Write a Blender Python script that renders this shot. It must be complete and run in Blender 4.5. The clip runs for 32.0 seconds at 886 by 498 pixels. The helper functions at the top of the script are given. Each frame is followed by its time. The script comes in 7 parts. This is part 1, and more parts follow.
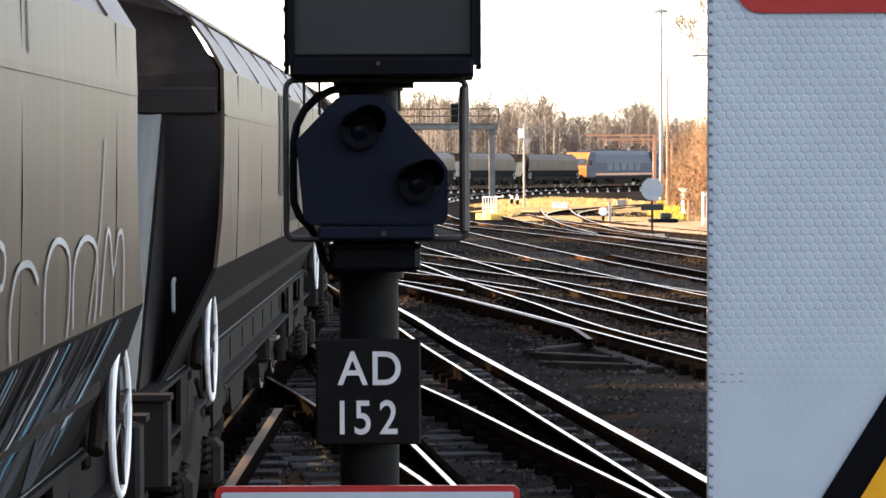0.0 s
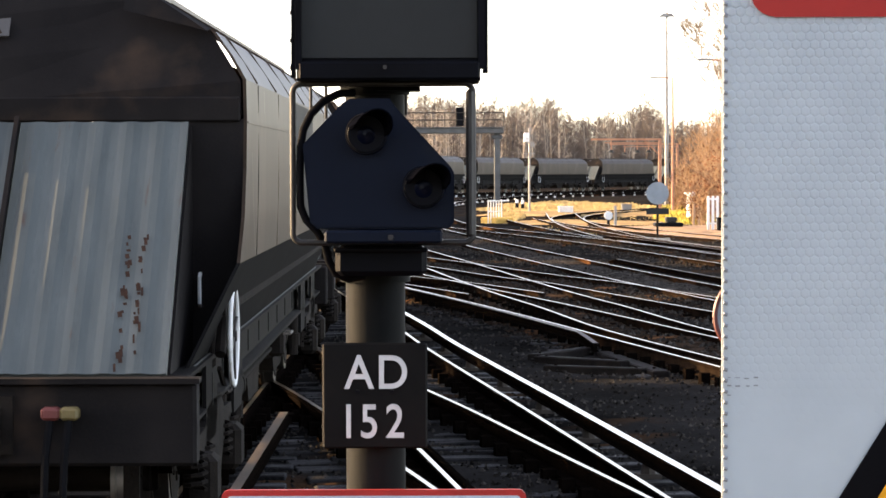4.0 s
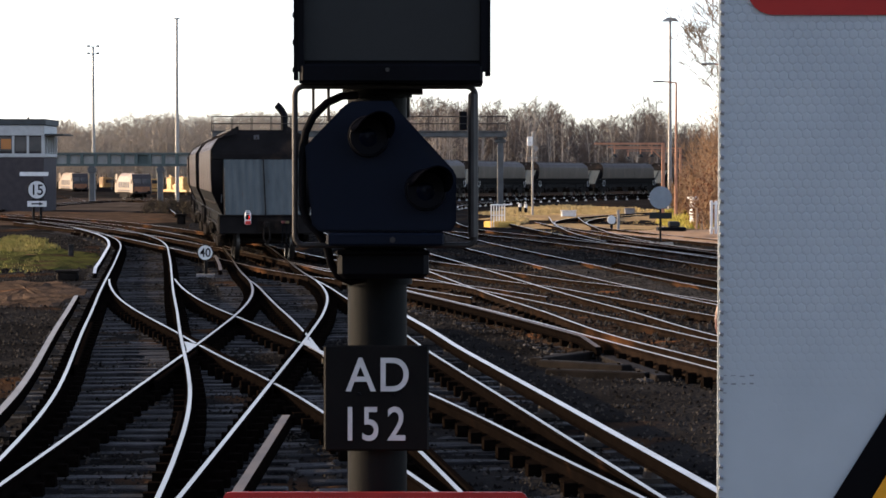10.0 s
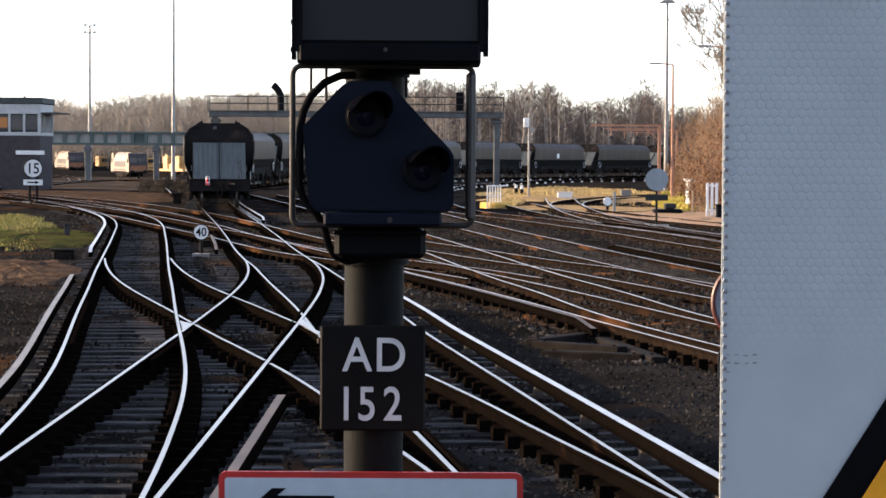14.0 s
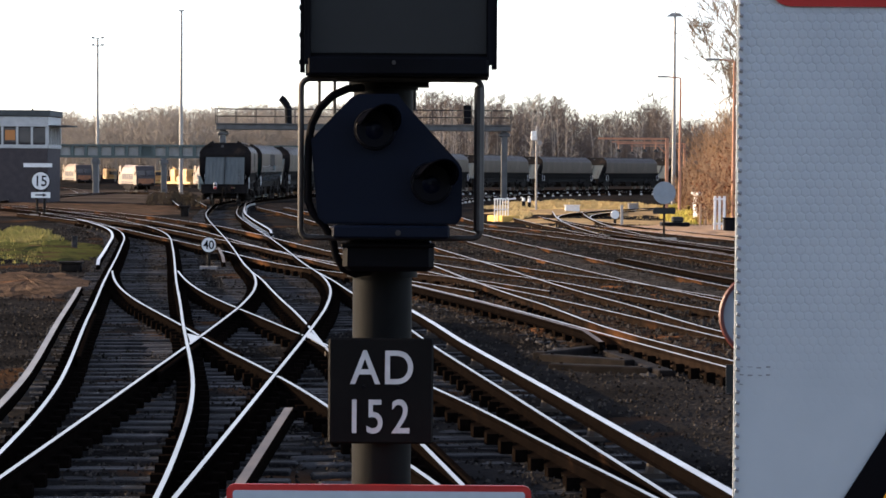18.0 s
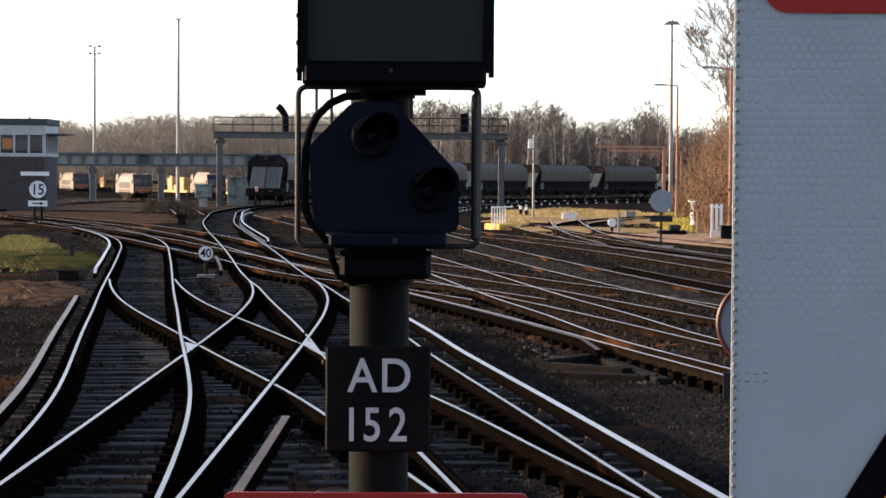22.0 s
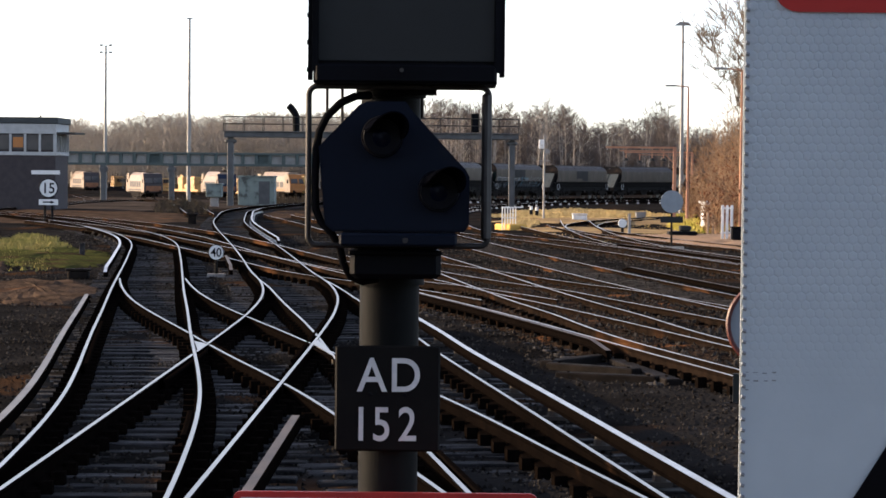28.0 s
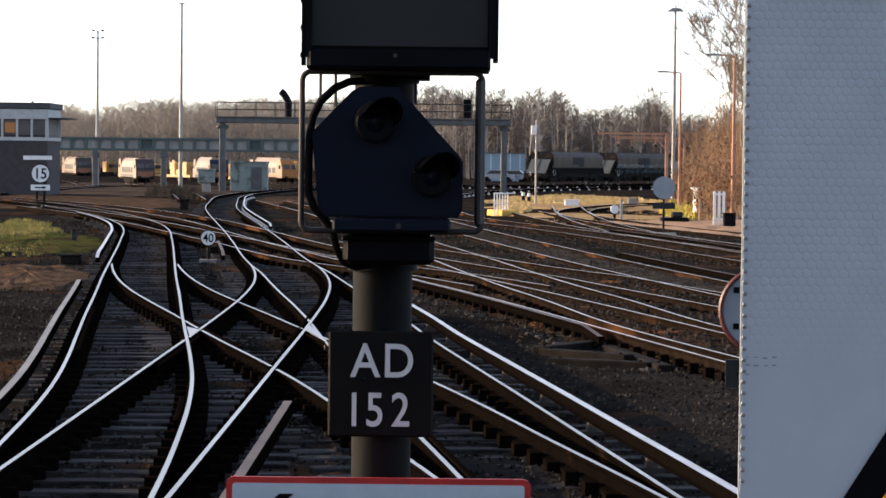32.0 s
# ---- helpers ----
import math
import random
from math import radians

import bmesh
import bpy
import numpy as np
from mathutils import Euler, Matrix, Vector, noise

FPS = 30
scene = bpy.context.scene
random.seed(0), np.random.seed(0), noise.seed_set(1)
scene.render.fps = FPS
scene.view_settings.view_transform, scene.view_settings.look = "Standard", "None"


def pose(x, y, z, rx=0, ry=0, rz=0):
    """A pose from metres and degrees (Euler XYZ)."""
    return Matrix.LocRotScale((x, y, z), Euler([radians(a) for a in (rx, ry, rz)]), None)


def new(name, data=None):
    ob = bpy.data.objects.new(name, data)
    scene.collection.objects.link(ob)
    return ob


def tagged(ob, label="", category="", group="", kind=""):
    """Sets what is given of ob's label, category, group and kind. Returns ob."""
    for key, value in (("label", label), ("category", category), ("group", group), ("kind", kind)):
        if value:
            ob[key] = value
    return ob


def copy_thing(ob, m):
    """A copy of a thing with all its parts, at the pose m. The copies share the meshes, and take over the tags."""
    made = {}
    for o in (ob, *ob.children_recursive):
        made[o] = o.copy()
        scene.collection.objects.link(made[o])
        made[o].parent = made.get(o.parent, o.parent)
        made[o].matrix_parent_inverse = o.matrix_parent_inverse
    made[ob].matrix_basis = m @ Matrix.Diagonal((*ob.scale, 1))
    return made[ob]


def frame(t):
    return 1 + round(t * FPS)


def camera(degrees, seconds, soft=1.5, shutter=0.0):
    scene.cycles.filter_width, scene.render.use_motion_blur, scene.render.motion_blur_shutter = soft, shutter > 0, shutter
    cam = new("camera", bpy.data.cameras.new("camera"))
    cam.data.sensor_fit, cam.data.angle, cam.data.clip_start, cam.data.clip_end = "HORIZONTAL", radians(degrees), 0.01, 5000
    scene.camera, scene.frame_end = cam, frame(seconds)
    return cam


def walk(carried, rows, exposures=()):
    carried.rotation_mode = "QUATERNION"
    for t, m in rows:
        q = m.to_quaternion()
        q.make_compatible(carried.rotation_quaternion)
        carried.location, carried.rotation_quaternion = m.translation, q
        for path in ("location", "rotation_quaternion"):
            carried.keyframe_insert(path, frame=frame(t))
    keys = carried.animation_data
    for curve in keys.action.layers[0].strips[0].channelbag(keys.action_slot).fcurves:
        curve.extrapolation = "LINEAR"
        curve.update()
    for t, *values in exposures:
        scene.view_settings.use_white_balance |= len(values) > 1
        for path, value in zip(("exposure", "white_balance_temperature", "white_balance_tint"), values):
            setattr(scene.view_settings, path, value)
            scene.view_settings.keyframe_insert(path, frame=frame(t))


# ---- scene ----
import collections
import itertools

# ---------------------------------------------------------------- camera and its way
cam = camera(17.83, 32.0, soft=1.6)
ROWS = [
    (0, 0.0071, 2.3055, -1.755, 0.19, -0.153), (0.5, 0.0067, 2.3055, -1.769, 0.176, -0.258), (1, 0.0078, 2.3055, -1.825, 0.169, -0.208),
    (1.5, 0.0071, 2.3055, -1.913, 0.174, -0.188), (2, 0.0053, 2.3055, -1.861, 0.17, -0.17), (2.5, 0.0049, 2.3055, -1.808, 0.177, -0.149),
    (3, 0.0042, 2.3055, -1.808, 0.148, -0.225), (3.5, 0.0031, 2.3055, -1.822, 0.169, -0.163), (4, 0.0031, 2.3055, -1.677, 0.142, -0.047),
    (4.5, 0.0042, 2.3052, -1.702, 0.133, 0.038), (6.5, 0.0058, 2.3042, -1.619, 0.132, -0.063), (7, 0.0047, 2.304, -1.515, 0.104, -0.13),
    (7.5, 0.0033, 2.3038, -1.576, 0.072, -0.14), (8, 0.0033, 2.3035, -1.579, 0.044, -0.085), (8.5, 0.0059, 2.3032, -1.678, 0.044, -0.08),
    (9, 0.0063, 2.303, -1.523, 0.099, 0.073), (9.5, 0.0056, 2.3028, -1.54, 0.037, 0.036), (10, 0.006, 2.3026, -1.6, -0.027, 0.018),
    (10.5, 0.0057, 2.3024, -1.582, -0.136, -0.029), (11, 0.0038, 2.3022, -1.682, -0.14, -0.05), (11.5, 0.0028, 2.3021, -1.831, -0.18, -0.081),
    (12, 0.0013, 2.3019, -1.805, -0.227, -0.057), (12.5, 0.0002, 2.3017, -1.912, -0.226, 0.002), (13, -0.0008, 2.3015, -1.988, -0.298, -0.018),
    (13.5, 0.0003, 2.3014, -2.044, -0.327, 0.062), (14, 0.0025, 2.3013, -1.989, -0.334, -0.058), (14.5, 0.0029, 2.3012, -1.904, -0.328, 0.052),
    (16.5, 0.0018, 2.3009, -1.829, -0.307, 0.059), (17, 0.0011, 2.3008, -1.868, -0.308, 0.078), (17.5, 0.0004, 2.3008, -1.868, -0.31, 0.044),
    (18, -0, 2.3007, -1.725, -0.398, 0.093), (18.5, 0.0004, 2.3006, -1.712, -0.316, 0.093), (19, 0.0004, 2.3005, -1.723, -0.275, 0.104),
    (19.5, 0.0008, 2.3004, -1.51, -0.267, 0.091), (20, -0.0003, 2.3003, -1.408, -0.3, 0.244), (20.5, 0.0004, 2.3003, -1.585, -0.393, 0.013),
    (21, 0.0008, 2.3002, -1.352, -0.385, -0.015), (21.5, 0.0008, 2.3001, -1.445, -0.35, -0.005), (22, 0.0001, 2.3, -1.559, -0.356, 0.034),
    (22.5, 0.0001, 2.3, -1.589, -0.375, 0.035), (23, 0.0001, 2.2999, -1.615, -0.404, 0), (23.5, -0.0003, 2.2998, -1.65, -0.421, 0.036),
    (24, 0.0001, 2.2997, -1.579, -0.497, -0.154), (24.5, 0.0009, 2.2997, -1.631, -0.432, -0.132), (25, 0.002, 2.2996, -1.571, -0.376, -0.06),
    (25.5, 0.0023, 2.2995, -1.425, -0.424, 0.051), (27.5, -0.0002, 2.2992, -1.621, -0.527, 0.191), (28, 0.0006, 2.2991, -1.558, -0.557, 0.248),
    (28.5, 0.0002, 2.299, -1.641, -0.525, 0.306), (29, 0.0002, 2.299, -1.663, -0.552, 0.186), (29.5, -0.0005, 2.2989, -1.705, -0.586, 0.17),
    (30, -0.0001, 2.2988, -1.634, -0.562, 0.157), (30.5, -0.0005, 2.2987, -1.606, -0.562, 0.175), (31, -0.0005, 2.2987, -1.564, -0.563, 0.124),
    (31.5, -0.0019, 2.2986, -1.702, -0.604, 0.132), (32, -0.003, 2.2985, -1.843, -0.625, 0.088),
]
EXPOSURES = [(t, stops, kelvin, 16) for t, stops, kelvin in (
    (0.0, 2.74, 8050), (2.0, 2.64, 7950), (4.5, 2.24, 7850), (6.5, 1.42, 7050), (9.0, 1.06, 6650), (11.0, 1.14, 6650), (12.0, 1.22, 6650), (14.0, 1.46, 6650), (17.0, 1.42, 6650),
    (20.0, 1.12, 6650), (22.0, 1.04, 6650), (25.0, 1.16, 6650), (28.0, 1.09, 6650), (32.0, 1.15, 6650))]
walk(cam, [(t, pose(x, 0.0, z, 90 + p, r, yaw)) for t, x, z, p, r, yaw in ROWS], EXPOSURES)

# ---------------------------------------------------------------- sky and sun
SUN_ELEV, SUN_AZ = 15.0, -76.0          # degrees; azimuth from straight ahead, negative to the left
world = bpy.data.worlds.new("sky")
scene.world = world
world.use_nodes = True
wn = world.node_tree.nodes
sky = wn.new("ShaderNodeTexSky")
sky.sky_type = "NISHITA"
sky.sun_disc = False
sky.sun_elevation = radians(SUN_ELEV)
sky.sun_rotation = radians(SUN_AZ)
sky.air_density, sky.dust_density, sky.ozone_density = 0.55, 0.8, 0.3
wn["Background"].inputs["Strength"].default_value = 0.2
thin = wn.new("ShaderNodeHueSaturation")          # thin winter haze washes the blue and the yellow out
thin.inputs["Saturation"].default_value = 0.8
world.node_tree.links.new(sky.outputs["Color"], thin.inputs["Color"])
world.node_tree.links.new(thin.outputs["Color"], wn["Background"].inputs["Color"])
sun = new("sun", bpy.data.lights.new("sun", "SUN"))
sun.data.energy, sun.data.angle, sun.data.color = 3.4, radians(0.6), (1.0, 0.76, 0.47)
to_sun = Vector((math.sin(radians(SUN_AZ)) * math.cos(radians(SUN_ELEV)), math.cos(radians(SUN_AZ)) * math.cos(radians(SUN_ELEV)),
                 math.sin(radians(SUN_ELEV))))
sun.rotation_mode = "QUATERNION"
sun.rotation_quaternion = (-to_sun).to_track_quat("-Z", "Y")


# ---------------------------------------------------------------- materials
def material(name, base, second=None, rough=0.7, metal=0.0, grain=8.0, fine=60.0, mix=0.5, bump=0.3, depth=0.01,
             stain=None, stain_scale=1.5, stain_at=0.62, stretch=(1, 1, 1), vary=0.0, gloss=None, glow=0.0, island=False, streak=None):
    """Base and second colour mixed by noise at two scales, stains of a third colour, bump, piece-to-piece variation."""
    m = bpy.data.materials.new(name)
    m.use_nodes = True
    n, link = m.node_tree.nodes, m.node_tree.links.new
    b = n["Principled BSDF"]
    b.inputs["Roughness"].default_value, b.inputs["Metallic"].default_value = rough, metal
    if gloss is not None:
        b.inputs["Specular IOR Level"].default_value = gloss
    tc, mp = n.new("ShaderNodeTexCoord"), n.new("ShaderNodeMapping")
    mp.inputs["Scale"].default_value = stretch
    link(tc.outputs["Object"], mp.inputs["Vector"])

    def noise_at(scale, detail=4.0):
        t = n.new("ShaderNodeTexNoise")
        t.inputs["Scale"].default_value, t.inputs["Detail"].default_value = scale, detail
        link(mp.outputs["Vector"], t.inputs["Vector"])
        return t.outputs["Fac"]

    def blend(fac, a, c, lo=0.35, hi=0.65):
        r, x = n.new("ShaderNodeMapRange"), n.new("ShaderNodeMix")
        r.inputs["From Min"].default_value, r.inputs["From Max"].default_value = lo, hi
        link(fac, r.inputs["Value"])
        x.data_type = "RGBA"
        link(r.outputs["Result"], x.inputs["Factor"])
        for k, v in ((6, a), (7, c)):
            if isinstance(v, tuple):
                x.inputs[k].default_value = (*v, 1)
            else:
                link(v, x.inputs[k])
        return x.outputs[2]

    second = second or tuple(0.7 * v for v in base)
    mean = tuple((1 - mix) * p + mix * q for p, q in zip(base, second))
    col = blend(noise_at(grain), base, second)
    fine_fac = noise_at(fine, 2.0)
    col = blend(fine_fac, col, mean, 0.45, 0.75)
    if stain:
        col = blend(noise_at(stain_scale, 6.0), col, stain, stain_at, stain_at + 0.1)
    if streak:
        # dirt and wash running down the sheet
        run, st = n.new("ShaderNodeMapping"), n.new("ShaderNodeTexNoise")
        run.inputs["Scale"].default_value = (1.0, 5.0, 0.28)
        st.inputs["Scale"].default_value, st.inputs["Detail"].default_value = 1.6, 5.0
        link(tc.outputs["Object"], run.inputs["Vector"])
        link(run.outputs["Vector"], st.inputs["Vector"])
        col = blend(st.outputs["Fac"], col, streak, 0.5, 0.78)
    if vary:
        if island:
            src = n.new("ShaderNodeNewGeometry").outputs["Random Per Island"]
        else:
            src = n.new("ShaderNodeObjectInfo").outputs["Random"]
        hsv, r = n.new("ShaderNodeHueSaturation"), n.new("ShaderNodeMapRange")
        r.inputs["To Min"].default_value, r.inputs["To Max"].default_value = 1 - vary, 1 + vary
        link(src, r.inputs["Value"])
        link(r.outputs["Result"], hsv.inputs["Value"])
        link(col, hsv.inputs["Color"])
        col = hsv.outputs["Color"]
    link(col, b.inputs["Base Color"])
    if bump:
        bp = n.new("ShaderNodeBump")
        bp.inputs["Strength"].default_value, bp.inputs["Distance"].default_value = bump, depth
        link(fine_fac, bp.inputs["Height"])
        link(bp.outputs["Normal"], b.inputs["Normal"])
    if glow:
        b.inputs["Emission Color"].default_value, b.inputs["Emission Strength"].default_value = (*base, 1), glow
    return m


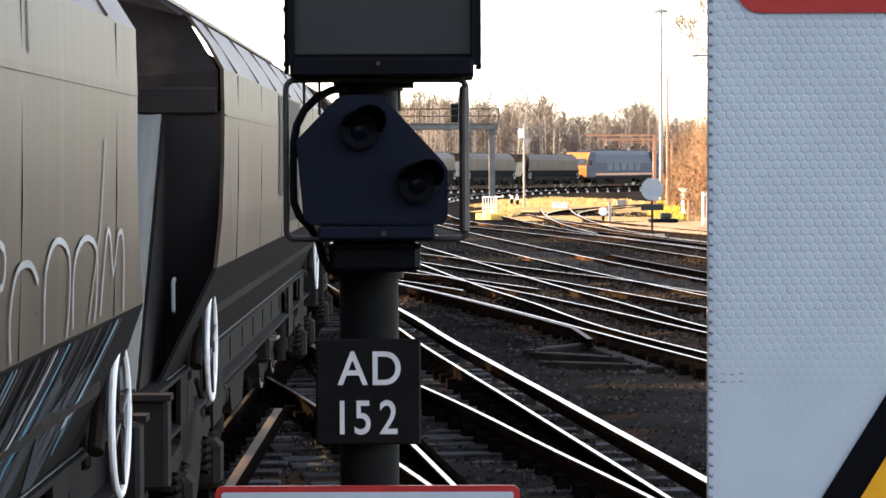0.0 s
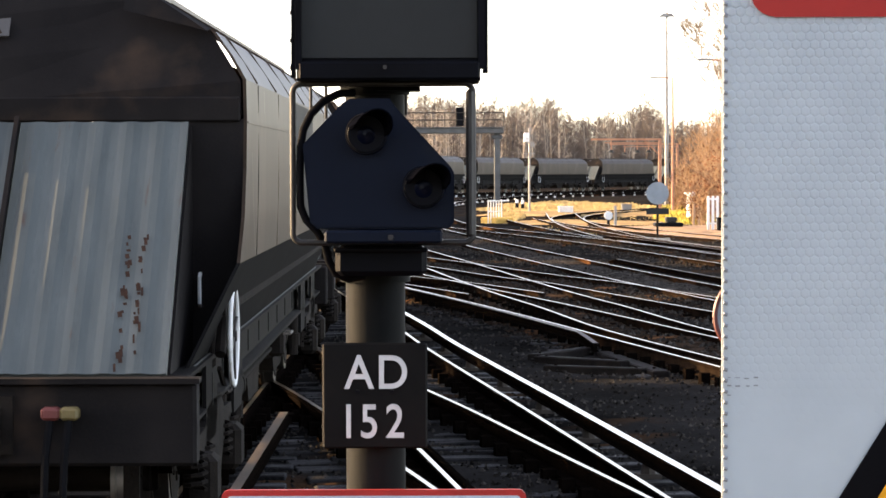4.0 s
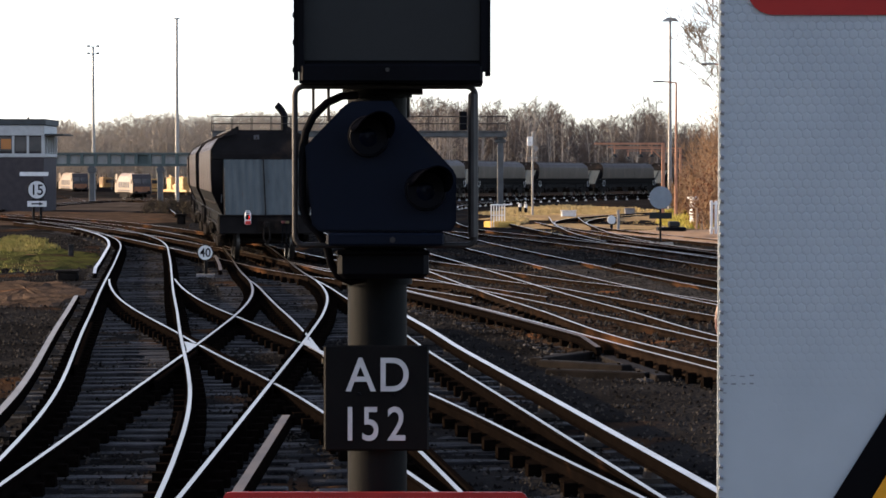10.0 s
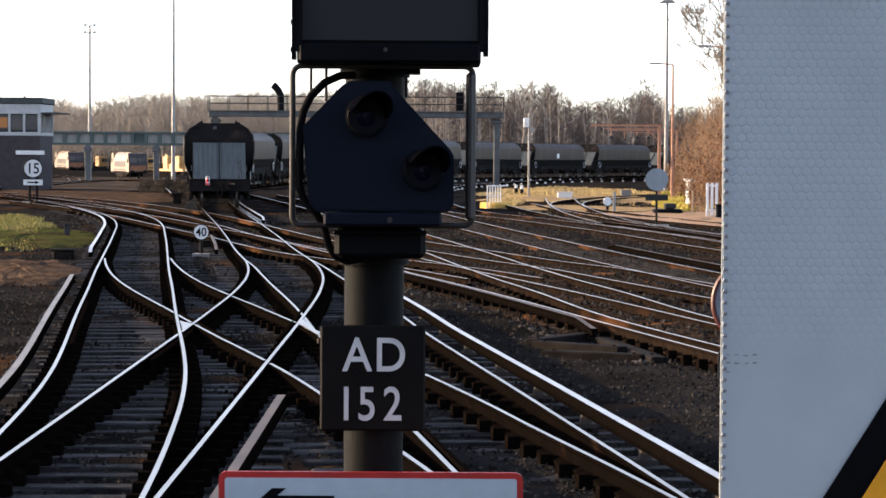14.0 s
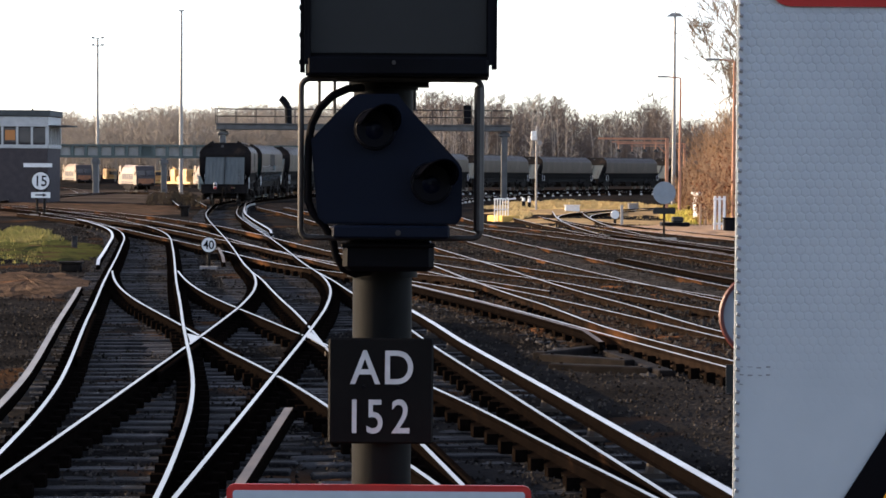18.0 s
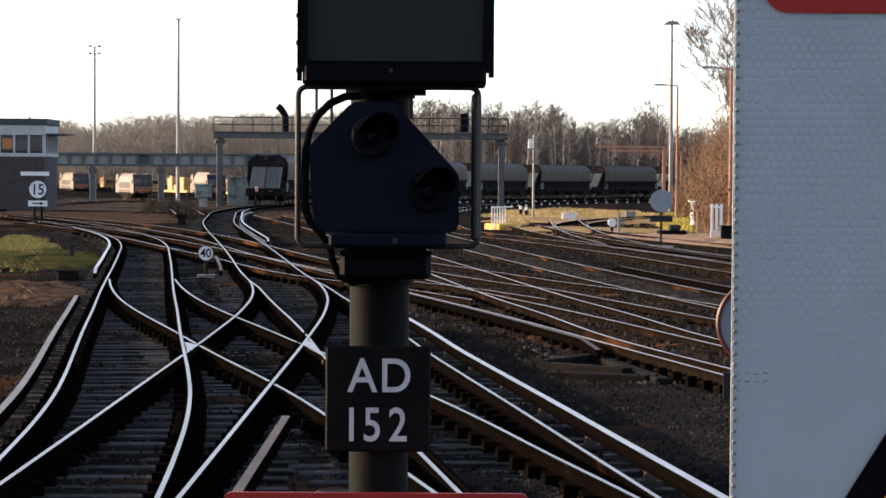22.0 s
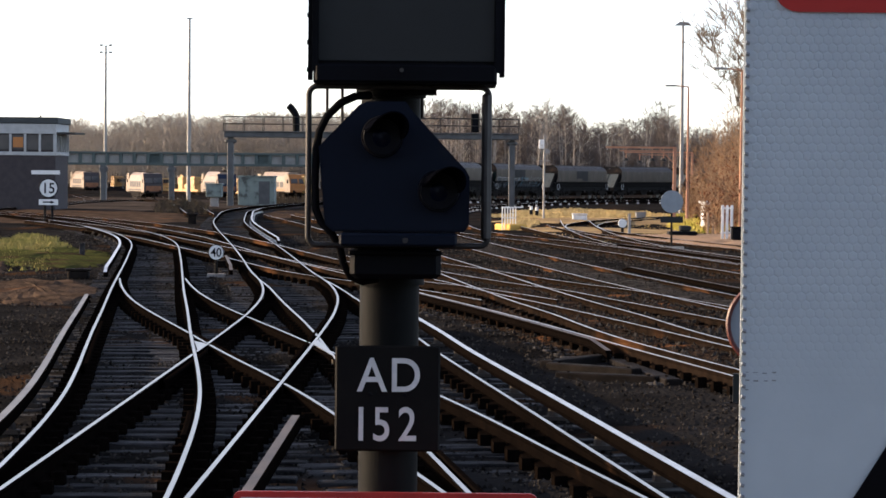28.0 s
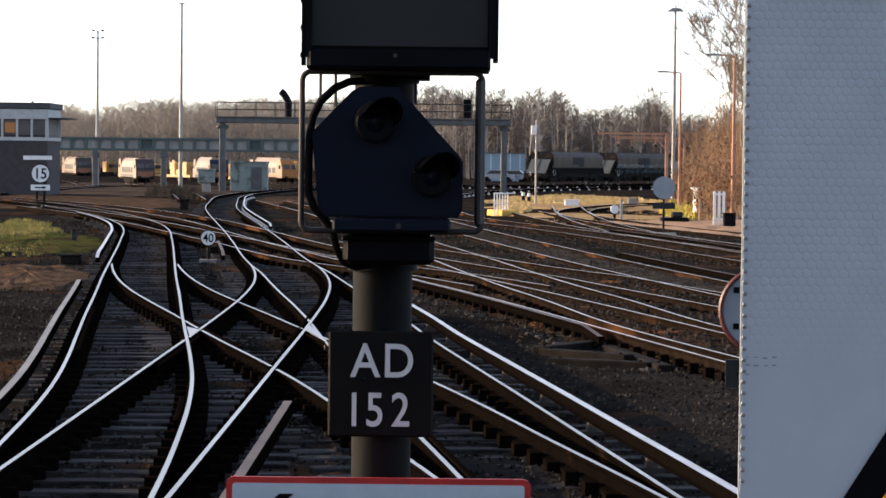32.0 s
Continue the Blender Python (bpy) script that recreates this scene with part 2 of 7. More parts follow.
M = {
    "ballast": material("ballast", (0.027, 0.0252, 0.0236), (0.008, 0.0075, 0.0071), gloss=0.0, rough=0.95, grain=0.5, fine=14, bump=0.9, depth=0.05,
                        stain=(0.06, 0.032, 0.017), stain_scale=0.3, stain_at=0.58),
    "stone": material("stone", (0.05, 0.044, 0.038), (0.01, 0.009, 0.008), gloss=0.0, rough=0.95, grain=12, vary=0.75, island=True, bump=0),
    "railhead": material("railhead", (0.42, 0.365, 0.305), (0.26, 0.215, 0.165), rough=0.32, metal=1.0, grain=3, stretch=(1, 0.1, 1), bump=0.05, depth=0.002),
    "dullhead": material("dullhead", (0.1, 0.072, 0.05), (0.045, 0.032, 0.023), rough=0.6, gloss=0.3, metal=0.0, grain=1.2, bump=0.1, depth=0.003),
    # rust taken near-black: shade on the rail sides is in the colour
    "shaded_railrust": material("shaded_railrust", (0.0052, 0.0038, 0.0031), (0.003, 0.0023, 0.002), stain=(0.055, 0.03, 0.018), stain_scale=0.35, stain_at=0.66, rough=0.9, gloss=0.0, grain=6, bump=0.3, depth=0.005),
    "yardrust": material("yard_rail_rust", (0.019, 0.0125, 0.009), (0.0065, 0.005, 0.004), stain=(0.085, 0.04, 0.019), stain_scale=0.2, stain_at=0.58, rough=0.9, gloss=0.0, grain=4, bump=0.3, depth=0.005),
    "pale_ballast": material("pale_ballast", (0.075, 0.068, 0.061), (0.012, 0.011, 0.01), gloss=0.0, rough=0.95, grain=7, fine=22, bump=1.0, depth=0.06, stain=(0.05, 0.036, 0.026), stain_scale=0.4, stain_at=0.55),
    "rusty_ballast": material("rusty_ballast", (0.056, 0.037, 0.026), (0.009, 0.0072, 0.006), gloss=0.0, rough=0.95, grain=5, fine=16, bump=1.0, depth=0.08, stain=(0.17, 0.075, 0.033), stain_scale=0.6, stain_at=0.58),
    "yardhead": material("yard_railhead", (0.72, 0.64, 0.55), (0.46, 0.37, 0.29), rough=0.33, metal=0.92, grain=0.8, bump=0.1, depth=0.003),
    "worn_conductor": material("worn_conductor", (0.26, 0.215, 0.16), (0.15, 0.115, 0.08), rough=0.48, metal=0.6, grain=1.0, bump=0.1, depth=0.003),
    "bank_twig": material("sunlit_twigs", (0.19, 0.14, 0.095), (0.11, 0.08, 0.055), rough=0.9, grain=0.6, fine=5, bump=0),
    "conductor": material("conductor", (0.6, 0.56, 0.52), (0.4, 0.34, 0.29), rough=0.32, metal=0.9, grain=2.0, bump=0.1, depth=0.003),
    "timber": material("timber", (0.058, 0.056, 0.056), (0.013, 0.0125, 0.0128), gloss=0.05, rough=0.8, grain=4, fine=40, stretch=(0.8, 7, 1), vary=0.5, bump=0.5, depth=0.02,
                       stain=(0.1, 0.096, 0.094), stain_scale=1.6, stain_at=0.6),
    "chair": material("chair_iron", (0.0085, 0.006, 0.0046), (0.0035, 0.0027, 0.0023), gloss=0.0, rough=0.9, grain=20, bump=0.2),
    "insulator": material("insulator", (0.72, 0.7, 0.66), rough=0.4, bump=0),
    "old_insulator": material("old_insulator", (0.06, 0.05, 0.042), rough=0.7, gloss=0.1, bump=0),
    "wagon": material("wagon_paint", (0.044, 0.0275, 0.0175), (0.03, 0.0195, 0.013), gloss=0.1, rough=0.45, grain=0.9, fine=30, bump=0.08, depth=0.004, stretch=(1, 0.9, 0.35),
                      stain=(0.058, 0.039, 0.027), stain_scale=1.1, stain_at=0.56, streak=(0.06, 0.0415, 0.029)),
    "overspray": material("green_overspray", (0.006, 0.02, 0.0175), (0.012, 0.0115, 0.011), gloss=0.05, rough=0.7, grain=1.6, fine=20, bump=0.1, depth=0.003, stain=(0.02, 0.05, 0.045), stain_scale=2.2, stain_at=0.64),
    "scrape": material("scraped_paint", (0.15, 0.125, 0.1), (0.09, 0.075, 0.06), rough=0.6, grain=20, bump=0.05),
    # lower sheets and ends: darker tones than the side sheets
    "wagon_low": material("wagon_low_dark", (0.0115, 0.0106, 0.0102), (0.0072, 0.0068, 0.0066), gloss=0.03, rough=0.7, grain=2.0, bump=0.15, depth=0.005),
    "wagon_end": material("wagon_end_dark", (0.015, 0.013, 0.0125), (0.009, 0.008, 0.008), gloss=0.05, rough=0.75, grain=2.5, bump=0.2, depth=0.004,
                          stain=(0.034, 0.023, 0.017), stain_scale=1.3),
    "patch": material("overpaint", (0.024, 0.023, 0.023), (0.019, 0.0185, 0.0185), gloss=0.05, rough=0.6, grain=1.0, bump=0.05),
    "galv": material("galvanised_sheet", (0.092, 0.104, 0.1), (0.062, 0.073, 0.071), rough=0.55, metal=0.2, gloss=0.3, grain=2.0, fine=25, stretch=(4, 0.6, 0.6), bump=0.1, depth=0.003,
                     stain=(0.07, 0.035, 0.022), stain_scale=3.5, stain_at=0.66),
    "rust": material("flaking_rust", (0.05, 0.027, 0.02), (0.03, 0.018, 0.014), rough=0.9, gloss=0.05, grain=30, bump=0.2),
    "under": material("underframe_dirt", (0.018, 0.0145, 0.0122), (0.0085, 0.0072, 0.0063), gloss=0.05, rough=0.85, grain=5, bump=0.3),
    "tread": material("wheel_tread", (0.2, 0.19, 0.18), rough=0.4, metal=1.0, bump=0),
    "white": material("white_paint", (0.78, 0.78, 0.76), (0.66, 0.66, 0.63), rough=0.5, grain=6, bump=0.05, stain=(0.4, 0.36, 0.3), stain_scale=4, stain_at=0.66),
    "black": material("black_paint", (0.0035, 0.004, 0.006), (0.0025, 0.0026, 0.0035), gloss=0.06, rough=0.5, grain=5, bump=0.1, depth=0.002),
    "signal": material("signal_paint", (0.0046, 0.0076, 0.0155), (0.0038, 0.0062, 0.0128), gloss=0.08, rough=0.45, grain=4, bump=0.1, depth=0.001, stain=(0.009, 0.011, 0.016), stain_scale=5),
    "signal_back": material("signal_backboard", (0.024, 0.026, 0.0255), (0.019, 0.0205, 0.02), gloss=0.15, rough=0.5, grain=3, bump=0.06, depth=0.001),
    "post": material("post_steel", (0.0105, 0.0108, 0.0105), (0.006, 0.0063, 0.0062), gloss=0.04, rough=0.6, metal=0.2, grain=6, stretch=(1, 1, 0.3), bump=0.25, depth=0.002, stain=(0.017, 0.0145, 0.012), stain_scale=3),
    "tube": material("galvanised_tube", (0.045, 0.041, 0.037), (0.025, 0.022, 0.02), rough=0.55, metal=0.4, grain=15, bump=0.1, depth=0.001),
    "hood": material("hood_black", (0.0022, 0.0025, 0.004), (0.0016, 0.0018, 0.003), gloss=0.0, rough=0.9, grain=5, bump=0),
    "lens": material("dark_lens", (0.0012, 0.0024, 0.008), rough=0.22, bump=0, gloss=0.07),
    "plate": material("number_plate_black", (0.006, 0.006, 0.006), (0.009, 0.0085, 0.008), gloss=0.06, rough=0.5, grain=8, bump=0.1, depth=0.001),
    "letter": material("letter_white", (0.6, 0.61, 0.6), rough=0.5, bump=0),
    "sheeting": material("reflective_sheeting", (0.41, 0.485, 0.525), (0.37, 0.44, 0.48), rough=0.4, grain=20, bump=0, gloss=0.5),
    "sign_red": material("sign_red", (0.45, 0.02, 0.015), rough=0.45, bump=0),
    "dull_red": material("faded_red", (0.1, 0.018, 0.014), rough=0.5, bump=0),
    "sign_yellow": material("sign_yellow", (0.8, 0.36, 0.01), rough=0.45, bump=0),
    "sign_grey": material("sign_back_grey", (0.24, 0.27, 0.29), (0.2, 0.22, 0.24), rough=0.6, grain=4, bump=0.05),
    "steel": material("gantry_steel", (0.085, 0.089, 0.089), (0.055, 0.058, 0.058), rough=0.6, grain=2, bump=0.1, stain=(0.16, 0.1, 0.07), stain_scale=1.2, stain_at=0.66),
    "green": material("girder_green", (0.06, 0.085, 0.08), (0.045, 0.065, 0.06), rough=0.6, grain=2, bump=0.1),
    "infill": material("girder_panel", (0.34, 0.33, 0.3), (0.25, 0.24, 0.22), rough=0.7, grain=2, bump=0.1),
    "rustpole": material("rusty_pole", (0.42, 0.21, 0.125), (0.3, 0.14, 0.085), rough=0.75, grain=4, bump=0.1),
    "mast": material("mast_grey", (0.3, 0.285, 0.265), (0.22, 0.21, 0.195), rough=0.5, metal=0.3, grain=3, bump=0.05),
    "brick": material("dark_brick", (0.05, 0.04, 0.041), (0.03, 0.026, 0.028), rough=0.85, grain=3, fine=50, bump=0.3),
    "boarding": material("white_boarding", (0.42, 0.43, 0.42), (0.33, 0.34, 0.33), rough=0.6, grain=3, bump=0.1),
    "glass": material("window_glass", (0.03, 0.035, 0.04), rough=0.05, gloss=0.9, bump=0),
    "roof": material("roof_felt", (0.05, 0.06, 0.06), (0.035, 0.04, 0.04), rough=0.8, grain=2, bump=0.2),
    "hut": material("hut_concrete", (0.21, 0.255, 0.23), (0.14, 0.175, 0.16), rough=0.8, grain=2, bump=0.2, stain=(0.07, 0.08, 0.072), stain_scale=1.9, stain_at=0.54),
    "loco_blue": material("loco_blue", (0.013, 0.022, 0.045), (0.01, 0.017, 0.035), gloss=0.2, rough=0.55, grain=2, bump=0.03),
    "loco_roof": material("loco_roof", (0.07, 0.085, 0.1), (0.05, 0.06, 0.075), gloss=0.2, rough=0.6, grain=2, bump=0.05),
    "orange": material("loco_orange", (0.45, 0.17, 0.035), (0.38, 0.14, 0.03), rough=0.4, grain=2, bump=0.03),
    "front_orange": material("loco_front_orange", (0.26, 0.095, 0.03), (0.17, 0.06, 0.022), rough=0.5, grain=2, bump=0.05),
    "yellow": material("plant_yellow", (0.62, 0.37, 0.12), (0.42, 0.22, 0.07), rough=0.5, grain=2, bump=0.05),
    "cream": material("loco_cream", (0.32, 0.235, 0.155), (0.2, 0.145, 0.1), rough=0.5, grain=2, bump=0.05),
    # dark brown: shade on the cream locos' fronts is put into the colour
    "brown": material("loco_front_shaded", (0.045, 0.034, 0.03), (0.03, 0.023, 0.022), rough=0.5, grain=2, bump=0.05),
    "pale_blue": material("pale_cladding", (0.2, 0.29, 0.34), (0.16, 0.235, 0.28), rough=0.6, grain=0.5, stretch=(4, 1, 0.3), bump=0.05),
    "birch_bark": material("birch_bark", (0.34, 0.29, 0.24), (0.2, 0.165, 0.13), rough=0.85, grain=2, bump=0.2),
    # far trees: distance haze is put into this paler colour
    "hazed_twig": material("hazed_twigs", (0.32, 0.27, 0.215), (0.2, 0.172, 0.138), rough=0.9, grain=0.2, fine=2, bump=0),
    "bark": material("bark", (0.19, 0.14, 0.1), (0.11, 0.08, 0.06), rough=0.9, grain=3, bump=0.3),
    "twig": material("twigs", (0.125, 0.097, 0.08), (0.075, 0.06, 0.052), rough=0.9, grain=0.3, fine=3, bump=0),
    "rust_twig": material("rusty_twigs", (0.28, 0.165, 0.085), (0.14, 0.08, 0.042), rough=0.9, grain=0.6, fine=5, bump=0),
    "leaf": material("dead_leaves", (0.25, 0.13, 0.055), (0.055, 0.032, 0.018), rough=0.9, gloss=0.0, grain=0.5, bump=0),
    "red_leaf": material("bramble_leaves", (0.2, 0.075, 0.035), (0.07, 0.028, 0.018), rough=0.9, gloss=0.0, grain=0.7, bump=0),
    "scrub_leaf": material("withered_leaves", (0.07, 0.055, 0.042), (0.035, 0.029, 0.024), rough=0.95, gloss=0.0, grain=0.7, bump=0),
    # brighter copy of the grass, with the sunshine on it in the colour
    "sun_grass": material("sunlit_grass", (0.42, 0.38, 0.06), (0.5, 0.38, 0.11), gloss=0.0, rough=0.9, grain=0.8, bump=0),
    "pane": material("cabin_glass", (0.1, 0.09, 0.08), (0.04, 0.04, 0.042), rough=0.3, gloss=0.3, grain=0.7, bump=0),
    "grass": material("grass", (0.155, 0.165, 0.045), (0.28, 0.22, 0.09), gloss=0.0, rough=0.9, grain=0.8, bump=0),
    "straw": material("straw_grass", (0.62, 0.46, 0.2), (0.4, 0.28, 0.11), rough=0.9, grain=0.6, bump=0),
    "earth": material("earth", (0.42, 0.29, 0.19), (0.24, 0.16, 0.105), rough=0.95, gloss=0.0, grain=0.7, fine=6, bump=0.6, depth=0.05),
    "straw_ground": material("straw_ground", (0.42, 0.3, 0.15), (0.22, 0.15, 0.085), rough=0.95, gloss=0.0, grain=0.8, fine=6, bump=0.7, depth=0.06),
    "cess": material("cess_dirt", (0.11, 0.074, 0.05), (0.03, 0.022, 0.017), rough=0.95, gloss=0.0, grain=1.2, fine=10, bump=0.8, depth=0.05, stain=(0.14, 0.07, 0.035), stain_scale=0.5, stain_at=0.6),
    "turf": material("turf", (0.07, 0.075, 0.022), (0.035, 0.033, 0.016), rough=0.95, gloss=0.0, grain=0.9, fine=9, bump=0.8, depth=0.05, stain=(0.05, 0.032, 0.02), stain_scale=0.6, stain_at=0.55),
    "yard_dirt": material("yard_dirt", (0.088, 0.07, 0.056), (0.03, 0.025, 0.021), rough=0.95, gloss=0.0, grain=0.25, fine=2, bump=0.5, depth=0.08),
    # concrete kerb with the warm sunlight on it put into a yellow colour
    "kerb_yellow": material("kerb_yellow", (0.75, 0.46, 0.1), (0.55, 0.32, 0.07), rough=0.8, grain=3, bump=0.2),
    "scrub": material("dark_scrub", (0.09, 0.075, 0.05), (0.05, 0.042, 0.03), rough=0.95, gloss=0.0, grain=0.8, bump=0),
    "concrete": material("concrete", (0.32, 0.3, 0.27), (0.24, 0.22, 0.2), rough=0.85, grain=2, bump=0.3),
    "cable": material("cable_rubber", (0.006, 0.006, 0.007), gloss=0.03, rough=0.7, bump=0),
    "tail_red": material("tail_red", (0.6, 0.03, 0.02), rough=0.35, bump=0),
    "tail_glow": material("tail_glow", (1.0, 0.03, 0.015), rough=0.3, bump=0, glow=4.0),
    "paint_white": material("graffiti_white", (0.36, 0.37, 0.37), (0.26, 0.27, 0.28), gloss=0.1, rough=0.5, grain=5, bump=0),
    "paint_blue": material("graffiti_blue", (0.06, 0.25, 0.33), (0.1, 0.2, 0.26), gloss=0.1, rough=0.5, grain=5, bump=0),
    "paint_grey": material("graffiti_grey", (0.045, 0.052, 0.06), (0.028, 0.033, 0.04), gloss=0.1, rough=0.5, grain=5, bump=0),
    "paint_dark": material("graffiti_dark", (0.02, 0.02, 0.025), rough=0.5, bump=0),
    "red_cock": material("red_cock", (0.14, 0.026, 0.02), rough=0.6, bump=0),
    "cock_yellow": material("cock_yellow", (0.13, 0.095, 0.03), rough=0.6, bump=0),
    "cladding": material("white_cars", (0.3, 0.32, 0.34), rough=0.3, bump=0),
}


# ---------------------------------------------------------------- mesh helpers
class Mesh:
    """Collects vertices and faces; several materials by slot."""

    def __init__(self):
        self.v, self.f, self.s = [], [], []

    def face_set(self, verts, faces, slot=0):
        k = len(self.v)
        self.v += [tuple(p) for p in verts]
        self.f += [tuple(i + k for i in f) for f in faces]
        self.s += [slot] * len(faces)

    def box(self, c, size, rz=0.0, rx=0.0, slot=0, bevel=0.0):
        hx, hy, hz = (a / 2 for a in size)
        if bevel:
            b = min(bevel, hx * 0.9, hy * 0.9, hz * 0.9)
            ring = [(hx - b, hy), (hx, hy - b), (hx, -hy + b), (hx - b, -hy), (-hx + b, -hy), (-hx, -hy + b), (-hx, hy - b), (-hx + b, hy)]
            pts, fs = [], []
            levels = [(-hz, b), (-hz + b, 0), (hz - b, 0), (hz, b)]
            for z, ins in levels:
                pts += [(x * (hx - ins) / hx, y * (hy - ins) / hy, z) for x, y in ring]
            for j in range(3):
                fs += [(j * 8 + (i + 1) % 8, j * 8 + i, (j + 1) * 8 + i, (j + 1) * 8 + (i + 1) % 8) for i in range(8)]
            fs += [tuple(range(8)), tuple(range(31, 23, -1))]
        else:
            pts = [(x, y, z) for z in (-hz, hz) for y in (-hy, hy) for x in (-hx, hx)]
            fs = [(0, 2, 3, 1), (4, 5, 7, 6), (0, 1, 5, 4), (2, 6, 7, 3), (0, 4, 6, 2), (1, 3, 7, 5)]
        m = pose(*c, rx, 0, rz)
        self.face_set([m @ Vector(p) for p in pts], fs, slot)
        return self

    def tube(self, a, b, r, r2=None, n=10, slot=0, caps=True):
        a, b = Vector(a), Vector(b)
        r2 = r if r2 is None else r2
        d = (b - a).normalized()
        u = d.cross(Vector((0, 0, 1)) if abs(d.z) < 0.9 else Vector((1, 0, 0))).normalized()
        w = d.cross(u)
        ring = [u * math.cos(2 * math.pi * i / n) + w * math.sin(2 * math.pi * i / n) for i in range(n)]
        fs = [(i, (i + 1) % n, n + (i + 1) % n, n + i) for i in range(n)]
        if caps:
            fs += [tuple(range(n - 1, -1, -1)), tuple(range(n, 2 * n))]
        self.face_set([a + p * r for p in ring] + [b + p * r2 for p in ring], fs, slot)
        return self

    def pipe(self, pts, r, n=8, slot=0, closed=False):
        pts = [Vector(p) for p in pts]
        k, vs, fs = len(pts), [], []
        ref = None
        for i, p in enumerate(pts):
            d = (pts[(i + 1) % k] - pts[i - 1]) if closed or 0 < i < k - 1 else (pts[min(i + 1, k - 1)] - pts[max(i - 1, 0)])
            d.normalize()
            if ref is None:
                ref = d.orthogonal().normalized()
            u = (ref - d * ref.dot(d)).normalized()
            ref, w = u, d.cross(u)
            vs += [p + (u * math.cos(2 * math.pi * j / n) + w * math.sin(2 * math.pi * j / n)) * r for j in range(n)]
        for i in range(k if closed else k - 1):
            a, b = i * n, ((i + 1) % k) * n
            fs += [(a + j, a + (j + 1) % n, b + (j + 1) % n, b + j) for j in range(n)]
        if not closed:
            fs += [tuple(range(n - 1, -1, -1)), tuple(range((k - 1) * n, k * n))]
        self.face_set(vs, fs, slot)
        return self

    def prism(self, outline, y0, y1, slot=0):
        """An outline of (x, z) extruded from y0 to y1."""
        n = len(outline)
        vs = [(x, y0, z) for x, z in outline] + [(x, y1, z) for x, z in outline]
        fs = [(i, (i + 1) % n, n + (i + 1) % n, n + i) for i in range(n)] + [tuple(range(n - 1, -1, -1)), tuple(range(n, 2 * n))]
        self.face_set(vs, fs, slot)
        return self

    def prism_x(self, outline, x0, x1, slot=0):
        """An outline of (y, z) extruded from x0 to x1."""
        n = len(outline)
        vs = [(x0, y, z) for y, z in outline] + [(x1, y, z) for y, z in outline]
        fs = [(i, (i + 1) % n, n + (i + 1) % n, n + i) for i in range(n)] + [tuple(range(n - 1, -1, -1)), tuple(range(n, 2 * n))]
        self.face_set(vs, fs, slot)
        return self

    def data(self, name, mats, smooth=False):
        me = bpy.data.meshes.new(name)
        me.from_pydata(self.v, [], self.f)
        for m in mats if isinstance(mats, (list, tuple)) else [mats]:
            me.materials.append(M[m])
        if any(self.s):
            me.polygons.foreach_set("material_index", self.s)
        if len(self.v) < 40000:
            bm = bmesh.new()
            bm.from_mesh(me)
            bmesh.ops.recalc_face_normals(bm, faces=bm.faces)
            bm.to_mesh(me)
            bm.free()
        if smooth:
            me.shade_smooth()
            me.set_sharp_from_angle(angle=radians(40))
        me.update()
        return me


def part(name, mesh, mats, parent=None, label="", smooth=False, m=None):
    ob = new(name, mesh if isinstance(mesh, bpy.types.Mesh) else mesh.data(name, mats, smooth))
    if parent is not None:
        ob.parent = parent
    if m is not None:
        ob.matrix_basis = m
    if label:
        tagged(ob, label)
    return ob


def thing(name, label, category, m=None, group="", kind=""):
    ob = tagged(new(name), label, category, group, kind)
    ob.empty_display_size = 0.2
    if m is not None:
        ob.matrix_basis = m
    return ob


def spline(ctrl, step=1.0):
    """A smooth line through plan points (x, y), sampled every step metres: x, y, heading."""
    p = np.array(ctrl, float)
    d = np.r_[0, np.cumsum(np.hypot(*np.diff(p, axis=0).T))]
    # cubic through the points, with slopes from neighbours
    sl = np.gradient(p, d, axis=0)
    s = np.arange(0, d[-1], step)
    i = np.clip(np.searchsorted(d, s, side="right") - 1, 0, len(d) - 2)
    h = (d[i + 1] - d[i])[:, None]
    u = ((s - d[i])[:, None]) / h
    q = (2 * u**3 - 3 * u**2 + 1) * p[i] + (u**3 - 2 * u**2 + u) * h * sl[i] + (-2 * u**3 + 3 * u**2) * p[i + 1] + (u**3 - u**2) * h * sl[i + 1]
    # even steps along the line
    l = np.r_[0, np.cumsum(np.hypot(*np.diff(q, axis=0).T))]
    s2 = np.arange(0, l[-1], step)
    q = np.c_[np.interp(s2, l, q[:, 0]), np.interp(s2, l, q[:, 1])]
    g = np.gradient(q, axis=0)
    return q, np.arctan2(g[:, 1], g[:, 0])


def smooth01(a, b, v):
    u = np.clip((v - a) / (b - a), 0, 1)
    return u * u * (3 - 2 * u)


def fall(x, y):
    """How far the railheads lie below the near ones."""
    x, y = np.asarray(x, float), np.asarray(y, float)
    return -0.3 * smooth01(220, 300, y) - 1.6 * smooth01(190, 400, y) * smooth01(-8, -28, x)


# ---------------------------------------------------------------- plan of the tracks (x, y of centre lines)
GAUGE = 1.435
TRAIN_PATH = [(-2.56, -420), (-2.56, -200), (-2.56, -60), (-2.56, 0), (-2.56, 30), (-2.58, 40), (-2.64, 46), (-2.84, 52), (-3.27, 58), (-3.9, 64), (-4.87, 74), (-5.86, 84), (-6.89, 94), (-7.93, 104), (-8.95, 114), (-9.9, 124),
              (-11.3, 143), (-12.35, 160), (-12.4, 178), (-11.1, 199), (-8.0, 222), (-3.0, 247), (4.0, 271), (13, 294.5), (23.2, 316), (38, 339),
              (60, 365), (88, 389), (123, 411), (163, 430)]
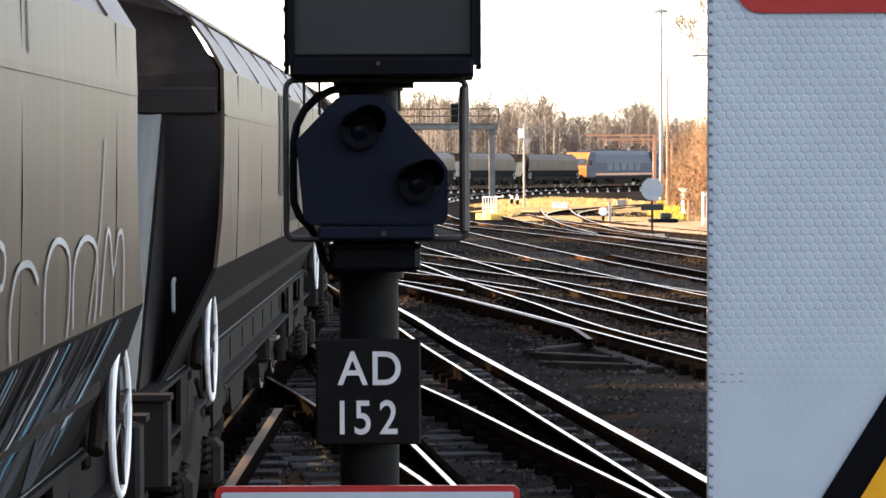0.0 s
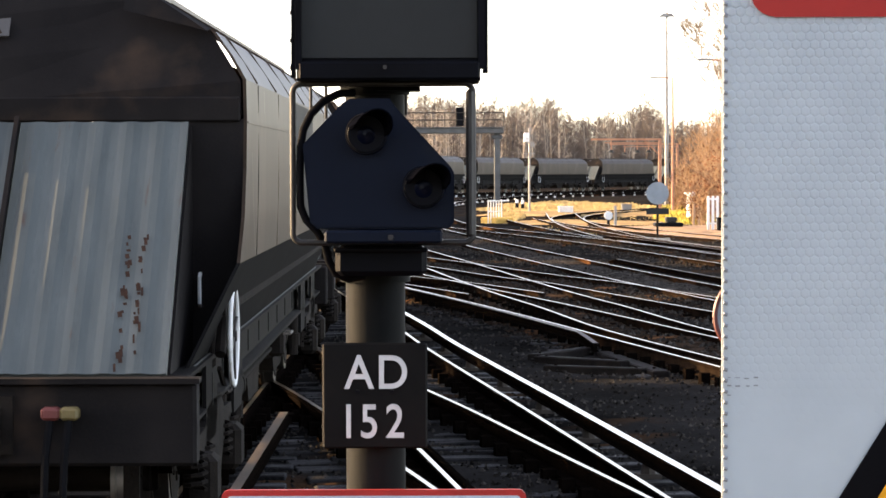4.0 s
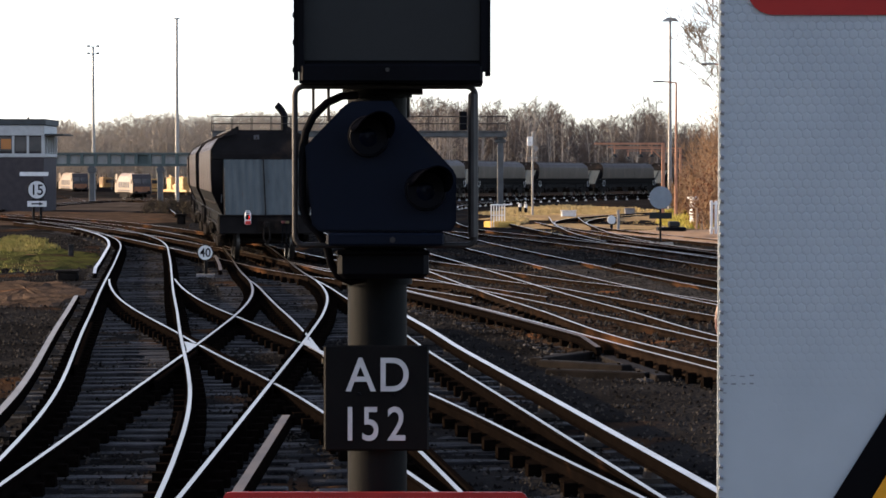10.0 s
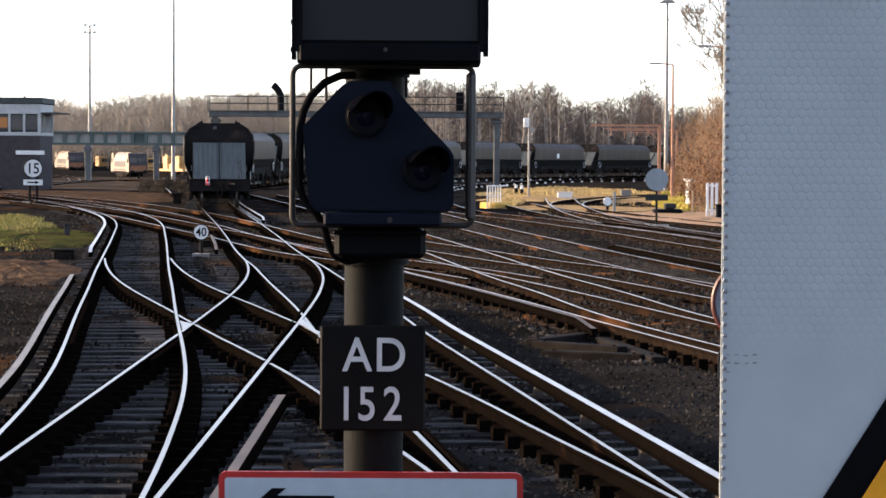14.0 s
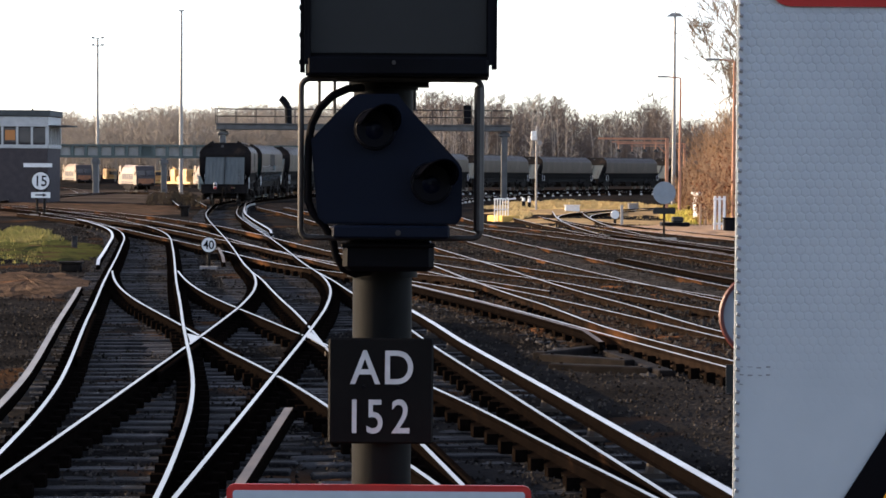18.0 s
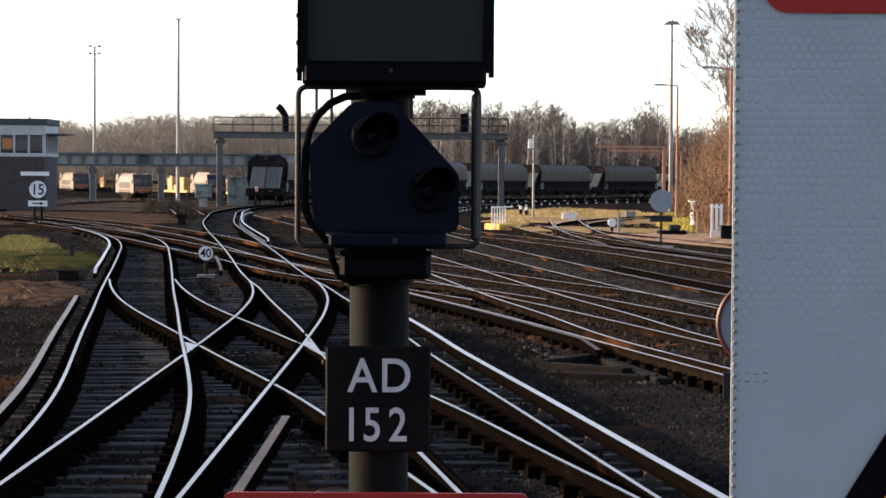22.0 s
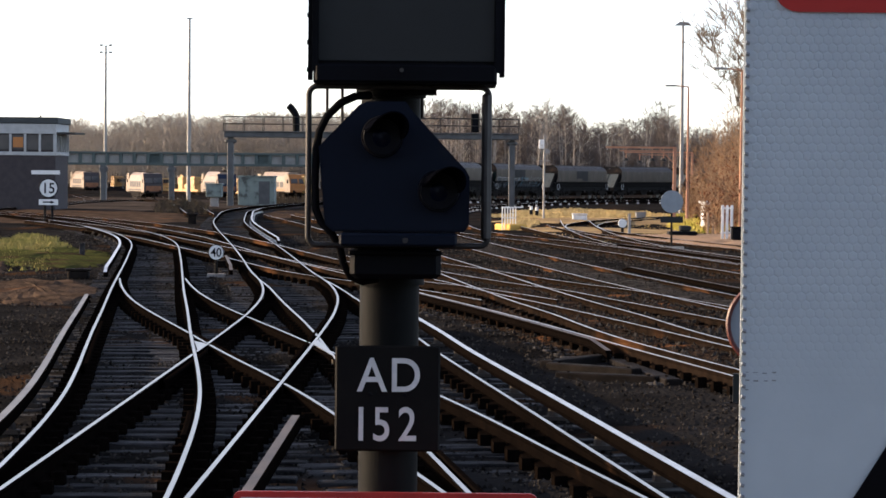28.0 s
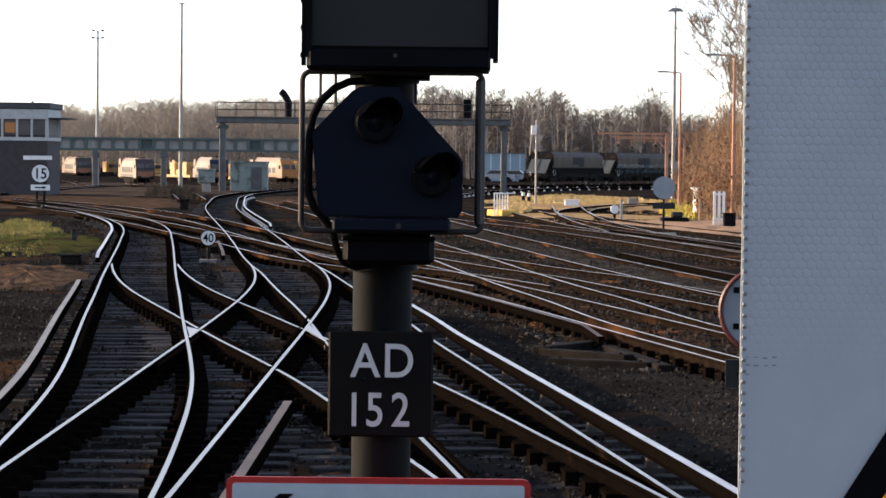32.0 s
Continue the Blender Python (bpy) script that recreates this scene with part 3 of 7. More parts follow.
PLAN = collections.OrderedDict(
    track_main=[(-2.52, 9), (-2.56, 16), (-2.71, 20), (-2.87, 23), (-3.06, 26), (-3.3, 29), (-3.59, 32), (-4.01, 36), (-4.43, 40), (-5.04, 46), (-5.87, 54), (-6.67, 62), (-7.47, 70),
                (-8.29, 78), (-9.14, 86), (-10.21, 94), (-11.62, 102), (-13.3, 110), (-15.5, 119), (-18.7, 131), (-26, 152), (-36, 175), (-48, 198)],
    track_train=[(x, y) for x, y in TRAIN_PATH if y >= -60 and y < 420],
    track_crossover=[(1.6, 14), (1.3, 16), (0.69, 20), (0.19, 23), (-0.29, 26), (-0.82, 29), (-1.42, 32), (-2.06, 35), (-2.67, 38), (-3.26, 41), (-3.87, 44), (-4.65, 48), (-5.33, 52), (-5.91, 56), (-6.42, 60)],
    track_platform=[(2.9, 0), (1.36, 15), (0.85, 20), (0.42, 24), (-0.01, 28), (-0.45, 32), (-0.88, 36), (-1.26, 40), (-1.68, 44), (-2.13, 48), (-2.56, 52), (-2.98, 56), (-3.46, 60), (-4.3, 68)],
    track_fan=[(7.2, 14), (5.2, 25), (3.95, 32.5), (3.0, 38), (2.05, 43.6), (1.14, 48.6), (0.2, 53.4), (-1.0, 60), (-3.4, 72), (-9.8, 106), (-14.5, 124), (-21, 142), (-31, 164)],
    track_siding=[(1.2, 51.5), (-0.2, 56.5), (-2.1, 61.5), (-5.8, 77), (-10.6, 98), (-14.2, 112), (-18.5, 126)],
    track_link=[(7.2, 16), (5.7, 25), (4.25, 33), (3.05, 40.1), (2.3, 47), (1.8, 51), (1.15, 57), (0.25, 66), (-1.0, 77.6), (-2.9, 97), (-5.3, 118), (-9.3, 148)],
    track_third=[(9.4, 27), (7.6, 35), (5.5, 43), (4.3, 49), (3.62, 52.5), (2.8, 56.6), (2.2, 58.6), (1.1, 63), (0.3, 66.6), (-0.9, 71.5), (-2.6, 79)],
    track_outer=[(10.0, 18), (7.6, 34), (6.0, 45), (4.75, 54.2), (3.95, 60.7), (3.25, 66.8), (2.7, 72), (1.45, 83.6), (0.5, 93), (-1.9, 120), (-4.3, 150), (-5.6, 175), (-4.6, 200), (-1.5, 224), (4.5, 250), (13, 274), (24, 297),
                 (40, 322), (62, 346)],
    track_far=[(13.5, 28), (9.3, 54), (6.75, 72.5), (5.85, 80), (3.5, 95), (1.1, 108), (-0.4, 132), (-1.0, 158), (0.2, 182), (3.6, 206), (9.6, 230), (18, 252), (30, 274), (48, 298)],
    track_stabling=[(-33, 168), (-35, 220), (-40, 300), (-52, 400), (-66, 480)],
    track_depot=[(-27, 155), (-26.5, 200), (-28, 270), (-34, 360), (-45, 440)],
    track_lead=[(-60, 350), (-40, 300), (-25, 235), (-17, 180), (-13.5, 150)],
    track_spur=[(13.5, 58), (9.8, 69), (7.6, 80), (6.3, 90), (5.6, 104), (5.5, 120), (6.0, 142)],
    track_back=[(17.5, 36), (12.6, 54), (8.4, 74), (5.9, 92), (4.4, 110), (3.4, 128)],
    track_yard=[(16, 62), (10.4, 86), (7.2, 104), (5.6, 120), (6.6, 136), (11.2, 154), (18, 172), (27, 190)],
)
SHINY = {"track_main": 1, "track_train": 1, "track_crossover": 1, "track_platform": 1}
LABELS = {
    "track_main": "main running line with polished rails curving away",
    "track_train": "running line used by the hopper train",
    "track_crossover": "crossover track cutting through the diamond crossing",
    "track_platform": "platform line with polished rails and timber sleepers",
}

# ---------------------------------------------------------------- ground
def graded(a, b, fine_a, fine_b, step, grow):
    inner = list(np.arange(fine_a, fine_b + 1e-6, step))
    v, s = fine_b, step
    while v < b:
        s *= grow
        v += s
        inner.append(v)
    v, s = fine_a, step
    while v > a:
        s *= grow
        v -= s
        inner.insert(0, v)
    return np.array(inner)


def ground_level(x, y):
    x, y = np.asarray(x, float), np.asarray(y, float)
    h = fall(x, y) - 0.235
    h = h + 0.03 * np.sin(x * 1.7 + np.sin(y * 0.6)) * np.sin(y * 0.9 + x * 0.4) + 0.02 * np.sin(x * 5.1 + 1) * np.sin(y * 3.3)
    h = h + 0.085 * smooth01(0.0, 0.5, x - 7.75 + 0.137 * y) * (y > 20) * smooth01(135, 100, y)
    rough = smooth01(420, 640, y)
    h = h + rough * (4 * np.sin(x * 0.011 + 1.3) + 3) + 6 * smooth01(560, 900, y) * smooth01(0, -60, x)
    return h


gx, gy = graded(-2500, 2500, -16, 24, 0.4, 1.12), graded(-400, 4500, 16, 120, 0.4, 1.06)
X, Y = np.meshgrid(gx, gy)
Z = ground_level(X, Y) + np.random.uniform(-0.012, 0.012, X.shape) * (Y < 200)
gm = bpy.data.meshes.new("ground")
nx = len(gx)
idx = (np.arange(len(gy) - 1)[:, None] * nx + np.arange(nx - 1)[None, :]).ravel()
gm.from_pydata(np.c_[X.ravel(), Y.ravel(), Z.ravel()], [], np.c_[idx, idx + 1, idx + nx + 1, idx + nx])
gm.materials.append(M["ballast"])
gm.shade_smooth()
tagged(new("ground", gm), "dark grey ballast and cinder ground with rust staining", "ground", kind="structure")

# ---------------------------------------------------------------- rails, sleepers
RAIL = [(-0.02, 0), (0.02, 0), (0.034, -0.014), (0.011, -0.05), (0.011, -0.125), (0.068, -0.142), (0.068, -0.158), (-0.068, -0.158), (-0.068, -0.142), (-0.011, -0.125),
        (-0.011, -0.05), (-0.034, -0.014)]
CONDUCTOR = [(-0.038, 0.045), (0.038, 0.045), (0.043, 0.02), (0.022, 0.005), (0.022, -0.055), (0.055, -0.07), (-0.055, -0.07), (-0.022, -0.055), (-0.022, 0.005), (-0.043, 0.02)]


def sweep(mesh, line, heading, offset, profile, drop, head=0, body=1, lift=None):
    nrm = np.c_[-np.sin(heading), np.cos(heading)]
    c = line + nrm * offset
    z = fall(line[:, 0], line[:, 1]) + drop
    if lift is not None:
        z = z + lift
    n, vs = len(profile), []
    for (px, py), nv, zz in zip(c, nrm, z):
        vs += [(px - nv[0] * a, py - nv[1] * a, zz + b) for a, b in profile]
    k = len(c)
    top = [(i * n, i * n + 1, i * n + n + 1, i * n + n) for i in range(k - 1)]
    rest = [(i * n + j, i * n + (j + 1) % n, i * n + n + (j + 1) % n, i * n + n + j) for i in range(k - 1) for j in range(1, n)]
    mesh.face_set(vs, top, head)
    base = len(mesh.v) - len(vs)
    mesh.f += [tuple(i + base for i in f) for f in rest] + [tuple(base + i for i in range(n)), tuple(base + (k - 1) * n + i for i in range(n - 1, -1, -1))]
    mesh.s += [body] * (len(rest) + 2)


def sleeper_mesh():
    return Mesh().box((0, 0, 0), (2.6, 0.25, 0.13), bevel=0.012).data("sleeper", "timber")


def spacing(name):
    """Distance between the centres of a track's two railheads."""
    return GAUGE - 0.05 if name in SHINY else GAUGE


RAILS_LAID = []


def cut_rail(name, line, heading, offset):
    """A rail's line in stretches, with a flangeway gap wherever it crosses a rail laid before it."""
    c = line + np.c_[-np.sin(heading), np.cos(heading)] * offset
    l = np.r_[0, np.cumsum(np.hypot(*np.diff(line, axis=0).T))]
    cuts = []
    for other, oc in RAILS_LAID:
        if name not in SHINY or other not in SHINY or other == name:
            continue
        ox = np.interp(c[:, 1], oc[:, 1], oc[:, 0], left=np.nan, right=np.nan)
        d = c[:, 0] - ox
        for i in np.nonzero(d[:-1] * d[1:] < 0)[0]:
            if 22 < c[i, 1] < 52:
                cuts.append(l[i] + (l[i + 1] - l[i]) * abs(d[i]) / (abs(d[i]) + abs(d[i + 1])))
    RAILS_LAID.append((name, c))
    ends, start, w = [], 0.0, 0.22
    for q in sorted(cuts):
        if q - w > start:
            ends.append((start, q - w))
        start = q + w
    ends.append((start, l[-1]))
    for a, b in ends:
        s = np.r_[a, np.arange(math.ceil(a + 0.05), b - 0.05, 1.0), b]
        yield np.c_[np.interp(s, l, line[:, 0]), np.interp(s, l, line[:, 1])], np.interp(s, l, np.unwrap(heading))


SLEEPER = sleeper_mesh()
LINES = {}
for order, (name, ctrl) in enumerate(PLAN.items()):
    line, heading = spline(ctrl, 0.5)
    keep = line[:, 1] > 6
    if name == "track_train":
        keep = line[:, 1] > -60
    line, heading = line[keep], heading[keep]
    LINES[name] = (line, heading)
    drop = -0.003 * order
    root = thing(name, LABELS.get(name, "rust-brown yard track with timber sleepers"), "railway track", kind="structure")
    heads = ["railhead", "shaded_railrust"] if name in SHINY else ["yardhead", "yardrust"]
    for side in (-1, 1):
        me = Mesh()
        for ln, hd in cut_rail(name, line, heading, side * spacing(name) / 2):
            sweep(me, ln, hd, side * spacing(name) / 2, RAIL, drop)
        part("rail", me.data("rail", heads), None, root)
    # sleepers every 0.7 m, in rows that neighbouring tracks share at the turnouts
    l = np.r_[0, np.cumsum(np.hypot(*np.diff(line, axis=0).T))]
    rows_y = np.arange(math.ceil(line[:, 1].min() / 0.7) * 0.7, line[:, 1].max(), 0.7)
    up = np.argsort(line[:, 1])
    s = np.interp(rows_y, line[up, 1], l[up])
    sx, sy, sh = np.interp(s, l, line[:, 0]), np.interp(s, l, line[:, 1]), np.interp(s, l, np.unwrap(heading))
    rnd = random.Random(order)
    far, chairs = Mesh(), Mesh()
    count = 0
    for x, y, h in zip(sx, sy, sh):
        z = float(fall(x, y)) - 0.282 + drop * 1.4
        if y < 13:
            continue
        rz = math.degrees(h) - 90 + rnd.uniform(-0.8, 0.8)
        if y < 75 and count < 130:
            ob = new("sleeper", SLEEPER)
            ob.parent = root
            ob.matrix_basis = pose(x + rnd.uniform(-0.03, 0.03), y, z + rnd.uniform(-0.012, 0.014), 0, rnd.uniform(-0.4, 0.4), rz)
            count += 1
        elif y < 330:
            far.box((x, y, z), (2.6, 0.25, 0.13), rz)
        if y < 110:
            nv = (-math.sin(h), math.cos(h))
            for side in (-1, 1):
                for k in (-0.115, 0.115):
                    o = side * spacing(name) / 2 + k
                    chairs.box((x + nv[0] * o, y + nv[1] * o, z + 0.118), (0.11, 0.13, 0.16 if k * side > 0 else 0.12), rz)
    if far.f:
        tagged(part("distant_sleepers", far, "timber", root), kind="stuff")
    if chairs.f:
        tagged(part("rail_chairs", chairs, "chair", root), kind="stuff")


def piece(root_name, mesh_name, name, y0, y1, offset, profile, mats, drop=0.0, ramps=True, lift=0.0, label="", pots=False):
    """A stretch of conductor rail or check rail beside a track."""
    line, heading = LINES[name]
    k = (line[:, 1] >= y0) & (line[:, 1] <= y1)
    ln, hd = line[k], heading[k]
    up = np.zeros(len(ln)) + lift
    if ramps:
        up[:2] -= [0.09, 0.045]
        up[-2:] -= [0.045, 0.09]
    me = Mesh()
    sweep(me, ln, hd, offset, profile, drop, lift=up)
    ob = part(mesh_name, me, mats, bpy.data.objects[name], label)
    if pots:
        nrm = np.c_[-np.sin(hd), np.cos(hd)]
        pm = Mesh().tube((0, 0, -0.16), (0, 0, -0.07), 0.07, 0.05, n=8).box((0, 0, -0.17), (0.2, 0.16, 0.04)).data("insulator", "insulator" if y0 > 90 else "old_insulator")
        for p, nv in list(zip(ln, nrm))[2::6]:
            c = p + nv * offset
            part("insulator", pm, None, ob, m=pose(c[0], c[1], float(fall(p[0], p[1])) + lift))
    return ob


SIDE = GAUGE / 2 + 0.39
COND = ["conductor", "shaded_railrust"]
piece("", "conductor_rail", "track_platform", 12, 45.5, -1.07, CONDUCTOR, COND, pots=True, label="raised conductor rail with polished top")
DULL = ["dullhead", "shaded_railrust"]
piece("", "conductor_rail", "track_main", 13, 52.3, 1.065, CONDUCTOR, ["worn_conductor", "shaded_railrust"], pots=True)
piece("", "conductor_rail", "track_main", 64, 112, 1.05, CONDUCTOR, COND, pots=True)
piece("", "conductor_rail", "track_train", 66, 76, SIDE, CONDUCTOR, DULL)
piece("", "conductor_rail", "track_train", 94, 168, -1.05, CONDUCTOR, COND, pots=True)
piece("", "conductor_rail", "track_train", 15, 27, -SIDE, CONDUCTOR, DULL)
piece("", "conductor_rail", "track_fan", 37.3, 58, 1.02, CONDUCTOR, DULL)
piece("", "conductor_rail", "track_outer", 46, 70, -1.22, CONDUCTOR, DULL)
piece("", "conductor_rail", "track_far", 60, 92, -1.2, CONDUCTOR, DULL)
piece("", "conductor_rail", "track_far", 176, 292, -SIDE, CONDUCTOR, COND, pots=True)
piece("", "conductor_rail", "track_outer", 160, 300, -SIDE, CONDUCTOR, COND, pots=True)
for nm, y0, y1, off in (("track_main", 33, 43, 0.62), ("track_main", 24, 27, -0.62), ("track_train", 34, 44, -0.6), ("track_train", 30.5, 36, 0.6), ("track_platform", 20, 26, 0.6),
                        ("track_crossover", 34, 41, 0.6), ("track_crossover", 30, 37, -0.6)):
    piece("", "check_rail", nm, y0, y1, off, RAIL, ["shaded_railrust", "shaded_railrust"], ramps=False, lift=-0.006)


def ballast_bed(track, y0, y1, half, mat, seed, label, lift):
    """An uneven bed of stones along a track."""
    line, heading = LINES[track]
    k = (line[:, 1] >= y0) & (line[:, 1] <= y1)
    ln, hd = line[k], heading[k]
    rr = np.random.RandomState(seed)
    nrm = np.c_[-np.sin(hd), np.cos(hd)]
    cols = 9
    vs, fs = [], []
    for i, (p, nv) in enumerate(zip(ln, nrm)):
        for j in range(cols):
            u = -1 + 2 * j / (cols - 1)
            q = p + nv * u * half * (1 + (rr.uniform(-0.2, 0.1) if j in (0, cols - 1) else 0))
            edge = j in (0, cols - 1)
            vs.append((q[0], q[1], float(ground_level(q[0], q[1])) + (-0.03 if edge else lift + rr.uniform(-0.015, 0.02))))
    for i in range(len(ln) - 1):
        fs += [(i * cols + j, i * cols + j + 1, (i + 1) * cols + j + 1, (i + 1) * cols + j) for j in range(cols - 1)]
    me = Mesh()
    me.face_set(vs, fs)
    tagged(part("ballast_bed", me.data("ballast_bed", mat, True), None), label, "ballast", kind="structure")


for trk, y0, y1, half, mat, lift in (("track_outer", 44, 110, 0.95, "pale_ballast", 0.05), ("track_fan", 34, 84, 1.2, "rusty_ballast", 0.035), ("track_link", 34, 90, 1.15, "rusty_ballast", 0.03),
                                     ("track_third", 36, 74, 1.1, "rusty_ballast", 0.025), ("track_far", 56, 112, 1.2, "rusty_ballast", 0.02)):
    ballast_bed(trk, y0, y1, half, mat, len(trk) + int(y0), "grey stone ballast between the rails" if mat == "pale_ballast" else "rust-stained ballast bed under a yard track", lift)


def crossing_nose(pts, label):
    """The solid wedge of a crossing, level with the rails."""
    me = Mesh()
    me.face_set([(x, y, -0.001) for x, y in pts] + [(x, y, -0.15) for x, y in pts], [(0, 1, 2), (5, 4, 3), (0, 3, 4, 1), (1, 4, 5, 2), (2, 5, 3, 0)])
    part("crossing_nose", me.data("crossing_nose", "railhead"), None, bpy.data.objects["track_train"], label)


crossing_nose(((-3.49, 37.95), (-3.26, 35.94), (-3.24, 37.24)), "polished crossing nose")
crossing_nose(((-1.85, 38.48), (-1.44, 34.78), (-1.86, 37.47)), "polished crossing nose")

# ---------------------------------------------------------------- the signal on its post
def signal_thing():
    root = thing("signal_post", "dark grey position-light signal on a round steel post", "railway signal", pose(-0.185, 8.1, 0))
    u = 8.1 / 5000.0

    def at(px, py, dy=0.0):
        """Plan units: 1 = 1.62 mm on the signal's face, counted from the post's axis and from eye level."""
        return (px - 670) * u, dy, 2.3 - (py - 300) * u

    def zz(py):
        return 2.3 - (py - 300) * u

    part("post", Mesh().tube((0, 0, -0.3), (0, 0, 3.2), 0.085, n=32), "post", root, smooth=True)
    for z0, z1 in ((500, 485), (170, 150)):
        part("post_collar", Mesh().tube((0, 0, zz(z0)), (0, 0, zz(z1)), 0.1, n=32), "post", root, smooth=True)
    # lower lamp case: a five-cornered box with chamfered corners
    out = [(551, 259), (619, 188), (632, 181), (699, 181), (710, 196), (803, 297), (809, 308), (809, 390), (800, 403), (576, 403), (563, 392)]
    o = [((x - 670) * u, zz(y)) for x, y in out]
    case = Mesh().prism(o, -0.30, -0.12)
    inner = [(x * 0.975 + 0.0005, (z - zz(300)) * 0.97 + zz(300)) for x, z in o]
    case.prism(inner, -0.306, -0.30)
    part("lamp_case", case, "signal", root, "slate-grey painted lamp case with cut-off corners")
    part("case_shelf", Mesh().box((0.03, -0.24, zz(416)), (0.325, 0.2, 0.036), bevel=0.006), "signal", root)
    part("shelf_bolt", Mesh().tube((0.05, -0.345, zz(417)), (0.05, -0.335, zz(417)), 0.008, n=8), "tube", root)
    for cx, cy in ((660, 241), (757, 332)):
        x, _, z = at(cx, cy)
        rg = part("lens_ring", Mesh().tube((x, -0.345, z), (x, -0.3, z), 0.055, 0.059, n=32).tube((x, -0.35, z), (x, -0.34, z), 0.05, 0.055, n=32), "black", root, smooth=True)
        vs, fs, n, m = [], [], 24, 6
        for j in range(m + 1):
            a = radians(90 * j / m)
            vs += [(x + 0.036 * math.cos(a) * math.cos(2 * math.pi * i / n), -0.34 - 0.014 * math.sin(a), z - 0.004 + 0.036 * math.cos(a) * math.sin(2 * math.pi * i / n)) for i in range(n)]
        for j in range(m):
            fs += [(j * n + i, j * n + (i + 1) % n, j * n + n + (i + 1) % n, j * n + n + i) for i in range(n)]
        ball = Mesh()
        ball.face_set(vs, fs)
        part("lens", ball, "lens", rg, "dark blue bulging lens", smooth=True)
        # a short round hood that droops towards the right
        hood, n, vs, fs = Mesh(), 18, [], []
        for i in range(n + 1):
            a = radians(-8 + 178 * i / n)
            k = math.sin(math.pi * i / n) ** 0.5
            for r in (0.053, 0.049):
                vs += [(x + r * math.cos(a), -0.345, z + r * math.sin(a)), (x + r * math.cos(a) * 0.97 + 0.012 + 0.022 * k, -0.36 - 0.115 * k, z + r * math.sin(a) * 0.97 + 0.004 + 0.012 * k)]
        for i in range(n):
            k = i * 4
            fs += [(k, k + 1, k + 5, k + 4), (k + 2, k + 6, k + 7, k + 3), (k + 1, k + 3, k + 7, k + 5), (k, k + 4, k + 6, k + 2)]
        fs += [(0, 2, 3, 1), (n * 4, n * 4 + 1, n * 4 + 3, n * 4 + 2)]
        hood.face_set(vs, fs)
        part("lens_hood", hood, "hood", rg, smooth=True)
    # tubular guard frame
    r = 0.0085
    x0, x1, z0, z1 = (531 - 670) * u, (842 - 670) * u, zz(428), zz(154)

    def corner(cx, cz, a0):
        return [(cx + 0.025 * math.cos(radians(a0 + 15 * i)), -0.2, cz + 0.025 * math.sin(radians(a0 + 15 * i))) for i in range(7)]

    c = 0.025
    loop = corner(x1 - c, z1 - c, 0)[::-1][::-1] + corner(x0 + c, z1 - c, 90) + corner(x0 + c, z0 + c, 180) + corner(x1 - c, z0 + c, 270)
    part("guard_frame", Mesh().pipe(loop, r, n=10, closed=True), "tube", root, "bent galvanised guard tube", smooth=True)
    part("guard_stay", Mesh().box((x1 - 0.008, -0.2, (z0 + z1) / 2), (0.024, 0.03, z1 - z0 - 0.03), bevel=0.008), "tube", root)
    for px, y0, y1 in ((556, 152, 215), (583, 152, 212), (725, 155, 205)):
        part("stay_rod", Mesh().tube(((px - 670) * u, 0.03, zz(y0)), ((px - 670) * u, 0.03, zz(y1)), 0.0045, n=8), "tube", root)
    part("bracket", Mesh().box((0.07, -0.02, zz(158)), (0.12, 0.2, 0.02)), "post", root)
    part("case_bracket", Mesh().box((0.0, -0.09, zz(300)), (0.14, 0.08, 0.12)), "post", root)
    # junction box and cables
    part("junction_box", Mesh().box(((683 - 670) * u, -0.16, zz(459)), (0.255, 0.16, 0.085), bevel=0.014), "black", root)
    part("junction_lid", Mesh().box(((683 - 670) * u, -0.245, zz(440)), (0.262, 0.02, 0.014), bevel=0.004), "black", root)
    cable = [(634, 168, -.1), (610, 170, -.14), (585, 182, -.16), (562, 205, -.17), (549, 232, -.18), (544, 262, -.19), (543, 320, -.2), (544, 365, -.2), (553, 388, -.2), (572, 408, -.2), (586, 432, -.19),
             (592, 460, -.18), (604, 482, -.17), (625, 492, -.15), (650, 488, -.12)]
    part("cable", Mesh().pipe([at(*q) for q in cable], 0.0115, n=10), "cable", root, "black rubber cable looping round the case", smooth=True)
    # upper backboard box
    t0, t1 = zz(-260), zz(150)
    xa, xb = (540 - 670) * u, (858 - 670) * u
    head = Mesh().prism([(xa, t0), (xb, t0), (xb - 0.006, t1), (xa + 0.002, t1)], -0.3, 0.1)
    hd = part("signal_head", head, "black", root)
    part("head_panel", Mesh().box(((699 - 670) * u, -0.302, (zz(118) + t0) / 2), (0.485, 0.01, t0 - zz(118) - 0.02)), "signal_back", hd, "dull grey-green flat panel")
    part("head_rim", Mesh().box(((699 - 670) * u, -0.315, zz(134)), (0.5, 0.03, 0.05), bevel=0.006).box(((545 - 670) * u, -0.312, t1 + 0.33), (0.016, 0.026, 0.6)).box(((856 - 670) * u, -0.312, t1 + 0.33),
         (0.018, 0.026, 0.6)), "black", hd)
    part("rim_bolt", Mesh().tube(((692 - 670) * u, -0.336, zz(128)), ((692 - 670) * u, -0.328, zz(128)), 0.006, n=8), "tube", hd)
    part("head_flange", Mesh().box(((533 - 670) * u, -0.2, t1 + 0.33), (0.012, 0.05, 0.64)), "black", hd)
    part("head_flange", Mesh().box(((864 - 670) * u, -0.14, t1 + 0.335), (0.014, 0.12, 0.62)), "black", hd)
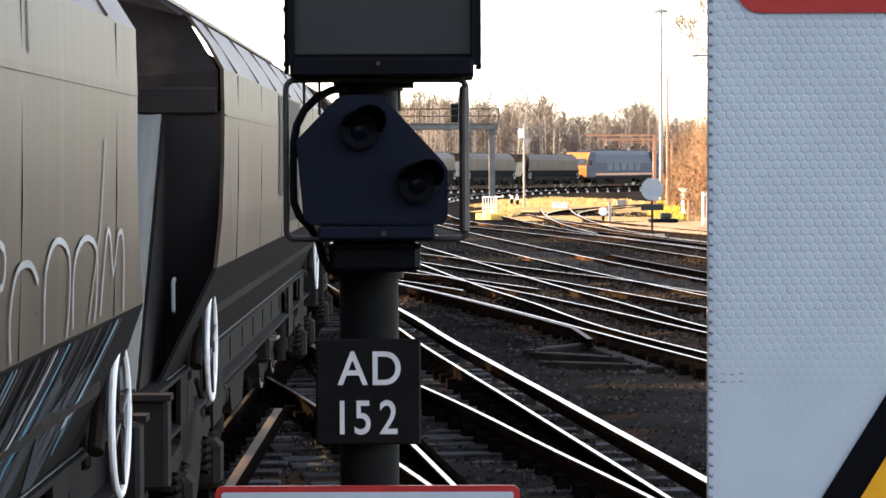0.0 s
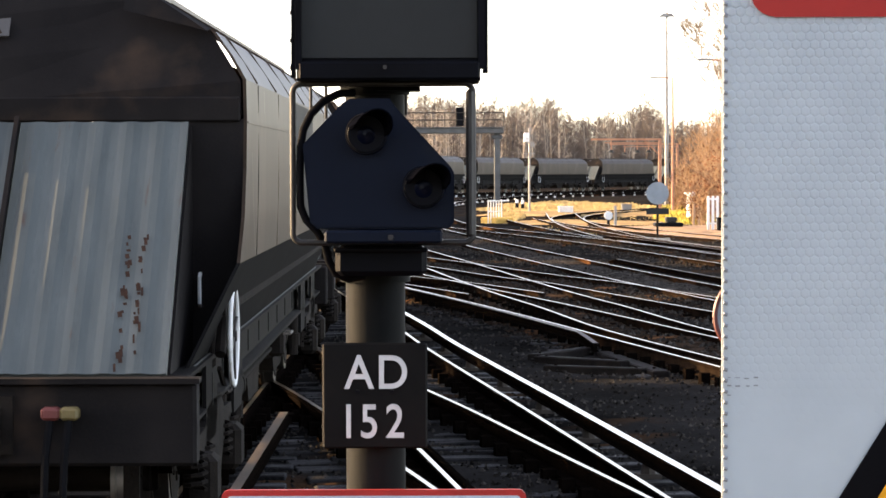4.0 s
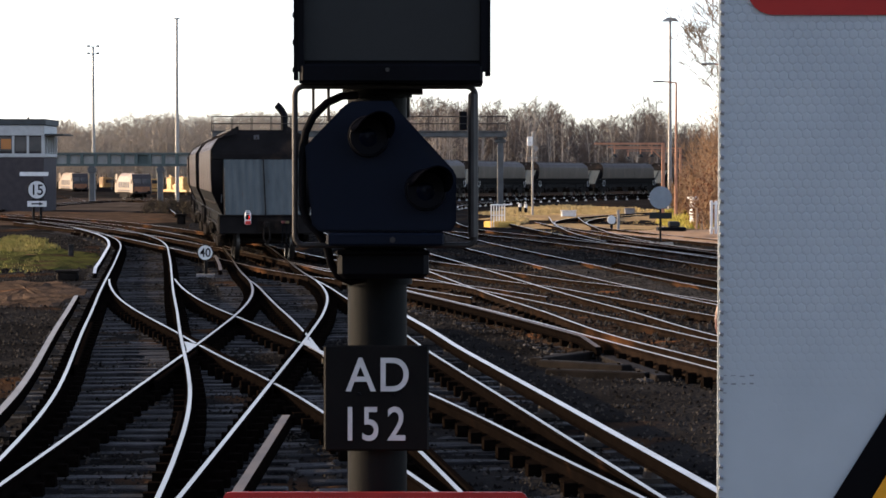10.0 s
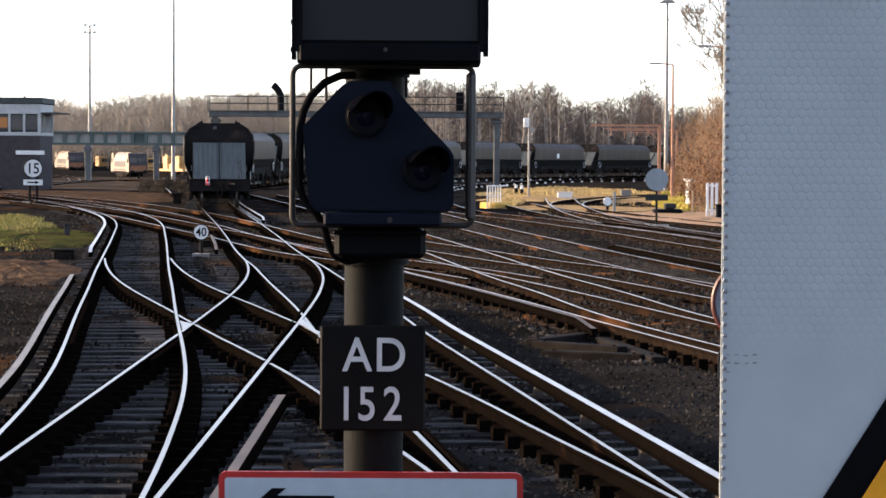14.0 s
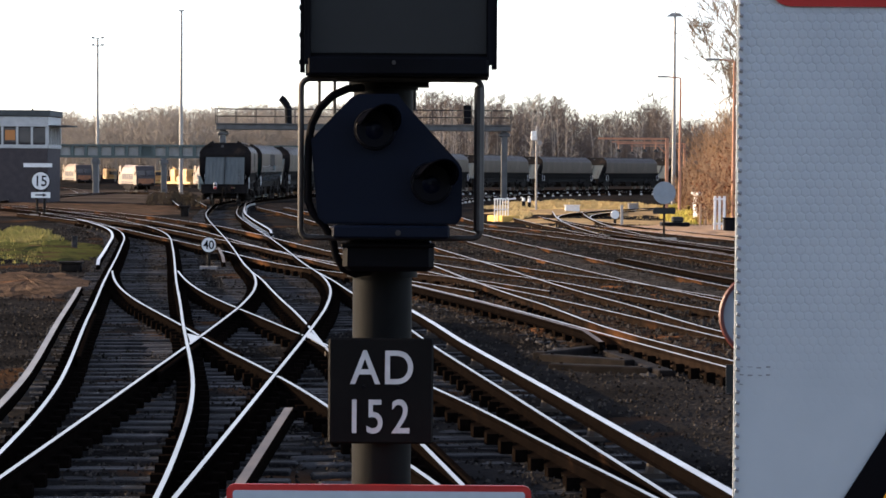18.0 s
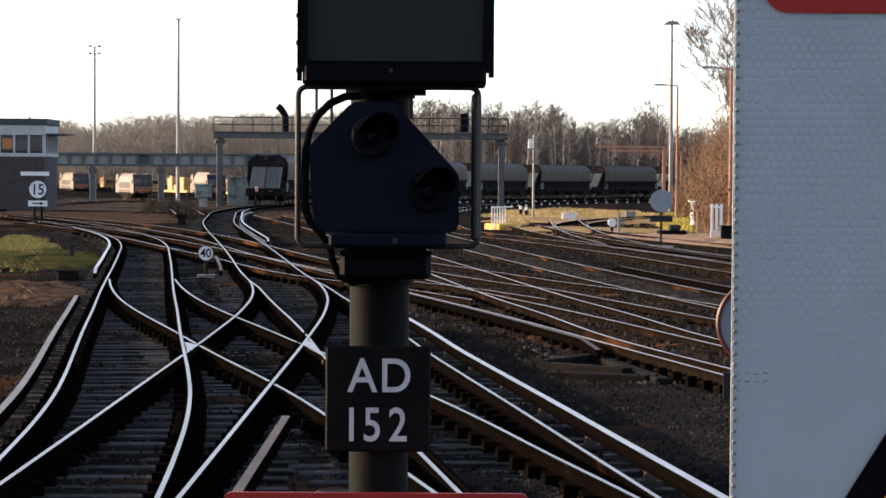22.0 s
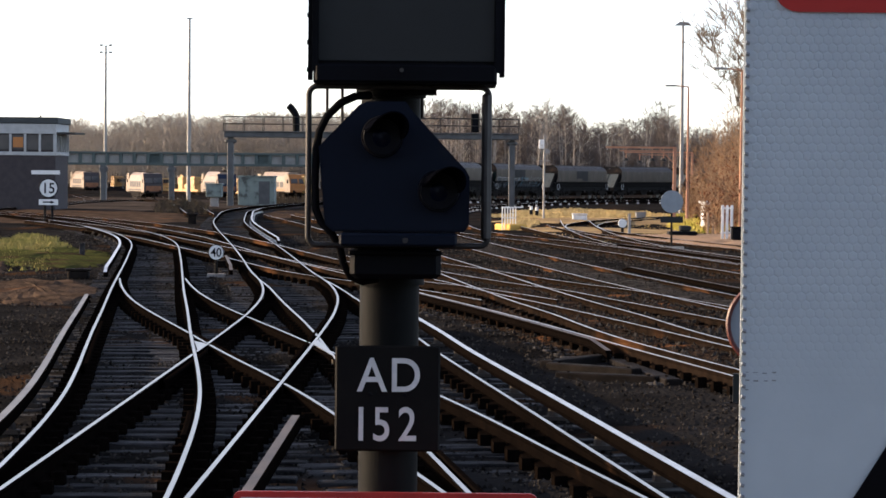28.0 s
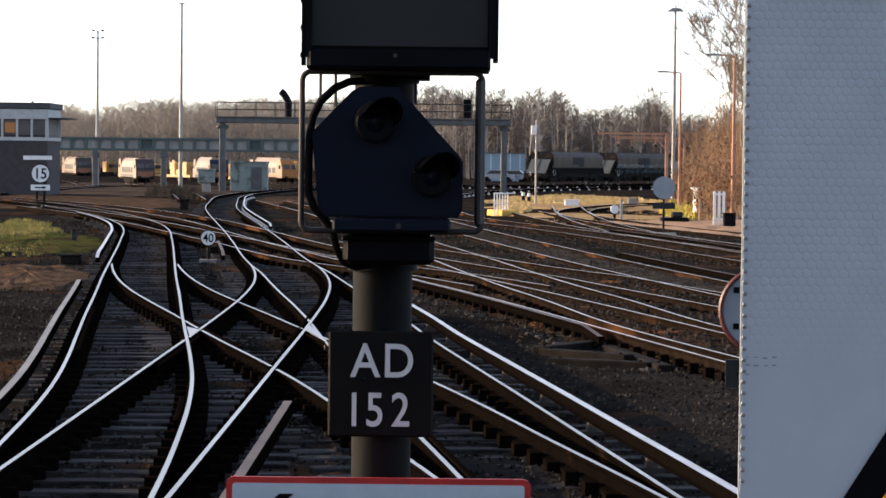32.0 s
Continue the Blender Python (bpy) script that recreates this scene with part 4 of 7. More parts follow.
    for k in range(10):
        part("hinge_nut", Mesh().tube(((527 - 670) * u, -0.21, zz(126 - 47 * k)), ((533 - 670) * u, -0.21, zz(126 - 47 * k)), 0.008, n=6), "tube", hd)
    # number plate
    pl = part("number_plate", Mesh().box(((670 - 670) * u, -0.115, zz(697)), (0.298, 0.012, 0.3), bevel=0.02), "plate", root, "black identification plate with white characters AD 152")
    part("plate_clamp", Mesh().box((0, -0.095, zz(697)), (0.1, 0.03, 0.1)), "tube", root)
    for px, py in ((640, 690), (700, 690)):
        part("plate_screw", Mesh().tube(((px - 670) * u, -0.128, zz(py)), ((px - 670) * u, -0.12, zz(py)), 0.006, n=8), "black", pl)
    for text, py, off in (("A", 684, -0.044), ("D", 684, 0.05), ("1", 770, -0.0745), ("5", 770, -0.016), ("2", 770, 0.057)):
        cu = bpy.data.curves.new("plate_text", "FONT")
        cu.body, cu.size, cu.extrude, cu.align_x = text, 0.14, 0.0015, "CENTER"
        cu.offset = 0.0012
        dg = new("tmp_text", cu)
        bpy.context.view_layer.update()
        me = bpy.data.meshes.new_from_object(dg.evaluated_get(bpy.context.evaluated_depsgraph_get()))
        bpy.data.objects.remove(dg)
        me.materials.clear()
        me.materials.append(M["letter"])
        part("plate_character", me, None, pl, m=pose(off, -0.1235, zz(py), 90, 0, 0) @ Matrix.Diagonal((0.88 if text in "AD" else 0.8, 0.97, 1, 1)))
    return root


signal_thing()


# ---------------------------------------------------------------- signs beside the camera and on the platform end
def red_border_sign():
    root = thing("platform_end_sign", "white notice board with red border and black arrow", "sign", pose(-0.185, 7.7, 0))
    u = 7.7 / 5000.0
    w, top, h = 0.833, 2.3 - 570 * u, 0.5
    ox = ((397 + 935) / 2 - 784) * u + 0.185

    def rounded(hw, hh, r, n=6):
        pts = []
        for cx, cz, a in ((hw - r, hh - r, 0), (-hw + r, hh - r, 90), (-hw + r, -hh + r, 180), (hw - r, -hh + r, 270)):
            pts += [(cx + r * math.cos(radians(a + 90 * i / n)), cz + r * math.sin(radians(a + 90 * i / n))) for i in range(n + 1)]
        return pts

    cz = top - h / 2
    sh = lambda pts: [(x + ox, z + cz) for x, z in pts]
    b = part("board", Mesh().prism(sh(rounded(w / 2, h / 2, 0.022)), 0, 0.012), "sign_red", root, "board with red border")
    part("white_field", Mesh().prism(sh(rounded(w / 2 - 0.017, h / 2 - 0.017, 0.008)), -0.004, 0), "sheeting", b)
    a = [(-0.27, 0.205), (-0.31, 0.17), (-0.27, 0.135), (-0.235, 0.135), (-0.255, 0.155), (-0.1, 0.155), (-0.1, 0.185), (-0.255, 0.185), (-0.232, 0.205)]
    part("arrow", Mesh().prism(sh(a), -0.007, -0.004), "black", b)
    for k in range(3):
        part("text_bar", Mesh().box((ox + 0.05, -0.006, cz + 0.06 - 0.09 * k), (0.55 - 0.1 * k, 0.003, 0.045)), "black", b)
    for s in (-0.3, 0.3):
        part("leg", Mesh().tube((ox + s, 0.04, -0.235), (ox + s, 0.04, top - 0.03), 0.025, n=12), "tube", root, smooth=True)
    return root


red_border_sign()


def near_sign():
    D = 1.2
    u = D / 5000.0
    root = thing("warning_sign", "white reflective warning sign with red header and black-edged yellow symbol", "sign", pose(0, D, 0))
    xl, xr = (1294 - 784) * u, (1294 - 784) * u + 0.42
    z0, z1 = 1.83, 2.62
    board = Mesh().prism([(xl, z0), (xr, z0), (xr, z1), (xl + 0.0006, z1)], 0.0005, 0.0035)
    b = part("board", board, "sign_grey", root, "aluminium board")
    rows, face = 0, Mesh()
    face.prism([(xl + 0.0004, z0), (xr, z0), (xr, z1), (xl + 0.001, z1)], -0.0003, 0.0005)
    part("sheeting", face, "sheeting", b, "pale honeycomb reflective sheeting")
    # honeycomb cells: pillowed hexagons, worn flat towards the bottom
    px, pz, r = 0.00394, 0.00352, 0.0021
    cells = Mesh()
    rr = random.Random(4)
    for i in range(66):
        z = 2.42 - i * pz
        keep = min(1.0, max(0.0, (z - 2.203) / 0.045))
        for j in range(22):
            x = xl + 0.004 + (j + 0.5 * (i % 2)) * px
            deep = 0.00026 * max(keep, 0.12 if z > 2.195 else 0.0) * rr.uniform(0.75, 1.1)
            if x > xl + 0.08 or deep < 0.00003:
                continue
            ring = [(math.cos(radians(60 * k + 30)), math.sin(radians(60 * k + 30))) for k in range(6)]
            top = [(x + 0.5 * r * a, -0.0003 - deep, z + 0.5 * r * b) for a, b in ring]
            mid = [(x + 0.85 * r * a, -0.0003 - 0.72 * deep, z + 0.85 * r * b) for a, b in ring]
            low = [(x + r * a, -0.0003, z + r * b) for a, b in ring]
            cells.face_set(top + mid + low, [(0, 1, 2, 3, 4, 5)] + [(k, 6 + k, 6 + (k + 1) % 6, (k + 1) % 6) for k in range(6)] + [(6 + k, 12 + k, 12 + (k + 1) % 6, 6 + (k + 1) % 6) for k in range(6)])
    tagged(part("honeycomb", cells, "sheeting", b), kind="stuff")
    cracks = Mesh()
    for k in range(9):
        x, z = xl + 0.003 + 0.0039 * (k % 4) + rr.uniform(-0.0005, 0.0005), 2.215 - 0.0034 * (k // 4) + rr.uniform(-0.0004, 0.0004)
        cracks.box((x, -0.0005, z), (rr.uniform(0.001, 0.0022), 0.0004, rr.uniform(0.0003, 0.0007)), bevel=0.0001)
    tagged(part("sheeting_cracks", cracks, "sign_grey", b, "cracked grey sheeting"), kind="stuff")
    rim = Mesh()
    for i in range(60):
        z = 2.44 - i * 0.0047
        rim.tube((xl + 0.0008, -0.0008, z), (xl + 0.0024, -0.0006, z - 0.0006), 0.0009, n=6)
    tagged(part("edge_sheeting", rim, "sign_grey", b), kind="stuff")
    rx, rz = (1390 - 784) * u, 2.3 - (15 - 300) * u
    hd = []
    for k in range(7):
        a = radians(270 - 15 * k)
        hd.append((rx + 0.011 * math.cos(a), rz + 0.011 + 0.011 * math.sin(a)))
    hd = [(xr - 0.02, rz)] + hd + [(rx - 0.011, z1 - 0.06), (xr - 0.02, z1 - 0.06)]
    part("red_header", Mesh().prism(hd, -0.0016, -0.0006), "sign_red", b, "red header block")
    # yellow triangle with a black edge, only its slanting edge in view
    ax, az = (1493 - 784) * u, 2.3 - (882 - 300) * u
    k = 0.62
    tri = [(ax - 0.12 * k, az - 0.12), (ax + 0.085 * k, az + 0.085), (ax + 0.085 * k + 0.015, az + 0.092), (ax + 0.085 * k + 0.03, az + 0.085), (ax + 0.17 * k + 0.1, az - 0.12)]
    part("triangle_edge", Mesh().prism(tri, -0.0014, -0.0006), "black", b, "black triangle edge")
    tri2 = [(x + (0.017 if i == 0 else 0.0 if i in (1, 2) else -0.015), z - (0 if i in (0, 4) else 0.026)) for i, (x, z) in enumerate(tri)]
    part("triangle_field", Mesh().prism(tri2, -0.0022, -0.0014), "sign_yellow", b, "yellow triangle field")
    part("post", Mesh().tube((xl + 0.21, 0.035, 0.9), (xl + 0.21, 0.035, 2.6), 0.03, n=16), "tube", root, smooth=True)
    return root


near_sign()
plat = Mesh().box((0.35, -10.4, 0.3), (1.9, 24, 1.2), bevel=0.03)
tagged(part("platform", plat, "concrete"), "concrete platform end slab under the notice", "platform", kind="structure")


# ---------------------------------------------------------------- hopper wagons
PITCH, HALF, IN = 19.25, 9.07, 1.75      # spacing, half length over headstocks, how far the body stops short of them
BODY = HALF - IN
SECTION = [(0.77, 3.37, BODY - 0.35), (1.14, 3.14, BODY - 0.2), (1.25, 2.99, BODY - 0.09), (1.335, 2.84, BODY - 0.01), (1.34, 2.6, BODY), (1.337, 2.3, BODY + 0.01), (1.332, 2.0, BODY + 0.12), (1.32, 1.73, BODY + 0.36)]
LOW = [(1.322, 1.735, BODY + 0.36), (1.07, 1.15, BODY + 0.95)]


def shell(side, rows, t=0.02):
    """A folded sheet along the wagon through (x, z, half length) rows, with thickness."""
    me, n = Mesh(), len(rows)
    vs = []
    for x, z, e in rows:
        vs += [(side * x, -e, z), (side * x, e, z), (side * (x - t), e, z), (side * (x - t), -e, z)]
    fs = []
    for i in range(n - 1):
        a, b = 4 * i, 4 * i + 4
        fs += [(a, a + 1, b + 1, b), (a + 1, a + 2, b + 2, b + 1), (a + 2, a + 3, b + 3, b + 2), (a + 3, a, b, b + 3)]
    fs += [(0, 3, 2, 1), (4 * n - 4, 4 * n - 3, 4 * n - 2, 4 * n - 1)]
    me.face_set(vs, fs)
    return me


def side_x(z):
    zs, xs = [r[1] for r in SECTION][::-1], [r[0] for r in SECTION][::-1]
    return float(np.interp(z, zs, xs))


def hand_wheel(root, side, end):
    x, y, z = side * 1.22, (HALF - 1.35 if end > 0 else -HALF + 2.25), 1.25
    ring = [(x, y + 0.31 * math.cos(2 * math.pi * i / 28), z + 0.31 * math.sin(2 * math.pi * i / 28)) for i in range(28)]
    w = part("brake_wheel", Mesh().pipe(ring, 0.016, n=8, closed=True), "white", root, "white-painted brake hand wheel", smooth=True)
    hub = Mesh().tube((x - side * 0.12, y, z), (x + side * 0.02, y, z), 0.035, n=12)
    for a in (20, 110, 200, 290):
        hub.tube((x, y, z), (x, y + 0.31 * math.cos(radians(a)), z + 0.31 * math.sin(radians(a))), 0.01, n=6)
    part("wheel_spokes", hub, "tube", w)
    lv = part("release_lever", Mesh().tube((x - side * 0.05, y + 0.02, 1.6), (x - side * 0.05, y - 0.42, 1.16), 0.028, 0.034, n=8), "under", root)
    part("lever_tip", Mesh().box((x - side * 0.05, y + 0.03, 1.61), (0.06, 0.08, 0.06), rx=-45, bevel=0.01), "white", lv, "white-painted lever tip")
    part("brake_bracket", Mesh().box((x - side * 0.2, y, z - 0.02), (0.2, 0.3, 0.35), bevel=0.02).box((x - side * 0.14, y + 0.18, z + 0.12), (0.1, 0.08, 0.5), rx=25), "under", root)


def bogie(root, yc):
    b = part("bogie", Mesh().box((0, yc, 0.62), (2.0, 0.36, 0.24), bevel=0.03).box((0, yc, 0.78), (0.7, 0.5, 0.16)), "under", root)
    for side in (-1, 1):
        o = [(yc - 1.45, 0.62), (yc - 1.35, 0.72), (yc - 0.75, 0.74), (yc - 0.45, 0.86), (yc + 0.45, 0.86), (yc + 0.75, 0.74), (yc + 1.35, 0.72), (yc + 1.45, 0.62), (yc + 1.2, 0.5), (yc + 0.7, 0.52),
             (yc + 0.4, 0.34), (yc - 0.4, 0.34), (yc - 0.7, 0.52), (yc - 1.2, 0.5)]
        part("bogie_frame", Mesh().prism_x(o, side * 0.98, side * 1.1), "under", b)
        for e in (-1, 1):
            part("axle_box", Mesh().box((side * 1.1, yc + e * 1.0, 0.46), (0.2, 0.34, 0.3), bevel=0.04), "under", b)
            for k in (-0.27, 0.27):
                coil = [(side * 1.08 + 0.065 * math.cos(j * 0.9), yc + e + k + 0.065 * math.sin(j * 0.9), 0.42 + 0.0073 * j) for j in range(34)]
                part("coil_spring", Mesh().pipe(coil, 0.014, n=5), "under", b)
    for e in (-1, 1):
        ax = part("wheelset", Mesh().tube((-0.8, 0, 0), (0.8, 0, 0), 0.075, n=14), "under", root, smooth=True, m=pose(0, yc + e, 0.46))
        for side in (-1, 1):
            wm = Mesh()
            wm.tube((side * 0.625, 0, 0), (side * 0.655, 0, 0), 0.49, n=32, slot=0)
            wm.tube((side * 0.655, 0, 0), (side * 0.755, 0, 0), 0.462, 0.457, n=32, slot=0)
            wm.tube((side * 0.755, 0, 0), (side * 0.763, 0, 0), 0.4, n=32, slot=1)
            for h in range(6):
                wm.tube((side * 0.76, 0.22 * math.cos(h * 1.047), 0.22 * math.sin(h * 1.047)), (side * 0.775, 0.22 * math.cos(h * 1.047), 0.22 * math.sin(h * 1.047)), 0.035, n=6, slot=1)
            part("wheel", wm, ["tread", "under"], ax, smooth=True)
            for q in (0.48, 1.52):
                part("brake_block", Mesh().box((side * 0.75, yc + e * q, 0.5), (0.09, 0.07, 0.34)), "under", b)


def wagon_end(root, end):
    """Hood, slope covers, corner plates, headstock and fittings of one end."""
    y = lambda d: end * (HALF - d)           # d metres in from the end
    hood = Mesh()
    vs = []
    for d, k in ((0.0, 0.02), (0.03, 0.03)):
        vs += [(-0.77 + k, y(IN + 0.36 + d), 3.36), (0.77 - k, y(IN + 0.36 + d), 3.36), (1.14 - k, y(IN + 0.21 + d), 3.13), (1.322 - k, y(IN + 0.03 + d), 2.832), (1.33 - k, y(IN + 0.02 + d), 2.62), (-1.33 + k, y(IN + 0.02 + d), 2.62),
               (-1.322 + k, y(IN + 0.03 + d), 2.832), (-1.14 + k, y(IN + 0.21 + d), 3.13)]
    hood.face_set(vs, [tuple(range(8)), tuple(range(15, 7, -1))] + [(i, 8 + i, 8 + (i + 1) % 8, (i + 1) % 8) for i in range(8)])
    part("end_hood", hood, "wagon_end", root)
    for s in (-1, 1):
        flap = Mesh()
        o = [(s * 0.62, y(IN + 0.2), 3.47), (s * 0.6, y(IN + 0.14), 3.27), (s * 1.1, y(IN + 0.08), 3.14), (s * 1.12, y(IN + 0.2), 3.16)]
        flap.face_set(o + [(a, b + end * 0.012, c) for a, b, c in o], [(0, 1, 2, 3), (7, 6, 5, 4), (0, 4, 5, 1), (1, 5, 6, 2), (2, 6, 7, 3), (3, 7, 4, 0)])
        part("corner_flap", flap, "wagon_end", root, "bent steel plate at the hood corner")
    plate = part("warning_plate", Mesh().box((-0.16, y(IN + 0.24), 3.17), (0.14, 0.012, 0.15), rx=end * 40), "pane", root, "faded warning plate")
    part("warning_mark", Mesh().prism([(-0.19, 3.13), (-0.13, 3.13), (-0.16, 3.19)], y(IN + 0.2), y(IN + 0.2) - end * 0.004), "wagon", plate)
    part("end_beam", Mesh().box((0, y(IN + 0.02), 2.66), (2.6, 0.1, 0.15), bevel=0.01), "wagon_end", root)
    # two corrugated covers leaning from the headstock up to the beam
    for s in (-1, 1):
        cov, n = Mesh(), 22
        vs, fs = [], []
        for i in range(n + 1):
            x = s * (0.015 + 0.985 * i / n)
            lift = 0.009 if (i // 2) % 2 else 0.0
            for d, z in ((IN - 0.06, 2.58), (0.22, 1.16)):
                vs += [(x, y(d - lift), z + lift * 0.5), (x, y(d + 0.02), z - 0.02)]
        for i in range(n):
            k = 4 * i
            fs += [(k, k + 2, k + 6, k + 4), (k + 1, k + 5, k + 7, k + 3), (k, k + 4, k + 5, k + 1), (k + 2, k + 3, k + 7, k + 6)]
        fs += [(0, 1, 3, 2), (4 * n, 4 * n + 2, 4 * n + 3, 4 * n + 1)]
        cov.face_set(vs, fs)
        part("slope_cover", cov, "galv", root, "corrugated galvanised slope cover")
        # corner plate, set square to the side, and its inner cheek
        o = [(s * 0.7, 0.96), (s * 0.7, 2.6), (s * 1.32, 2.6), (s * 1.31, 1.73), (s * 1.05, 1.14), (s * 1.02, 0.96)]
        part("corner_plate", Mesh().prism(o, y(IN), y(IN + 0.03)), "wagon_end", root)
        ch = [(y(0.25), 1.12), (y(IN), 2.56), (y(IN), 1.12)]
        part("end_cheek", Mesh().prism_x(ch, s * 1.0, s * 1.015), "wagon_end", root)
        part("grab_rail", Mesh().pipe([(s * 1.06, y(IN), 1.46), (s * 1.06, y(IN - 0.06), 1.48), (s * 1.06, y(IN - 0.06), 1.64), (s * 1.06, y(IN), 1.66)], 0.012, n=6), "white", root)
        if s > 0:
            hand_wheel(root, s, end)
    part("cover_seam", Mesh().prism_x([(y(IN - 0.08), 2.6), (y(IN - 0.12), 2.62), (y(0.16), 1.19), (y(0.2), 1.15)], -0.013, 0.013), "wagon_end", root)
    # rust eating through along two corrugations of one cover
    q, spots = random.Random(8 + end), Mesh()
    for k in range(46):
        f = 0.45 + 0.53 * q.random() ** 0.8
        x, h, w = (0.735 if k % 2 else 0.815) + q.uniform(-0.018, 0.018), q.uniform(0.01, 0.045), q.uniform(0.006, 0.016)
        yy, zz = IN - 0.06 + (0.28 - IN) * f - 0.026, 2.58 - 1.42 * f + 0.012
        spots.face_set([(x - w, y(yy), zz), (x + w * 0.6, y(yy - 0.001), zz + 0.004), (x + w, y(yy - h * 0.76), zz - h), (x - w * 0.5, y(yy - h * 0.8), zz - h * 1.05)], [(0, 1, 2, 3)])
    tagged(part("flaking_rust", spots, "rust", root, "flaking brown rust"), kind="stuff")
    hs = part("headstock", Mesh().box((0, y(0.1), 0.9), (2.36, 0.22, 0.46), bevel=0.02), "wagon_end", root)
    part("headstock_lip", Mesh().box((0, y(0.02), 1.14), (2.4, 0.16, 0.03)), "wagon_end", hs)
    part("coupler_pocket", Mesh().box((0, y(-0.03), 0.9), (0.42, 0.05, 0.32)).box((0, y(-0.06), 0.9), (0.3, 0.04, 0.2)), "under", hs)
    cp = Mesh().box((0, y(-0.2), 0.9), (0.14, 0.3, 0.16), bevel=0.03)
    cp.pipe([(0.0, y(-0.3), 0.96), (0.07, y(-0.34), 0.8), (0.08, y(-0.36), 0.55), (0.0, y(-0.36), 0.42), (-0.08, y(-0.36), 0.55), (-0.07, y(-0.34), 0.8)], 0.025, n=6, closed=True)
    part("coupling", cp, "under", hs)
    for s, mt in ((0.42, "red_cock"), (0.52, "cock_yellow")):
        hose = [(s, y(-0.02), 0.98), (s, y(-0.12), 0.96), (s - 0.02, y(-0.18), 0.75), (s - 0.03, y(-0.2), 0.45), (s + 0.05, y(-0.2), 0.32)]
        part("air_hose", Mesh().pipe(hose, 0.022, n=6), "cable", hs)
        part("air_cock", Mesh().box((s, y(-0.1), 0.97), (0.1, 0.12, 0.07), bevel=0.015), mt, hs)
    part("lamp_iron", Mesh().box((-0.48, y(-0.01), 1.08), (0.05, 0.015, 0.2)), "under", hs)


def hopper_wagon():
    root = thing("hopper_wagon", "grey-brown weathered bogie hopper wagon on the train", "wagon", group="wagons of the train")
    for s in (-1, 1):
        part("body_side", shell(s, SECTION), "wagon", root, "dusty grey-brown side sheet")
        part("lower_side", shell(s, LOW), "wagon_low", root, "dark lower slope sheet")
        for k, yy in enumerate((-6.2, -3.9, -1.2, 1.6, 4.2, 6.6)):
            part("side_seam", Mesh().face_and(s, yy, 0.014, 1.74, 2.83), "wagon_low" if k % 3 == 0 else "wagon", root)
        for zz in (2.58,):
            part("weld_line", Mesh().box((s * (side_x(zz) + 0.001), 0, zz), (0.008, 2 * BODY - 0.08, 0.012)), "wagon", root)
        for yy in (-6.3, -4.2, -2.1, 0.0, 2.1, 4.2, 6.3):
            rb = Mesh().tube((s * 0.79, yy, 3.36), (s * 1.14, yy, 3.145), 0.013, n=6).tube((s * 1.14, yy, 3.145), (s * 1.335, yy, 2.84), 0.013, n=6)
            part("top_rib", rb, "wagon", root)
        part("top_rail", Mesh().box((s * 0.77, 0, 3.36), (0.07, 2 * BODY - 0.6, 0.07)), "wagon", root)
        # thin strip in a paler colour stands in for the highlight on the edge
        part("drip_edge", Mesh().box((s * 1.085, 0, 1.146), (0.02, 2 * BODY + 1.6, 0.014), bevel=0.004), "signal_back", root, "paler strip for the highlight along the sheet edge")
        part("sole_bar", Mesh().prism([(s * q[0], q[1]) for q in ((0.97, 0.82), (1.1, 0.82), (1.1, 0.845), (1.03, 0.86), (1.03, 1.11), (1.12, 1.125), (1.12, 1.15), (0.97, 1.15))], -HALF + 0.2, HALF - 0.2), "wagon_low", root,
             "steel sole bar")
        for yy in (-7.0, -4.7, 4.7, 7.0):
            br = part("sole_bracket", Mesh().prism_x([(yy - 0.42, 1.12), (yy + 0.42, 1.12), (yy + 0.42, 0.72), (yy + 0.3, 0.62), (yy - 0.42, 0.62)], s * 1.075, s * 1.1), "wagon_low", root)
            part("bracket_slot", Mesh().box((s * 1.1, yy + 0.05, 0.93), (0.006, 0.035, 0.2)), "black", br)
        part("brake_rod", Mesh().tube((s * 0.98, -4.2, 0.66), (s * 0.98, 4.2, 0.66), 0.022, n=8).tube((s * 1.02, -4.2, 0.75), (s * 1.02, 4.2, 0.75), 0.014, n=6), "under", root)
        part("air_pipe", Mesh().pipe([(s * 1.06, -5.9, 0.98), (s * 1.08, -5.6, 0.8), (s * 1.08, -5.2, 0.78), (s * 1.06, -4.4, 0.98)], 0.018, n=6), "under", root)
        for yy in (-5.45, -4.15, 4.15, 5.45):
            part("strut", Mesh().tube((s * 1.02, yy, 0.4), (s * 1.02, yy, 0.84), 0.055, n=12).tube((s * 1.02, yy, 0.5), (s * 1.02, yy, 0.62), 0.075, n=12), "under", root)
        for yy in (-3.0, 3.0):
            res = part("air_reservoir", Mesh().tube((s * 0.86, yy - 0.5, 0.62), (s * 0.86, yy + 0.5, 0.62), 0.15, n=18), "under", root, smooth=True)
            for e in (-0.3, 0.3):
                part("strap", Mesh().tube((s * 0.86, yy + e - 0.02, 0.62), (s * 0.86, yy + e + 0.02, 0.62), 0.156, n=18), "wagon_low", res)
        part("empty_load_box", Mesh().box((s * 1.03, 1.2, 0.72), (0.14, 0.34, 0.26), bevel=0.03), "under", root)
        part("handle", Mesh().pipe([(s * 1.1, 1.0, 0.8), (s * 1.16, 1.0, 0.8), (s * 1.16, 1.4, 0.8), (s * 1.1, 1.4, 0.8)], 0.012, n=6), "scrape", root)
